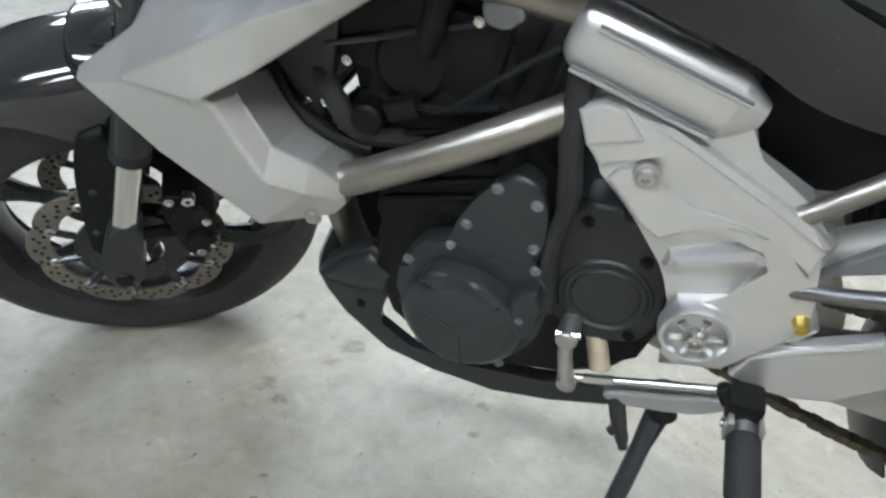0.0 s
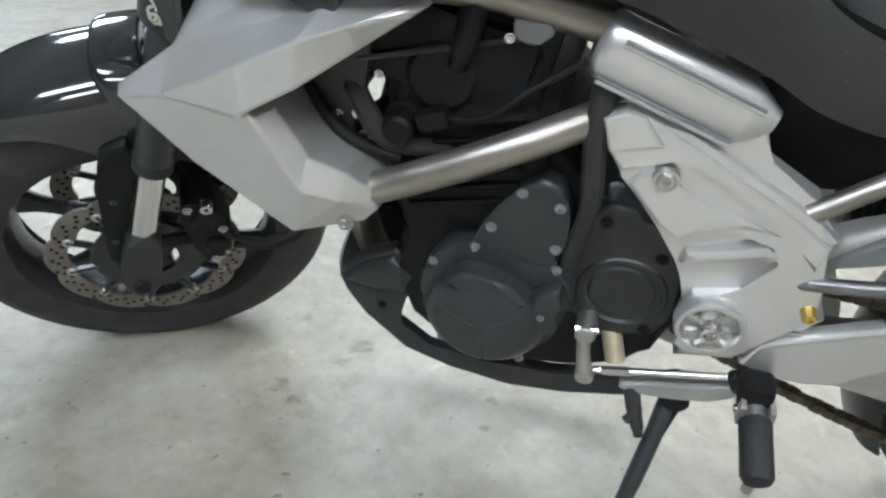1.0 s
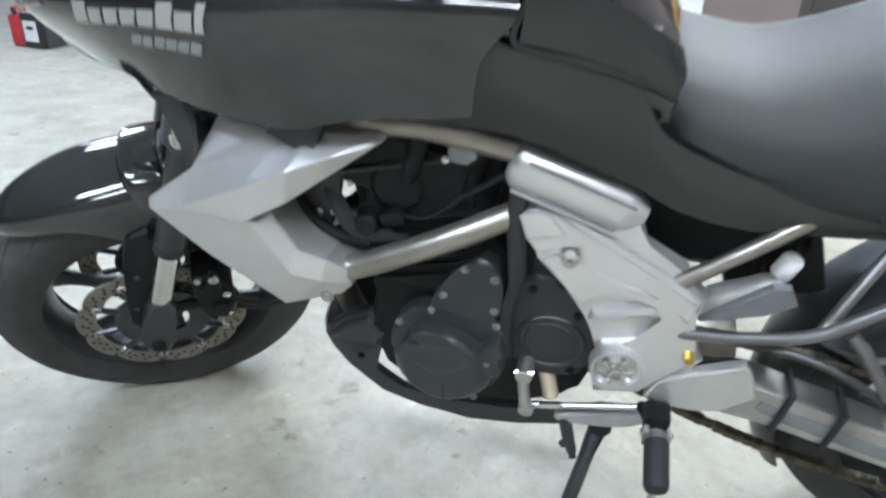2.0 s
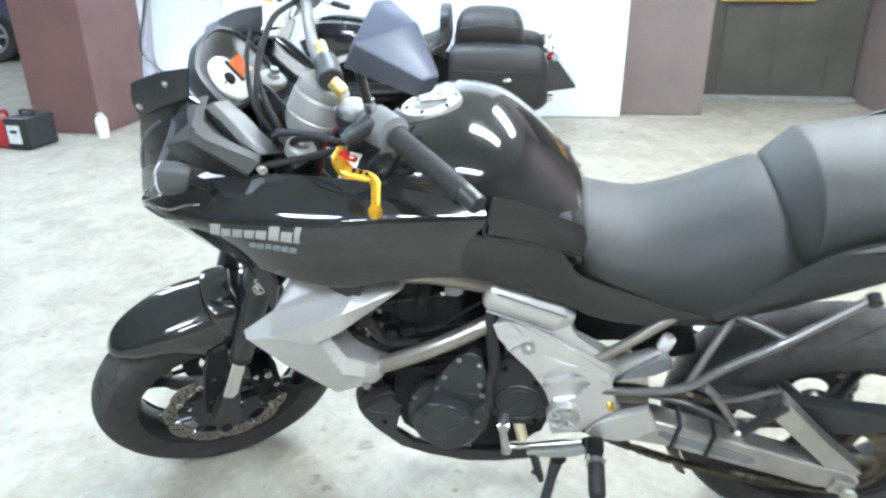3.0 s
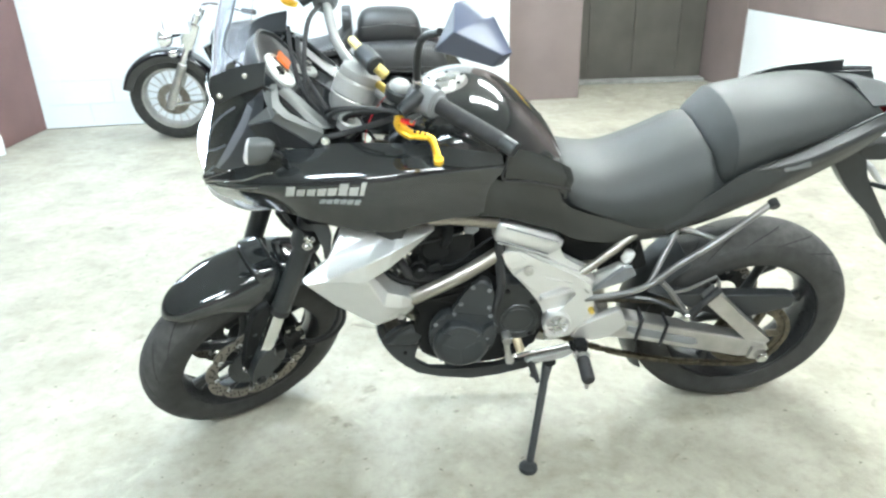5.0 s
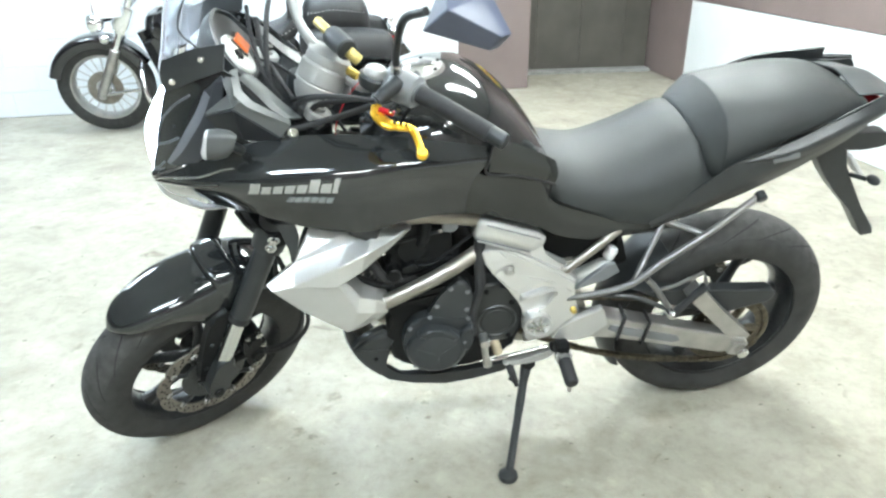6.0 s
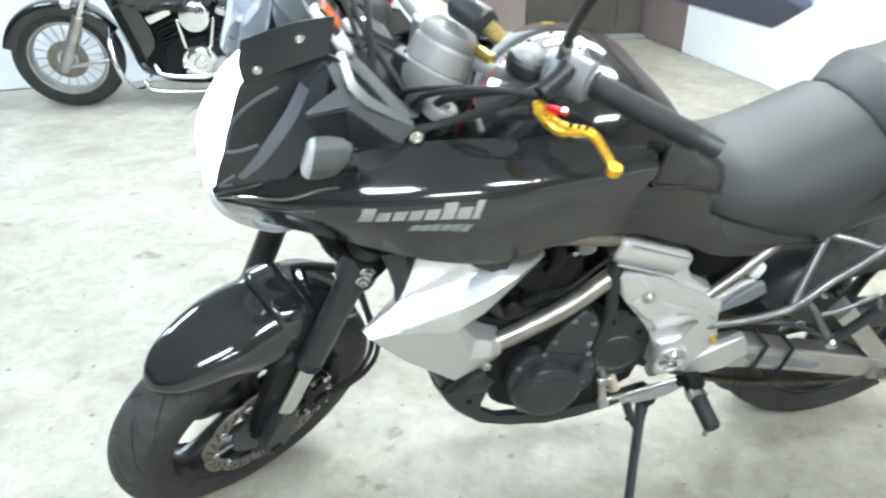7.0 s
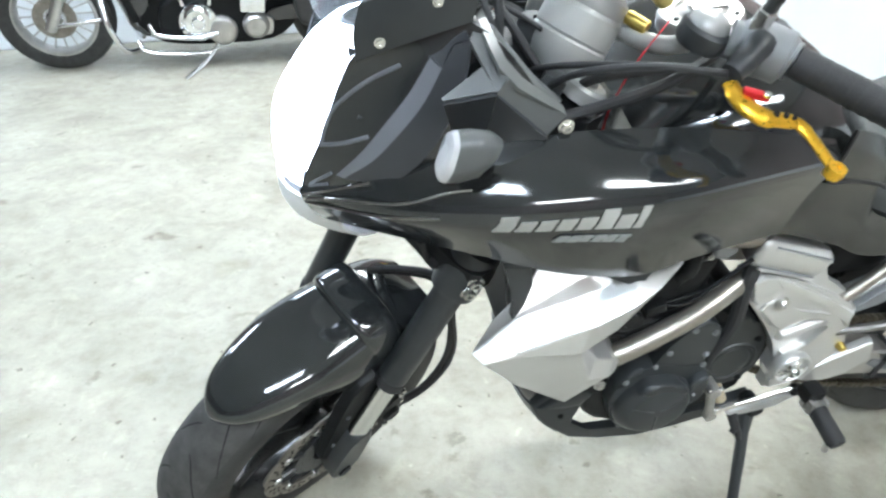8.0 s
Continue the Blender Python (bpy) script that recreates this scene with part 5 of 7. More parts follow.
for s in (-1, 1):
    bm = bmesh.new()
    vs = {k: bm.verts.new(v) for k, v in SV.items()}
    for f in SF:
        bm.faces.new([vs[k] for k in f.split()])
    bmesh.ops.recalc_face_normals(bm, faces=bm.faces)
    rim = [e for e in bm.edges if len(e.link_faces) == 1]
    ret = bmesh.ops.extrude_edge_only(bm, edges=rim)
    newv = [v for v in ret["geom"] if isinstance(v, bmesh.types.BMVert)]
    for v in newv:
        v.co += Vector((0.045 * min(1.0, max(0.1, (0.37 - v.co.x) / 0.1)), 0.056, -0.002))
    bmesh.ops.bevel(bm, geom=[e for e in bm.edges if len(e.link_faces) == 2 and e.calc_face_angle(0) > 0.12], offset=0.0035, segments=2, affect="EDGES", profile=0.6)
    bmesh.ops.triangulate(bm, faces=[f for f in bm.faces if len(f.verts) > 4])
    if s > 0:
        b2 = flipped(bm)
        bm.free()
        bm = b2
    part("fairing_hook", prism([(0.273, 0.821), (0.310, 0.818), (0.316, 0.784), (0.310, 0.746), (0.298, 0.717), (0.293, 0.725), (0.294, 0.756), (0.283, 0.789)], (-0.217 if s < 0 else 0.207), (-0.207 if s < 0 else 0.217), 0.002), M_PANEL, bike, "black curved plastic hook below the fairing")
    shroud = part("radiator_shroud", bm, M_SILVER, bike, "silver faceted radiator shroud", crisp=0.16)
    bolt(0.462, -0.222 * -s, 0.541, shroud, 1.2, mat=M_ALLOY, facing=0 if s < 0 else 180)
    flap = [(0.417, 0.790), (0.459, 0.768), (0.474, 0.769), (0.490, 0.807), (0.434, 0.812)]
    part("shroud_flap", prism(flap, (-0.226 if s < 0 else 0.205), (-0.205 if s < 0 else 0.226), 0.003), M_PANEL, shroud, "black plastic corner over the shroud")
    part("shroud_inner", prism(rounded([(0.35, 0.82), (0.50, 0.79), (0.46, 0.62), (0.41, 0.55), (0.33, 0.62), (0.30, 0.72)], 3), -0.165 * -s, -0.150 * -s, 0.003), M_PANEL, shroud)

# --- bodywork: fairing, tank, side covers ---
FAIR = [
    [(0.035, -0.095, 0.908), (0.12, -0.160, 0.962), (0.22, -0.190, 0.990), (0.33, -0.196, 1.006), (0.44, -0.202, 1.008), (0.54, -0.204, 0.998), (0.70, -0.194, 0.966)],
    [(0.032, -0.108, 0.900), (0.125, -0.185, 0.940), (0.23, -0.228, 0.968), (0.335, -0.243, 0.982), (0.44, -0.248, 0.985), (0.535, -0.240, 0.980), (0.703, -0.207, 0.955)],
    [(0.028, -0.116, 0.890), (0.13, -0.205, 0.915), (0.24, -0.255, 0.940), (0.34, -0.272, 0.952), (0.44, -0.276, 0.957), (0.535, -0.262, 0.958), (0.704, -0.214, 0.940)],
    [(0.038, -0.112, 0.864), (0.137, -0.191, 0.882), (0.24, -0.246, 0.904), (0.34, -0.269, 0.910), (0.44, -0.274, 0.905), (0.535, -0.258, 0.900), (0.67, -0.224, 0.898)],
    [(0.052, -0.097, 0.832), (0.130, -0.155, 0.844), (0.24, -0.218, 0.848), (0.345, -0.238, 0.821), (0.45, -0.242, 0.807), (0.535, -0.236, 0.824), (0.66, -0.220, 0.834)],
]


for s in (-1, 1):
    bm = patch(FAIR, 36, 24, 0.004)
    if s > 0:
        b2 = flipped(bm)
        bm.free()
        bm = b2
    fair = part("side_fairing", bm, M_GLOSS, bike, "gloss black side fairing with silver lettering shapes")
    # the maker's mark and the model mark, as plain shapes
    for u0, u1, v0, v1, n, mat, nm in ((0.338, 0.640, 0.495, 0.672, 8, M_LOGO, "silver_mark"), (0.455, 0.60, 0.725, 0.775, 6, M_DARKDECAL, "grey_mark")):
        for k in range(n):
            a = u0 + (u1 - u0) * k / n
            b = a + (u1 - u0) / n * (0.84 if k not in (7,) else 0.45)
            up = v0 + (0.058 if (0 < k < 7 and k != 5 and n == 8) else 0)
            cols = []
            for j in range(4):
                uu = a + (b - a) * j / 3
                line = []
                for i in range(4):
                    vv = up + (v1 - up) * i / 3
                    col = [spline(r, 401)[int(round((uu - 0.012 * (vv - v0) / (v1 - v0)) * 400))] for r in FAIR]
                    p = spline(col, 401)[int(round(vv * 400))]
                    line.append(Vector((p.x, (p.y - 0.0016) * -s, p.z)))
                cols.append(line)
            part(nm, sheet(cols, 0.0008), mat, fair)

COVER = [
    [(0.56, -0.232, 0.860), (0.66, -0.216, 0.915), (0.705, -0.212, 0.908), (0.77, -0.198, 0.893), (0.828, -0.181, 0.868), (0.866, -0.164, 0.806), (0.95, -0.150, 0.762), (1.08, -0.150, 0.724), (1.18, -0.148, 0.712)],
    [(0.565, -0.232, 0.845), (0.66, -0.212, 0.864), (0.71, -0.206, 0.854), (0.775, -0.193, 0.832), (0.835, -0.178, 0.806), (0.885, -0.165, 0.758), (0.965, -0.153, 0.724), (1.09, -0.150, 0.706), (1.18, -0.148, 0.706)],
    [(0.575, -0.212, 0.818), (0.66, -0.192, 0.806), (0.72, -0.184, 0.792), (0.78, -0.174, 0.765), (0.84, -0.164, 0.738), (0.90, -0.157, 0.704), (0.98, -0.147, 0.684), (1.10, -0.145, 0.690), (1.18, -0.146, 0.700)],
]
for s in (-1, 1):
    bm = patch(COVER, 44, 10, 0.004)
    if s > 0:
        b2 = flipped(bm)
        bm.free()
        bm = b2
    part("side_cover", bm, M_SIDE, bike, "satin black side cover below the tank")


def section(x, zt, w, zl, shape):
    pts = []
    for fy, fz in shape:
        pts.append((x, fy * w, zl + (zt - zl) * fz))
    return pts


TANK_SHAPE = [(-0.88, 0), (-1.0, 0.22), (-1.0, 0.50), (-0.94, 0.72), (-0.76, 0.90), (-0.42, 0.985), (0, 1), (0.42, 0.985), (0.76, 0.90), (0.94, 0.72), (1.0, 0.48), (1.0, 0.22), (0.88, 0)]
tank_st = [(0.455, 0.965, 0.160, 0.86), (0.50, 1.004, 0.182, 0.85), (0.56, 1.042, 0.203, 0.84), (0.63, 1.058, 0.207, 0.83), (0.70, 1.045, 0.198, 0.82), (0.76, 1.006, 0.182, 0.81), (0.81, 0.957, 0.162, 0.80), (0.85, 0.908, 0.142, 0.79), (0.874, 0.866, 0.130, 0.785), (0.884, 0.830, 0.12, 0.78)]
tank = part("fuel_tank", loft([section(*st, TANK_SHAPE) for st in tank_st], 40), M_GLOSS, bike, "gloss black fuel tank")
cap = part("filler_cap", lathe([(0, 0.013), (0.024, 0.013), (0.030, 0.010), (0.034, 0.008), (0.036, 0.012), (0.054, 0.010), (0.058, 0.004), (0.058, -0.01)], (0.585, 0, 1.046), (-0.18, 0, 1), 40), M_ALLOY, bike, "round bright alloy filler cap")
part("key_flap", box((0.590, 0, 1.062), (0.05, 0.022, 0.006), 0.002, (0, -7, 0)), M_STEEL, cap)
for k in range(6):
    a = 2 * math.pi * k / 6 + 0.3
    part("cap_screw", rod((0.585 + 0.045 * math.cos(a), 0.045 * math.sin(a), 1.056 + 0.008 * math.cos(a)), (0.5845 + 0.045 * math.cos(a), 0.045 * math.sin(a), 1.0595 + 0.008 * math.cos(a)), 0.004, 8), M_ENGINE, cap)
for s in (-1, 1):
    # dark tube drawn in place of the shaded gap between tank and side cover
    part("panel_gap_line", tube([(0.716, 0.206 * s, 0.985), (0.708, 0.212 * s, 0.950), (0.703, 0.214 * s, 0.914), (0.765, 0.201 * s, 0.898), (0.832, 0.181 * s, 0.870), (0.868, 0.160 * s, 0.846)], 0.003, 28, 6), M_SOFT, bike, "dark line for the gap around the knee panel")
for s in (-1,):
    part("knee_panel", patch([[(0.716, 0.205 * s, 0.985), (0.77, 0.192 * s, 0.965), (0.83, 0.170 * s, 0.928), (0.866, 0.146 * s, 0.898)], [(0.710, 0.213 * s, 0.950), (0.775, 0.200 * s, 0.930), (0.84, 0.178 * s, 0.898), (0.874, 0.152 * s, 0.870)], [(0.706, 0.213 * s, 0.916), (0.765, 0.202 * s, 0.902), (0.832, 0.181 * s, 0.874), (0.866, 0.160 * s, 0.848)]], 20, 10, 0.003), M_SIDE, bike, "satin black knee panel")

# --- seats and tail ---
SEAT_SHAPE = [(-0.92, 0), (-1.0, 0.18), (-0.99, 0.42), (-0.91, 0.66), (-0.72, 0.85), (-0.40, 0.965), (0, 1.0), (0.40, 0.965), (0.72, 0.85), (0.91, 0.66), (0.99, 0.42), (1.0, 0.18), (0.92, 0)]
rider_st = [(0.842, 0.872, 0.080, 0.800), (0.856, 0.878, 0.122, 0.790), (0.895, 0.862, 0.146, 0.774), (0.97, 0.852, 0.156, 0.748), (1.04, 0.872, 0.164, 0.730), (1.11, 0.905, 0.168, 0.722), (1.165, 0.932, 0.166, 0.740), (1.200, 0.936, 0.164, 0.756), (1.222, 0.890, 0.158, 0.768), (1.245, 0.850, 0.150, 0.79)]
seat = part("rider_seat", loft([section(*st, SEAT_SHAPE) for st in rider_st], 34), M_SEAT, bike, "dark grey vinyl rider seat")
ps = []
for x, dx, zt, w, zl in ((1.186, 0.040, 0.936, 0.124, 0.815), (1.192, 0.038, 0.950, 0.138, 0.818), (1.238, 0.008, 0.992, 0.156, 0.826), (1.254, 0.000, 1.000, 0.160, 0.834), (1.32, 0.0, 1.008, 0.158, 0.880), (1.42, 0.0, 1.021, 0.150, 0.926), (1.51, 0.0, 1.020, 0.136, 0.960), (1.57, 0, 1.004, 0.114, 0.976), (1.61, 0, 0.978, 0.075, 0.968)):
    ps.append([(x + dx * (1 - (z - zl) / (zt - zl)) * 1.2, y, z) for _, y, z in section(x, zt, w, zl, SEAT_SHAPE)])
part("pillion_seat", loft(ps, 34), M_SEAT, bike, "raised dark grey vinyl pillion seat")
for s in (-1, 1):
    tail = [[(1.10, 0.156 * s, 0.738), (1.172, 0.166 * s, 0.798), (1.226, 0.170 * s, 0.850), (1.286, 0.172 * s, 0.894), (1.385, 0.166 * s, 0.926), (1.52, 0.145 * s, 0.984), (1.66, 0.090 * s, 1.010)],
            [(1.11, 0.164 * s, 0.722), (1.19, 0.172 * s, 0.772), (1.255, 0.176 * s, 0.812), (1.32, 0.176 * s, 0.848), (1.42, 0.168 * s, 0.892), (1.55, 0.142 * s, 0.950), (1.67, 0.088 * s, 0.996)],
            [(1.12, 0.150 * s, 0.706), (1.21, 0.152 * s, 0.746), (1.28, 0.154 * s, 0.775), (1.35, 0.152 * s, 0.806), (1.45, 0.144 * s, 0.855), (1.57, 0.122 * s, 0.915), (1.67, 0.080 * s, 0.978)]]
    part("tail_panel", patch(tail, 26, 10, 0.004), M_PANEL, bike, "satin black tail side panel")
    rail = [[(1.270, 0.168 * s, 0.884), (1.385, 0.166 * s, 0.926), (1.52, 0.150 * s, 0.983), (1.60, 0.126 * s, 1.008), (1.66, 0.095 * s, 1.018)],
            [(1.272, 0.171 * s, 0.882), (1.395, 0.184 * s, 0.913), (1.53, 0.168 * s, 0.968), (1.61, 0.144 * s, 0.996), (1.672, 0.105 * s, 1.010)],
            [(1.276, 0.170 * s, 0.879), (1.41, 0.178 * s, 0.896), (1.54, 0.160 * s, 0.950), (1.62, 0.136 * s, 0.980), (1.672, 0.102 * s, 1.000)]]
    part("grab_rail", patch(rail, 26, 8, 0.006), M_PANEL, bike, "black pillion grab rail")
    part("tail_badge", patch([[(1.345, 0.1805 * s, 0.897), (1.400, 0.1855 * s, 0.912)], [(1.352, 0.1805 * s, 0.884), (1.406, 0.1855 * s, 0.899)]], 6, 4, 0.002), M_GREYPL, bike, "grey tail badge")
part("rack_wing", patch([[(1.33, 0.150, 0.962), (1.45, 0.160, 1.000), (1.60, 0.120, 1.030)], [(1.34, 0.160, 0.935), (1.45, 0.170, 0.968), (1.605, 0.125, 0.985)]], 14, 6, 0.006), M_PANEL, bike, "black grab rail wing")
part("tail_cover", patch([[(1.56, y, 1.022 - abs(y) * 0.2), (1.63, y * 0.9, 1.018 - abs(y) * 0.2), (1.70, y * 0.7, 0.985 - abs(y) * 0.2)] for y in (-0.10, -0.05, 0, 0.05, 0.10)], 10, 14, 0.004), M_ARM, bike, "grey tail cover")
part("tail_lamp", box((1.672, 0, 0.945), (0.02, 0.08, 0.035), 0.01, (0, 25, 0)), M_RED, bike, "red tail lamp")
br = part("plate_bracket", prism([(1.555, 0.870), (1.568, 0.814), (1.620, 0.745), (1.663, 0.698), (1.735, 0.632), (1.804, 0.544), (1.836, 0.550), (1.827, 0.573), (1.765, 0.640), (1.705, 0.722), (1.672, 0.770), (1.648, 0.816), (1.63, 0.885)], -0.022, 0.022, 0.005), M_PANEL, bike, "black number plate bracket")
part("mudflap", prism(rounded([(1.620, 0.838), (1.642, 0.862), (1.735, 0.866), (1.766, 0.848), (1.768, 0.826), (1.652, 0.812)], 3), -0.024, 0.012, 0.005), M_PANEL, br)
part("reflector_strip", box((1.700, 0, 0.768), (0.010, 0.05, 0.085), 0.004, (0, -42, 0)), M_CLEAR, br, "pale reflector strip")
for s in (-1, 1):
    st = part("rear_indicator_stalk", rod((1.690, 0.02 * s, 0.745), (1.712, 0.055 * s, 0.750), 0.006, 10), M_PANEL, br)
    part("rear_indicator", ball((1.718, 0.070 * s, 0.756), (0.014, 0.020, 0.012), 14), M_PANEL, br)
part("tail_underside", patch([[(0.95, y, 0.71), (1.18, y, 0.715), (1.40, y * 0.9, 0.815), (1.60, y * 0.6, 0.92)] for y in (-0.13, 0, 0.13)], 20, 6, 0.005), M_PANEL, bike, "black under-seat tray")
part("seat_base", box((0.862, 0, 0.765), (0.11, 0.24, 0.11), 0.02), M_PANEL, bike, "black seat base behind the tank")
part("under_seat_box", box((0.955, 0, 0.655), (0.19, 0.20, 0.13), 0.02, (0, -6, 0)), M_ENGINE, bike, "black air box under the seat")
part("under_tank_box", box((0.66, 0, 0.86), (0.36, 0.30, 0.15), 0.02, (0, 8, 0)), M_ENGINE, bike, "black air box under the tank")

# --- nose: headlamp, cowl, screen, instruments, indicators ---
head = []
for z, xf, w in ((0.760, 0.075, 0.045), (0.778, 0.034, 0.074), (0.812, 0.008, 0.096), (0.852, 0.004, 0.108)):
    head.append([(xf + 0.075 * abs(f) ** 2.4, f * w, z) for f in (-1, -0.8, -0.5, -0.2, 0, 0.2, 0.5, 0.8, 1)])
# white base colour stands in for the lamp light in this clear lens
part("lower_headlamp_lens", patch(head, 20, 12, 0.004), M_PAPERWHITE, bike, "clear lower headlamp lens, coloured white to look lit")
head = []
for z, xf, w in ((0.856, 0.004, 0.100), (0.90, 0.000, 0.107), (0.955, 0.008, 0.107), (1.0, 0.032, 0.098), (1.040, 0.060, 0.080), (1.065, 0.088, 0.060)):
    head.append([(xf + 0.095 * abs(f) ** 2.2, f * w, z) for f in (-1, -0.8, -0.5, -0.2, 0, 0.2, 0.5, 0.8, 1)])
part("lamp_bowl", patch([[(x + 0.014, y * 1.02, z) for x, y, z in r] for r in head], 22, 20, 0.004), M_PANEL, bike, "black headlamp housing")
part("headlamp", patch(head, 22, 20, 0.005), M_HEAD, bike, "white glowing headlamp, switched on")
for s in (-1, 1):
    # cowl beside the lamp, with its two scoops
    cowl = [[(0.030, 0.110, 0.888), (0.041, 0.116, 0.930), (0.056, 0.121, 0.968), (0.073, 0.126, 1.021), (0.086, 0.131, 1.058), (0.101, 0.140, 1.086), (0.150, 0.150, 1.122)],
            [(0.052, 0.130, 0.896), (0.078, 0.145, 0.940), (0.098, 0.153, 0.985), (0.120, 0.156, 1.030), (0.142, 0.158, 1.068), (0.168, 0.161, 1.100), (0.203, 0.162, 1.130)],
            [(0.082, 0.152, 0.908), (0.118, 0.172, 0.955), (0.146, 0.182, 0.995), (0.172, 0.185, 1.030), (0.20, 0.184, 1.060), (0.228, 0.180, 1.085), (0.255, 0.175, 1.098)],
            [(0.12, 0.168, 0.932), (0.165, 0.184, 0.966), (0.20, 0.191, 0.992), (0.235, 0.193, 1.008), (0.265, 0.192, 1.018), (0.295, 0.190, 1.020), (0.32, 0.188, 1.016)]]
    cowl = [[(x, y * s, z) for x, y, z in r] for r in cowl]
    co = part("nose_cowl", patch(cowl, 26, 18, 0.004), M_GLOSS, bike, "gloss black nose cowl")
    # bevel with its light painted in as pale grey, then the wide satin facet behind it, up to the crown
    bev_l = [(0.072, 0.146, 0.936), (0.100, 0.161, 0.975), (0.126, 0.167, 1.014), (0.152, 0.169, 1.052), (0.173, 0.167, 1.090)]
    bev_r = [(0.080, 0.152, 0.934), (0.112, 0.172, 0.970), (0.140, 0.180, 1.008), (0.165, 0.182, 1.045), (0.184, 0.178, 1.083)]
    wide_l = bev_r + [(0.197, 0.171, 1.106)]
    wide_r = [(0.126, 0.178, 0.938), (0.152, 0.192, 0.966), (0.176, 0.199, 1.002), (0.194, 0.200, 1.042), (0.206, 0.194, 1.082), (0.212, 0.180, 1.113)]
    part("lit_cowl_bevel", patch([[(x, y * s, z) for x, y, z in r] for r in (bev_l, bev_r)], 20, 3, 0.004), M_COWL_LIT, co, "cowl bevel coloured paler where it faces the light")
    part("cowl_facet", patch([[(x, y * s, z) for x, y, z in r] for r in (wide_l, wide_r)], 22, 4, 0.004), M_FACET, co, "satin black cowl facet")
    part("cowl_crown", patch([[(x, y * s, z) for x, y, z in r] for r in ([(0.172, 0.165, 1.091), (0.190, 0.160, 1.108), (0.206, 0.154, 1.123)], [(0.184, 0.178, 1.084), (0.197, 0.1715, 1.107), (0.212, 0.180, 1.114)])], 10, 4, 0.004), M_FACET, co)
    # pale rods draw the highlights on the gloss scoop folds
    for w, pts in ((0.0026, [(0.057, 0.1225, 0.964), (0.081, 0.141, 0.976), (0.109, 0.159, 0.994)]), (0.0024, [(0.057, 0.1225, 0.964), (0.064, 0.1255, 0.990), (0.076, 0.1285, 1.017), (0.109, 0.1445, 1.054), (0.144, 0.1575, 1.079)]),
                   (0.0020, [(0.062, 0.1355, 0.916), (0.041, 0.1195, 0.905), (0.067, 0.1375, 0.933)])):
        part("scoop_highlight", tube([(x, y * s, z) for x, y, z in pts], w, 20, 8), M_COWL_LIT, co, "pale line for the highlight on a scoop fold")
    # bright rods modelled in place of lamp reflections along the beak creases
    for pts in ([(0.031, 0.118, 0.889), (0.072, 0.147, 0.915), (0.109, 0.171, 0.939)], [(0.036, 0.124, 0.886), (0.068, 0.153, 0.905), (0.137, 0.2045, 0.931), (0.188, 0.2212, 0.9535), (0.215, 0.2280, 0.960)], [(0.034, 0.121, 0.880), (0.060, 0.146, 0.889), (0.117, 0.1962, 0.908), (0.180, 0.2320, 0.9265)]):
        part("beak_highlight", tube([(x, y * s, z) for x, y, z in pts], 0.0024, 22, 6), M_STEEL, co, "thin bright line for a lamp reflection on the beak")
    # grey arm that carries the screen
    def mirrored(rows, s=s):
        return [[(x, y * s, z) for x, y, z in r] for r in rows]
    def facet(*rows):
        return patch(mirrored(rows), 6, 6, 0.004, True)
    sa = part("screen_arm", facet([(0.211, 0.179, 1.114), (0.225, 0.152, 1.123)], [(0.230, 0.227, 1.081), (0.241, 0.224, 1.093)]), M_ARM, bike, "dark grey folded cockpit side panel")
    part("arm_facet", facet([(0.230, 0.2275, 1.080), (0.241, 0.2245, 1.0925)], [(0.304, 0.202, 1.008), (0.325, 0.196, 1.029)]), M_ARM, sa)
    part("arm_facet", facet([(0.230, 0.2275, 1.080), (0.304, 0.202, 1.008)], [(0.234, 0.192, 1.004), (0.296, 0.189, 0.994)]), M_FACET, sa)
    part("arm_fin", facet([(0.177, 0.211, 1.068), (0.179, 0.213, 1.066)], [(0.2195, 0.203, 1.097), (0.2295, 0.227, 1.082)]), M_ARM, sa, "grey pointed fin")
    # dark facet: the shade beneath the fin is put into its colour
    part("arm_fin", facet([(0.179, 0.213, 1.065), (0.2295, 0.227, 1.080)], [(0.196, 0.191, 1.020), (0.234, 0.192, 1.004)]), M_FACET, sa)
    part("panel_rim", facet([(0.225, 0.152, 1.1235), (0.241, 0.2245, 1.0935), (0.324, 0.196, 1.030)], [(0.236, 0.146, 1.123), (0.252, 0.204, 1.094), (0.324, 0.184, 1.034)]), M_RIMGREY if s < 0 else M_PANEL, sa, "grey moulded rim")
    rec = [[(0.236, 0.172, 1.108), (0.2465, 0.195, 1.085), (0.278, 0.192, 1.056), (0.320, 0.183, 1.028)], [(0.240, 0.150, 1.100), (0.256, 0.160, 1.078), (0.284, 0.166, 1.046), (0.318, 0.168, 1.022)]]
    part("recess", patch(mirrored(rec), 18, 4, 0.003), M_PANEL, sa)
    inner = [[(0.235, 0.165, 1.113), (0.252, 0.166, 1.090), (0.284, 0.173, 1.058), (0.318, 0.178, 1.034)], [(0.246, 0.148, 1.112), (0.268, 0.150, 1.085), (0.298, 0.156, 1.054), (0.330, 0.164, 1.028)], [(0.252, 0.112, 1.100), (0.278, 0.112, 1.072), (0.310, 0.118, 1.038), (0.345, 0.126, 1.010)]]
    part("cockpit_panel", patch(mirrored(inner), 18, 10, 0.004), M_RIMGREY if s < 0 else M_PANEL, bike, "grey inner cockpit panel")
    bolt(0.327, -0.196 if s < 0 else 0.196, 1.014, bike, 1.2, facing=0 if s < 0 else 180)
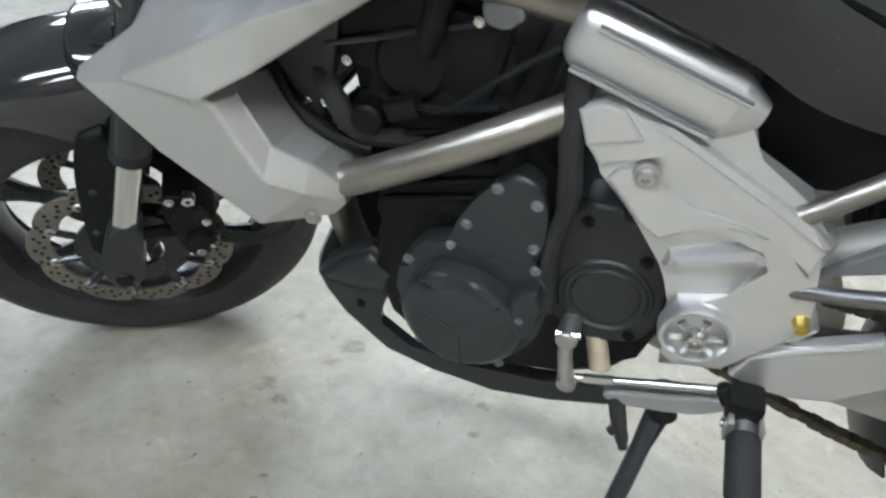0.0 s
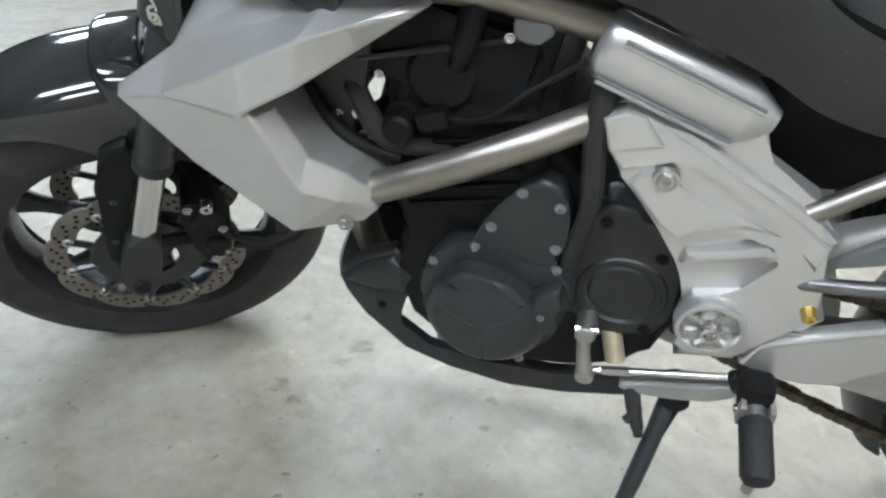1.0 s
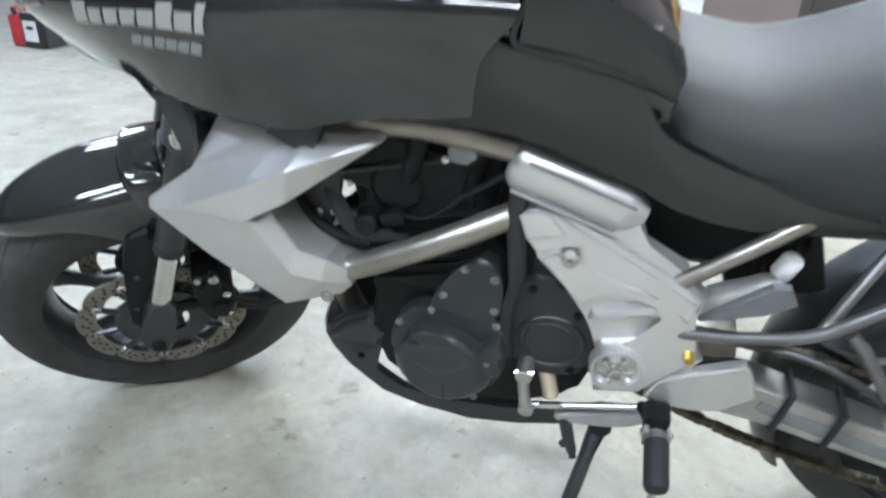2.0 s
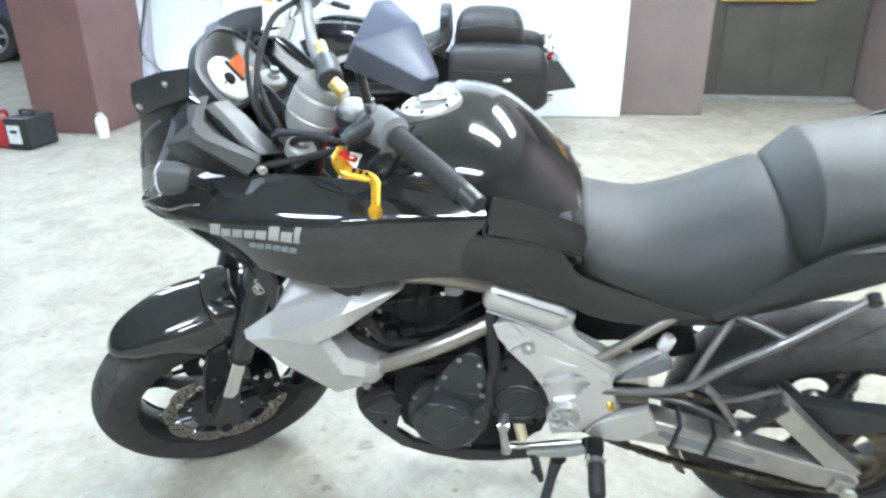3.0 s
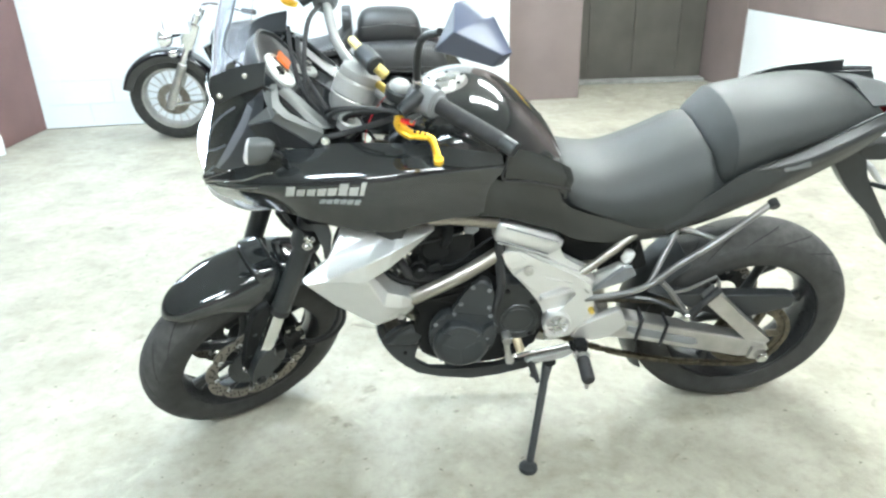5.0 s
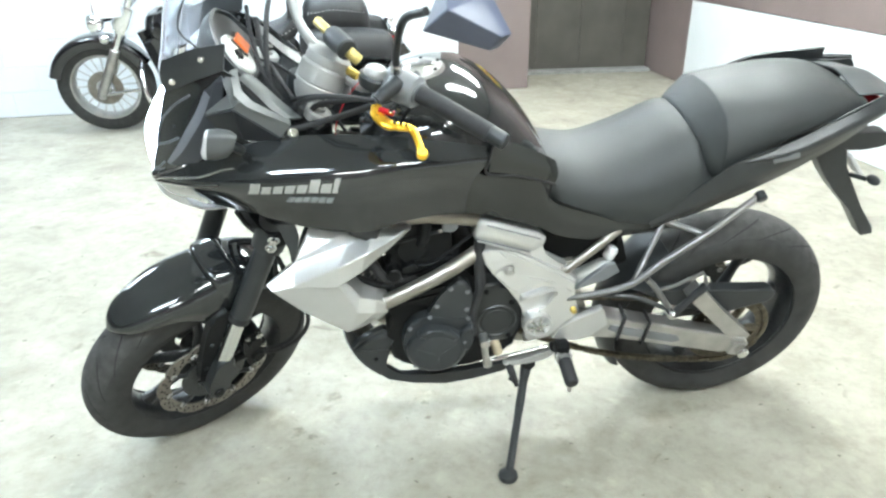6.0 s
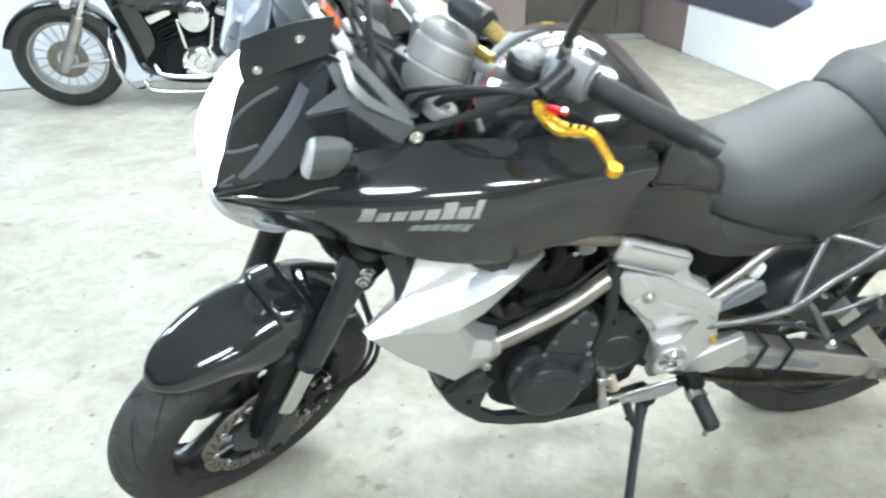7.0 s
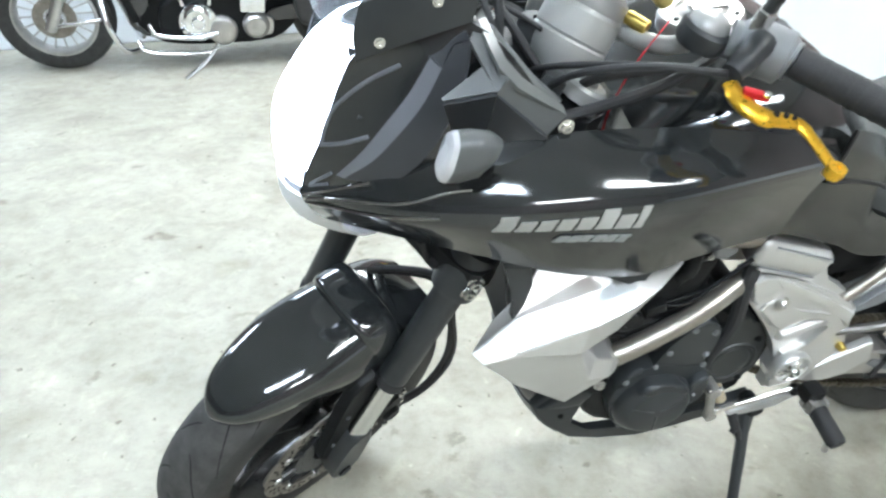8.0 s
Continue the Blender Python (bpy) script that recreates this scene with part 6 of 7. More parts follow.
    # screen side mount
    mnt = [[(0.099, 0.143, 1.078), (0.152, 0.163, 1.106), (0.214, 0.172, 1.130)], [(0.096, 0.148, 1.110), (0.160, 0.167, 1.135), (0.220, 0.172, 1.156)], [(0.104, 0.147, 1.142), (0.168, 0.163, 1.168), (0.224, 0.168, 1.178)]]
    mt = part("screen_mount", patch([[(x, y * s, z) for x, y, z in r] for r in mnt], 12, 8, 0.005), M_PANEL, bike, "black windscreen mount")
    for x, z in ((0.121, 1.110), (0.179, 1.150)):
        bolt(x, 0.168 * s if s > 0 else -0.168, z, mt, 0.75, facing=0 if s < 0 else 180)
    # indicator
    part("indicator_stem", rod((0.232, 0.215 * s, 0.990), (0.212, 0.240 * s, 1.020), 0.009, 12), M_PANEL, bike)
    o = rounded([(-0.012, -0.020), (-0.017, 0.016), (0.002, 0.027), (0.022, 0.021), (0.023, -0.007), (0.008, -0.029)], 4)
    ring = [[(x + b * 0.22, (0.250 + a * k * 1.02) * s, 1.026 + b * k * 1.15) for a, b in o] for x, k in ((0.180, 0.97), (0.196, 1.0), (0.216, 0.86), (0.228, 0.5))]
    ind = part("indicator", loft(ring), M_ARM, bike, "grey front indicator with a clear lens")
    ring = [[(x + b * 0.22, (0.250 + a * k * 1.02) * s, 1.026 + b * k * 1.15) for a, b in o] for x, k in ((0.171, 0.50), (0.172, 0.72), (0.175, 0.90), (0.1805, 0.98))]
    part("lens", loft(ring), M_CLEAR, ind, "clear ribbed indicator lens")
    for k in range(3):
        part("lens_rib", tube([(0.1735 + 0.002 * k + b * 0.22, (0.243 + 0.006 * k) * s, 1.031 + b) for b in (-0.012, 0, 0.013)], 0.0012, 6, 6), M_GREYPL, ind)
scr = []
for z, x, w in ((1.085, 0.062, 0.130), (1.14, 0.080, 0.150), (1.20, 0.096, 0.158), (1.26, 0.118, 0.158), (1.32, 0.142, 0.150), (1.38, 0.170, 0.120), (1.41, 0.188, 0.080)):
    scr.append([(x + 0.052 * abs(f) ** 2, f * w, z) for f in (-1, -0.75, -0.4, 0, 0.4, 0.75, 1)])
screen = part("windscreen", patch(scr, 26, 26, 0.003), M_SCREEN, bike, "clear curved windscreen")
screen.visible_shadow = False
part("screen_edge", tube([(0.192, -0.165, 1.158), (0.148, -0.158, 1.20), (0.170, -0.158, 1.26), (0.194, -0.150, 1.32), (0.222, -0.120, 1.38), (0.240, -0.080, 1.41)], 0.0018, 30, 6), M_PANEL, screen)
UPD, NRM = Vector((-0.60, 0, 0.80)), Vector((0.80, 0, 0.60))
FACE = rounded([(-0.115, -0.045), (-0.105, 0.045), (-0.03, 0.082), (0.05, 0.082), (0.105, 0.045), (0.115, -0.045), (0, -0.062)], 4)
dash = part("instrument_panel", loft([[Vector((0.222, 0, 1.108)) + NRM * t + UPD * b * k + Vector((0, a * k, 0)) for a, b in FACE] for t, k in ((-0.055, 0.72), (-0.02, 0.98), (0.004, 1.0), (0.006, 0.93), (0.0, 0.90))]), M_PANEL, bike, "black instrument panel with a white dial and an orange display")
part("dial", lathe([(0, 0.003), (0.038, 0.003), (0.040, 0.008), (0.044, 0.006), (0.044, -0.003)], Vector((0.223, -0.038, 1.107)), NRM, 36), M_DIAL, dash, "white dial face")
part("dial_hub", lathe([(0, 0.008), (0.010, 0.008), (0.012, 0.002)], Vector((0.223, -0.038, 1.107)), NRM, 20), M_ENGINE, dash)
part("dial_needle", box(Vector((0.223, -0.050, 1.107)) + NRM * 0.006, (0.002, 0.030, 0.003), 0.0008, (0, -37, 0)), M_ENGINE, dash)
part("display", box(Vector((0.222, 0.012, 1.110)) + NRM * 0.006, (0.007, 0.042, 0.036), 0.002, (0, -37, 0)), M_LCD, dash, "orange lit display")
part("display_bezel", box(Vector((0.222, 0.012, 1.110)) + NRM * 0.002, (0.007, 0.052, 0.046), 0.002, (0, -37, 0)), M_PANEL, dash)
part("inner_cowl", patch([[(0.10, y, 1.06 - abs(y) * 0.3), (0.20, y, 1.05 - abs(y) * 0.4), (0.30, y * 1.1, 0.95)] for y in (-0.15, -0.08, 0, 0.08, 0.15)], 10, 14, 0.004), M_PANEL, bike, "black inner cowl")
part("cockpit_cable", tube([(0.30, -0.165, 1.00), (0.38, -0.168, 1.02), (0.46, -0.16, 1.04), (0.54, -0.12, 1.05)], 0.007, 16, 8), M_SOFT, bike, "black cable along the fairing")

# ---------------- the cruiser by the back wall ----------------
# Its own axes: x to the rear from the front axle, y to its right, z up, upright.
cruiser = thing("cruiser_motorcycle", "black cruiser motorcycle with chrome trim and studded leather seat", "motorcycle", pose(-1.27, 3.56, 0.0, 8, 0, 3))
CHR = M_CHROME
M_CBLACK = material("deep_black_enamel", (0.010, 0.010, 0.012), 0.12, coat=1.0, vary=0.1, rough_vary=0.04)
M_LEATHER = material("black_leather", (0.020, 0.020, 0.021), 0.45, vary=0.15, bump=0.4, bump_scale=500)


def cruiser_wheel(name, x, R, hw, solid):
    c = (x, 0, R)
    w = part(name, lathe([(R - 0.10, -hw * 0.8), (R - 0.05, -hw), (R - 0.015, -hw * 0.8), (R, -hw * 0.3), (R, hw * 0.3), (R - 0.015, hw * 0.8), (R - 0.05, hw), (R - 0.10, hw * 0.8)], c, seg=64), M_RUBBER, cruiser, "black tyre on a bright cast wheel")
    part("rim", lathe([(R - 0.092, -hw * 0.82), (R - 0.105, -hw * 0.86), (R - 0.118, -hw * 0.55), (R - 0.118, hw * 0.55), (R - 0.105, hw * 0.86), (R - 0.092, hw * 0.82)], c, seg=64, closed=True), M_ALLOY, w, "bright alloy rim")
    part("hub", lathe([(0, -0.075), (0.03, -0.075), (0.045, -0.06), (0.05, 0), (0.045, 0.06), (0, 0.07)], c, seg=28), CHR, w)
    part("brake_disc", lathe([(0.06, -0.062), (0.118, -0.062), (0.118, -0.056), (0.06, -0.056)], c, seg=48, closed=True), M_DISC, w)
    for k in range(solid):
        a = 2 * math.pi * k / solid + 0.35
        d, q = Vector((math.cos(a), 0, math.sin(a))), Vector((-math.sin(a), 0, math.cos(a)))
        rings = [[Vector(c) + d * s + q * wd * math.cos(t) + Vector((0, (0.018 if solid < 12 else 0.006) * math.sin(t), 0)) for t in [2 * math.pi * j / 8 for j in range(8)]] for s, wd in (((0.03, 0.030), (0.10, 0.020), (R - 0.14, 0.030), (R - 0.105, 0.055)) if solid < 12 else ((0.03, 0.007), (0.10, 0.005), (R - 0.14, 0.005), (R - 0.105, 0.009)))]
        part("spoke", loft(rings), M_ALLOY, w)
    return w


cruiser_wheel("front_wheel", 0.0, 0.325, 0.062, 20)
cruiser_wheel("rear_wheel", 1.67, 0.325, 0.085, 7)


def arc_fender(name, x, R, w, a0, a1, label):
    rows = []
    for k in range(9):
        t = radians(a0 + (a1 - a0) * k / 8)
        o = Vector((math.cos(t), 0, math.sin(t)))
        rows.append([Vector((x, y * w, 0.325)) + o * (R - d) for y, d in ((-1, 0.085), (-1, 0.03), (-0.7, 0.004), (0, 0), (0.7, 0.004), (1, 0.03), (1, 0.085))])
    return part(name, patch(rows, 18, 28, 0.004), M_CBLACK, cruiser, label)


arc_fender("front_fender", 0.0, 0.365, 0.082, 165, 28, "gloss black front fender")
arc_fender("rear_fender", 1.67, 0.385, 0.11, 130, -8, "gloss black rear fender")
for s in (-1, 1):
    leg = part("fork_leg", rod((-0.02, 0.105 * s, 0.30), (0.30, 0.105 * s, 0.95), 0.024, 18), CHR, cruiser, "chrome fork leg")
    part("fork_slider", rod((-0.03, 0.105 * s, 0.27), (0.13, 0.105 * s, 0.60), 0.031, 18), M_ALLOY, leg)
    lamp = part("spot_lamp", lathe([(0, -0.075), (0.03, -0.07), (0.055, -0.045), (0.062, -0.01), (0.062, 0.01), (0.055, 0.014), (0, 0.018)], (0.04, 0.17 * s, 0.80), (-1, 0, 0), 24), CHR, cruiser, "chrome spot lamp")
    part("lamp_lens", lathe([(0, 0.021), (0.045, 0.019), (0.054, 0.015)], (0.04, 0.17 * s, 0.80), (-1, 0, 0), 24), M_CLEAR, lamp)
    part("indicator", ball((0.10, 0.19 * s, 0.70), (0.035, 0.03, 0.03), 16), CHR, cruiser, "chrome indicator with an amber lens")
    part("handlebar_grip", rod((0.62, 0.33 * s, 1.02), (0.74, 0.38 * s, 1.0), 0.018, 14), M_SOFT, cruiser)
    part("mirror", ball((0.52, 0.36 * s, 1.22), (0.02, 0.07, 0.045), 16), CHR, cruiser, "oval chrome mirror")
    part("mirror_stem", tube([(0.56, 0.30 * s, 1.03), (0.53, 0.33 * s, 1.12), (0.52, 0.35 * s, 1.19)], 0.006, 8, 8), CHR, cruiser)
    part("crash_bar", tube([(0.28, 0.05 * s, 0.52), (0.29, 0.20 * s, 0.44), (0.32, 0.26 * s, 0.30), (0.37, 0.22 * s, 0.17), (0.44, 0.10 * s, 0.13)], 0.016, 26, 12), CHR, cruiser, "chrome crash bar")
    bag = []
    for x, k, dz in ((1.365, 0.72, 0.02), (1.385, 0.90, 0.01), (1.44, 1.0, 0.0), (1.70, 1.02, 0.0), (1.93, 0.98, -0.01), (2.00, 0.84, -0.02), (2.03, 0.60, -0.03)):
        bag.append([(x, (0.225 + a * k) * s, 0.505 + dz + b * k) for a, b in rounded([(-0.085, -0.215), (-0.085, 0.17), (-0.05, 0.225), (0.05, 0.205), (0.090, 0.10), (0.095, -0.05), (0.080, -0.215)], 4)])
    sb = part("saddlebag", loft(bag, 20), M_LEATHER, cruiser, "black leather saddlebag with a chrome badge")
    part("bag_seam", tube([(1.375, 0.312 * s, 0.585), (1.50, 0.3255 * s, 0.575), (1.70, 0.3275 * s, 0.570), (1.90, 0.322 * s, 0.565), (2.00, 0.298 * s, 0.55)], 0.006, 20, 8), M_SOFT, sb)
    part("bag_badge", ball((1.76, 0.322 * s, 0.515), (0.030, 0.006, 0.014), 14), CHR, sb)
hl = part("headlamp", lathe([(0, -0.13), (0.05, -0.12), (0.085, -0.06), (0.092, 0.0), (0.095, 0.012), (0.088, 0.02), (0, 0.03)], (0.06, 0, 0.85), (-1, 0, -0.05), 32), CHR, cruiser, "chrome round headlamp")
part("lamp_lens", lathe([(0, 0.034), (0.06, 0.03), (0.086, 0.021)], (0.06, 0, 0.85), (-1, 0, -0.05), 32), M_CLEAR, hl)
part("fork_clamp", box((0.22, 0, 0.80), (0.09, 0.27, 0.20), 0.02, (0, 26, 0)), CHR, cruiser)
part("handlebar", tube([(0.66, -0.35, 1.01), (0.52, -0.29, 1.04), (0.36, -0.16, 1.02), (0.33, -0.05, 0.97), (0.33, 0.05, 0.97), (0.36, 0.16, 1.02), (0.52, 0.29, 1.04), (0.66, 0.35, 1.01)], 0.013, 36, 12), CHR, cruiser, "chrome handlebar")
part("hang_tag", box((0.16, -0.20, 0.90), (0.16, 0.004, 0.13), 0.002, (0, 0, 12)), M_PAPERWHITE, cruiser, "blank white card hanging at the fork")
tk = []
for x, zt, w, zl in ((0.34, 0.78, 0.05, 0.66), (0.38, 0.83, 0.10, 0.64), (0.50, 0.87, 0.155, 0.62), (0.70, 0.86, 0.16, 0.61), (0.88, 0.80, 0.12, 0.62), (1.0, 0.74, 0.06, 0.64)):
    tk.append([(x, fy * w, zl + (zt - zl) * fz) for fy, fz in ((-0.7, 0), (-1, 0.3), (-0.97, 0.6), (-0.7, 0.88), (0, 1), (0.7, 0.88), (0.97, 0.6), (1, 0.3), (0.7, 0))])
part("fuel_tank", loft(tk, 24), M_CBLACK, cruiser, "gloss black teardrop fuel tank")
part("tank_console", patch([[(0.42, y, 0.862), (0.60, y, 0.885), (0.80, y, 0.850), (0.95, y, 0.775)] for y in (-0.04, 0, 0.04)], 14, 6, 0.008), CHR, cruiser)
part("frame_rail", tube([(0.30, 0, 0.70), (0.40, 0, 0.40), (0.50, 0, 0.20), (1.1, 0, 0.19), (1.3, 0, 0.40), (1.67, 0, 0.34)], 0.035, 30, 12), M_CBLACK, cruiser, "black frame rail")
part("frame_cover", prism(rounded([(0.34, 0.66), (0.44, 0.70), (0.56, 0.42), (0.46, 0.30), (0.40, 0.40)], 3), -0.10, 0.10, 0.01), M_CBLACK, cruiser)
part("engine_cradle", prism(rounded([(0.40, 0.66), (0.43, 0.30), (0.52, 0.17), (0.70, 0.13), (1.25, 0.13), (1.42, 0.28), (1.36, 0.60), (0.90, 0.66)], 3), -0.07, 0.12, 0.01), M_ENGINE, cruiser, "black engine cradle and crankcase")
part("radiator", box((0.395, 0, 0.47), (0.05, 0.22, 0.36), 0.012, (0, -16, 0)), M_ENGINE, cruiser, "black radiator between the frame tubes")
crank = part("engine", prism(rounded([(0.56, 0.22), (0.58, 0.40), (0.70, 0.46), (0.95, 0.46), (1.15, 0.38), (1.2, 0.22), (0.9, 0.16)], 3), -0.15, 0.15, 0.02), M_ENGINE, cruiser, "black and chrome v-twin engine")
for x, tilt in ((0.66, -24), (0.92, 24)):
    for k in range(6):
        c = Vector((x, 0, 0.42)) + Vector((math.sin(radians(tilt)), 0, math.cos(radians(tilt)))) * 0.026 * k
        part("cylinder_fin", box(c, (0.15, 0.24, 0.012), 0.004, (0, tilt, 0)), M_ENGINE, crank)
    part("rocker_cover", box(Vector((x, 0, 0.42)) + Vector((math.sin(radians(tilt)), 0, math.cos(radians(tilt)))) * 0.19, (0.16, 0.25, 0.06), 0.02, (0, tilt, 0)), CHR, crank)
part("round_cover", lathe([(0, -0.205), (0.05, -0.205), (0.075, -0.195), (0.088, -0.17), (0.09, -0.14)], (0.93, 0, 0.245), seg=40), M_ALLOY, crank, "polished round engine cover")
part("round_cover", lathe([(0, -0.20), (0.055, -0.20), (0.066, -0.19), (0.08, -0.17), (0.082, -0.14)], (1.13, 0, 0.268), seg=40), M_ALLOY, crank, "polished round engine cover")
part("cover_tail", prism(rounded([(1.10, 0.34), (1.24, 0.31), (1.23, 0.20), (1.08, 0.20)], 3), -0.165, -0.12, 0.01), M_ALLOY, crank)
big = part("primary_cover", lathe([(0, -0.200), (0.030, -0.200), (0.040, -0.192), (0.075, -0.196), (0.085, -0.188), (0.108, -0.182), (0.118, -0.165), (0.120, -0.14)], (0.795, 0, 0.305), seg=44), CHR, crank, "dented chrome primary cover")
for k in range(8):
    a = 2 * math.pi * k / 8
    part("cover_bolt", ball((0.795 + 0.098 * math.cos(a), -0.187, 0.305 + 0.098 * math.sin(a)), (0.009, 0.006, 0.009), 10), CHR, big)
part("push_rod", rod((0.72, -0.16, 0.40), (0.69, -0.15, 0.58), 0.012, 12), CHR, crank)
part("push_rod", rod((0.87, -0.16, 0.40), (0.91, -0.15, 0.58), 0.012, 12), CHR, crank)
part("gearbox_cover", box((1.12, -0.165, 0.405), (0.15, 0.05, 0.11), 0.018, (0, 4, 0)), CHR, crank, "chrome gearbox cover")
part("oil_tank", box((1.14, 0, 0.50), (0.22, 0.24, 0.20), 0.03), M_CBLACK, cruiser, "black oil tank")
part("air_cleaner", lathe([(0, -0.235), (0.05, -0.235), (0.085, -0.22), (0.095, -0.19), (0.095, -0.15)], (0.80, 0, 0.60), seg=36), CHR, crank, "chrome air cleaner cover")
for z, x0 in ((0.155, 0.44), (0.25, 0.52)):
    part("floorboard_rail", tube([(x0, -0.19, z + 0.06), (x0 + 0.03, -0.22, z + 0.01), (x0 + 0.12, -0.225, z - 0.01), (0.80, -0.225, z - 0.02), (0.90, -0.21, z)], 0.014, 26, 12), CHR, cruiser, "chrome footboard rail")
part("exhaust_pipe", tube([(0.70, 0.14, 0.45), (0.66, 0.19, 0.30), (0.80, 0.20, 0.20), (1.3, 0.21, 0.19), (2.1, 0.23, 0.22)], [0.022, 0.022, 0.024, 0.036, 0.040, 0.038], 36, 14), CHR, cruiser, "chrome exhaust pipe")
part("front_chrome_bar", rod((0.02, -0.12, 0.30), (0.26, -0.16, 0.34), 0.012, 12), CHR, cruiser, "chrome brace beside the front wheel")
part("side_stand", tube([(0.90, -0.17, 0.17), (0.80, -0.30, 0.10), (0.685, -0.425, 0.062)], [0.014, 0.012, 0.012], 12, 10), CHR, cruiser, "chrome side stand")
st = []
for x, zt, w, zl in ((0.95, 0.70, 0.10, 0.64), (1.05, 0.70, 0.16, 0.62), (1.16, 0.72, 0.18, 0.62), (1.26, 0.76, 0.18, 0.64), (1.33, 0.86, 0.165, 0.66), (1.36, 0.90, 0.15, 0.70)):
    st.append([(x, fy * w, zl + (zt - zl) * fz) for fy, fz in SEAT_SHAPE])
seat2 = part("rider_seat", loft(st, 24), M_LEATHER, cruiser, "black leather rider seat with studs")
bk = [[(x, a * 0.14, 0.845 + b * 0.088) for a, b in rounded([(-1, -1), (-1, 0.5), (-0.6, 1), (0.6, 1), (1, 0.5), (1, -1)], 4)] for x in (1.295, 1.31, 1.345, 1.355)]
part("backrest", loft(bk), M_LEATHER, cruiser, "padded black rider backrest")
st = []
for x, zt, w, zl in ((1.40, 0.83, 0.11, 0.70), (1.44, 0.895, 0.145, 0.70), (1.52, 0.925, 0.152, 0.70), (1.70, 0.922, 0.152, 0.70), (1.80, 0.90, 0.145, 0.69), (1.845, 0.84, 0.12, 0.68), (1.865, 0.77, 0.09, 0.68)):
    st.append([(x, fy * w, zl + (zt - zl) * fz) for fy, fz in SEAT_SHAPE])
ps2 = part("pillion_seat", loft(st, 24), M_LEATHER, cruiser, "padded black leather pillion seat with chrome studs")
for k in range(16):
    part("stud", ball((1.44 + 0.025 * k, -0.150, 0.828 - 0.010 * math.cos(k * 0.42)), (0.007, 0.006, 0.007), 8), CHR, ps2)
for k in range(9):
    t = k / 8
    part("stud", ball((1.14 + 0.22 * t, -0.178, 0.665 + 0.085 * t * t), (0.007, 0.006, 0.007), 8), CHR, seat2)
part("tail_lamp", lathe([(0, 0.05), (0.025, 0.045), (0.04, 0.02), (0.045, 0)], (2.03, 0, 0.62), (1, 0, 0.3), 20), M_RED, cruiser, "chrome-rimmed red tail lamp")
part("light_bar", rod((2.02, -0.17, 0.685), (2.02, 0.17, 0.685), 0.012, 12), CHR, cruiser, "chrome rear light bar")
for s in (-1, 1):
    part("rear_indicator", ball((2.03, 0.17 * s, 0.69), (0.040, 0.034, 0.034), 14), CHR, cruiser)
part("plate_frame", prism([(1.99, 0.600), (2.11, 0.578), (2.235, 0.410), (2.238, 0.392), (2.05, 0.365), (1.98, 0.42)], -0.10, 0.10, 0.006), M_CBLACK, cruiser, "black number plate carrier")
part("belt_guard", prism(rounded([(1.2, 0.36), (1.66, 0.42), (1.72, 0.33), (1.2, 0.27)], 3), -0.14, -0.11, 0.008), M_CBLACK, cruiser)

# ---------------- loose things by the pillar ----------------
can = thing("white_can", "white plastic can standing beside the brown pillar", "can", pose(-2.50, 3.215, 0.0))
part("body", lathe([(0, 0), (0.040, 0), (0.044, 0.006), (0.044, 0.125), (0.036, 0.150), (0.022, 0.162), (0.020, 0.172)], axis=(0, 0, 1), seg=28), M_PAPERWHITE, can)
part("cap", lathe([(0.024, 0.160), (0.025, 0.164), (0.025, 0.182), (0, 0.184)], axis=(0, 0, 1), seg=20), M_CLEAR, can)
case = thing("tool_case", "black plastic tool case with a white label, on the floor", "tool case", pose(-2.86, 2.93, 0.0, 0, 0, -6))
part("shell", box((0, 0, 0.115), (0.20, 0.26, 0.22), 0.015), M_PANEL, case)
part("label", box((-0.02, -0.132, 0.11), (0.11, 0.003, 0.13), 0.001), M_PAPERWHITE, case, "white label with dark blots")
part("handle", tube([(-0.05, 0, 0.222), (-0.05, 0, 0.255), (0.05, 0, 0.255), (0.05, 0, 0.222)], 0.010, 16, 8), M_PANEL, case)
part("label_bar", box((-0.02, -0.1345, 0.13), (0.06, 0.002, 0.02), 0.0005), M_SOFT, case)
M_REDPL = material("red_plastic", (0.42, 0.03, 0.04), 0.45, vary=0.1)
jug = thing("red_canister", "red plastic canister standing beside the tool case", "canister", pose(-3.03, 2.90, 0.0, 0, 0, 8))
part("body", box((0, 0, 0.105), (0.10, 0.16, 0.20), 0.022), M_REDPL, jug)
part("handle", tube([(0, -0.06, 0.20), (0, -0.05, 0.245), (0, 0.03, 0.245), (0, 0.05, 0.20)], 0.012, 14, 8), M_REDPL, jug)
part("spout", rod((0, -0.055, 0.19), (0, -0.08, 0.25), 0.014, 12), M_PANEL, jug)

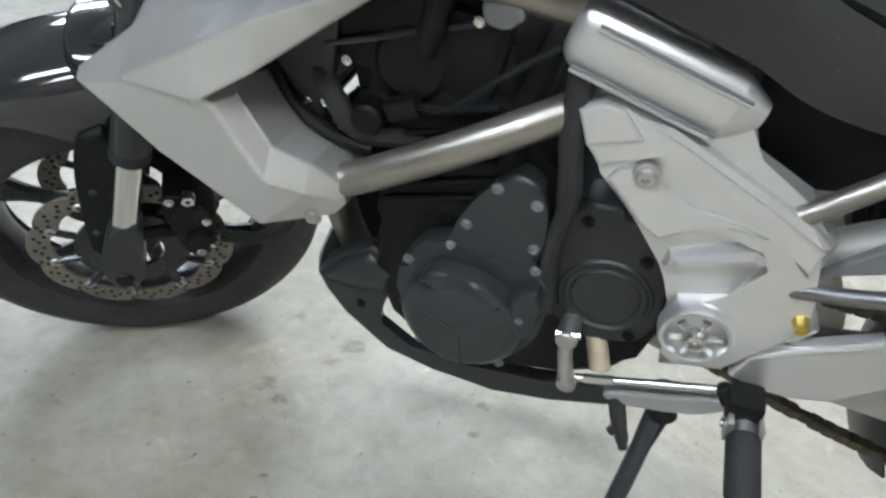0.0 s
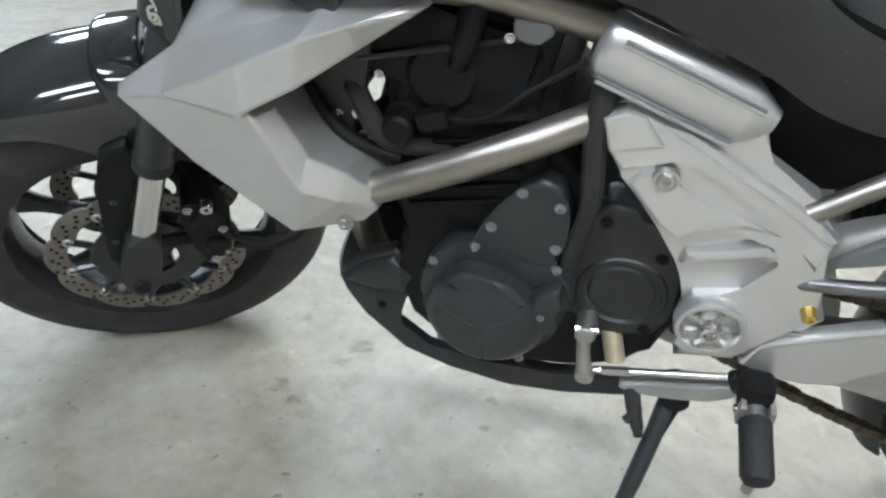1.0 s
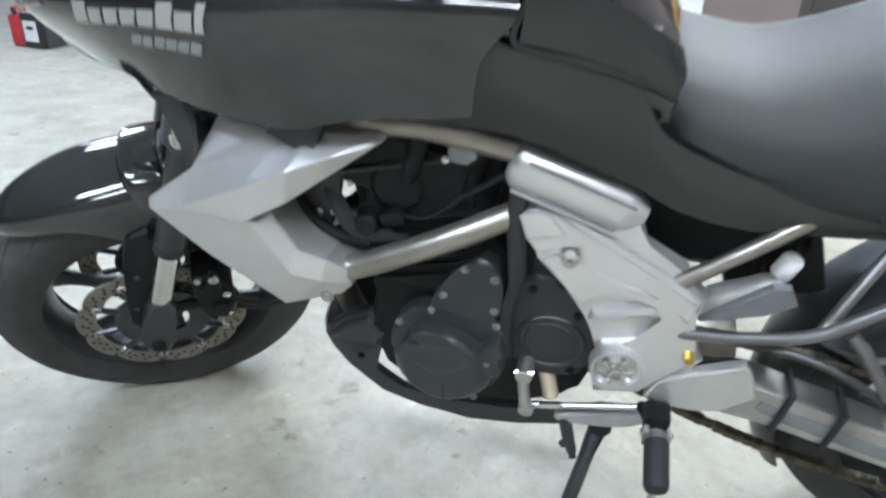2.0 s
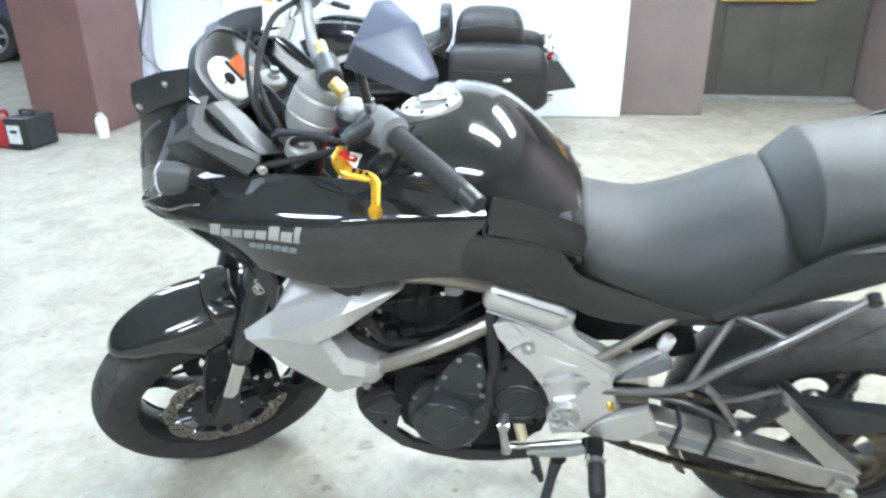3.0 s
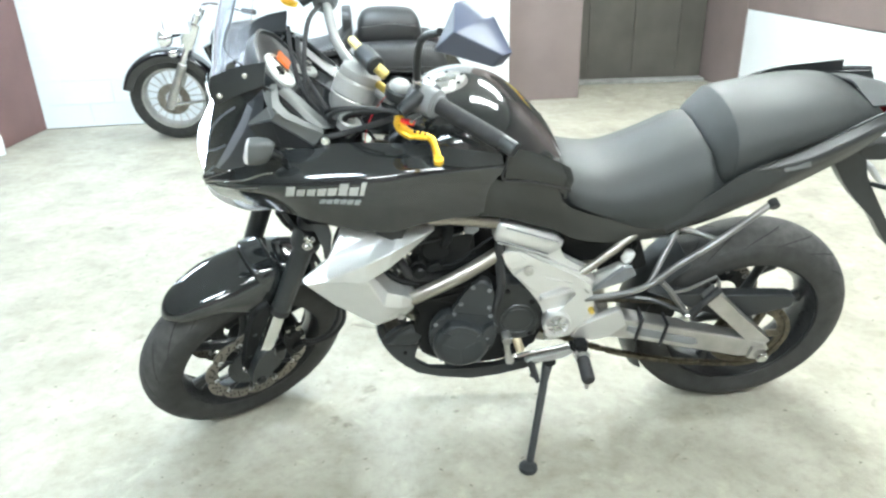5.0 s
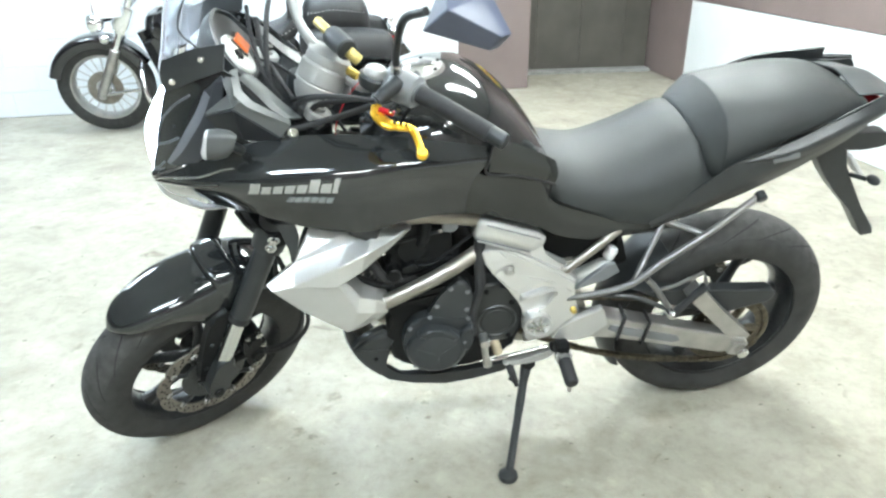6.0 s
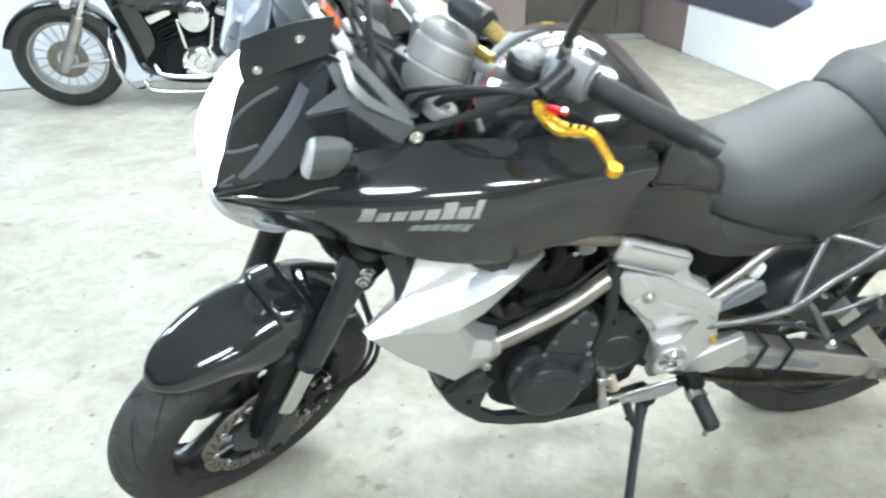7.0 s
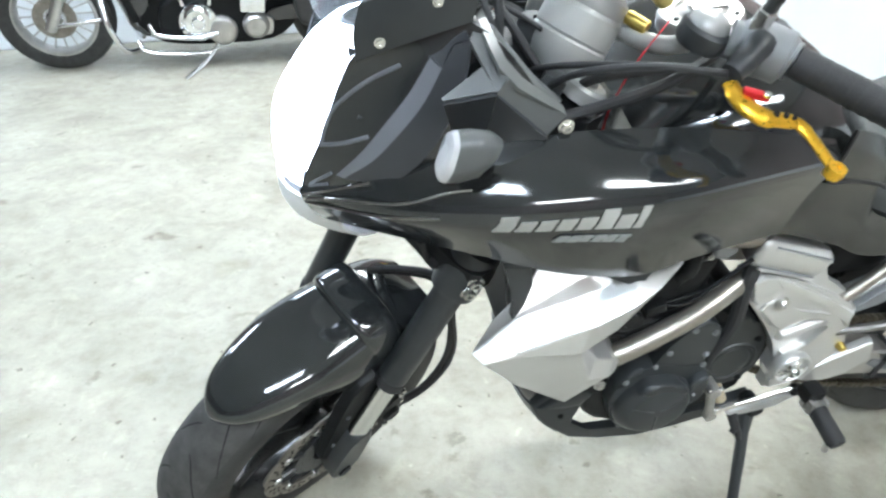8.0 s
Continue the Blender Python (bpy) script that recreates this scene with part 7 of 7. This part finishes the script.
# ---------------- a parked car in the next bay ----------------
M_CARBLUE = material("dark_blue_car_paint", (0.05, 0.055, 0.09), 0.2, coat=1.0, vary=0.05, rough_vary=0.03)
M_CARGLASS = material("dark_car_glass", (0.02, 0.022, 0.025), 0.08)
car = thing("parked_car", "dark blue parked car with bright alloy wheels in the next bay", "car", pose(-7.6, 6.9, 0, 0, 0, 20))
body = []
for x, zt, w, zl in ((-2.05, 0.62, 0.62, 0.35), (-1.98, 0.70, 0.78, 0.25), (-1.5, 0.86, 0.86, 0.22), (-0.7, 0.96, 0.88, 0.22), (0.6, 0.98, 0.88, 0.22), (1.5, 0.98, 0.86, 0.24), (1.95, 0.86, 0.76, 0.28), (2.02, 0.70, 0.66, 0.36)):
    body.append([(x, fy * w, zl + (zt - zl) * fz) for fy, fz in ((-0.9, 0), (-1, 0.25), (-1, 0.6), (-0.96, 0.9), (-0.6, 1.0), (0, 1.02), (0.6, 1.0), (0.96, 0.9), (1, 0.6), (1, 0.25), (0.9, 0))])
part("body", loft(body, 30), M_CARBLUE, car)
cab = []
for x, zt, w in ((-0.75, 0.97, 0.70), (-0.25, 1.36, 0.62), (0.3, 1.43, 0.60), (0.9, 1.40, 0.60), (1.45, 1.00, 0.66)):
    cab.append([(x, fy * w, 0.94 + (zt - 0.94) * fz) for fy, fz in ((-1.1, 0), (-1.0, 0.6), (-0.85, 0.92), (0, 1), (0.85, 0.92), (1.0, 0.6), (1.1, 0))])
part("cabin", loft(cab, 20), M_CARGLASS, car, "dark glass cabin")
for x in (-1.28, 1.28):
    for s in (-1, 1):
        w = part("wheel", lathe([(0.20, -0.09), (0.29, -0.10), (0.315, -0.07), (0.315, 0.07), (0.29, 0.10), (0.20, 0.09)], (x, 0.80 * s, 0.315), seg=40), M_RUBBER, car)
        part("alloy_rim", lathe([(0.0, -0.07), (0.05, -0.075), (0.06, -0.05), (0.07, -0.04), (0.07, 0.04), (0, 0.06)], (x, 0.80 * s, 0.315), seg=30), M_ALLOY, w)
        part("rim_ring", lathe([(0.185, -0.09), (0.215, -0.094), (0.205, 0), (0.215, 0.094), (0.185, 0.09)], (x, 0.80 * s, 0.315), seg=40, closed=True), M_ALLOY, w)
        for k in range(7):
            a = 2 * math.pi * k / 7
            part("rim_spoke", rod((x + 0.05 * math.cos(a), 0.80 * s - 0.06, 0.315 + 0.05 * math.sin(a)), (x + 0.20 * math.cos(a), 0.80 * s - 0.075, 0.315 + 0.20 * math.sin(a)), 0.02, 8), M_ALLOY, w)
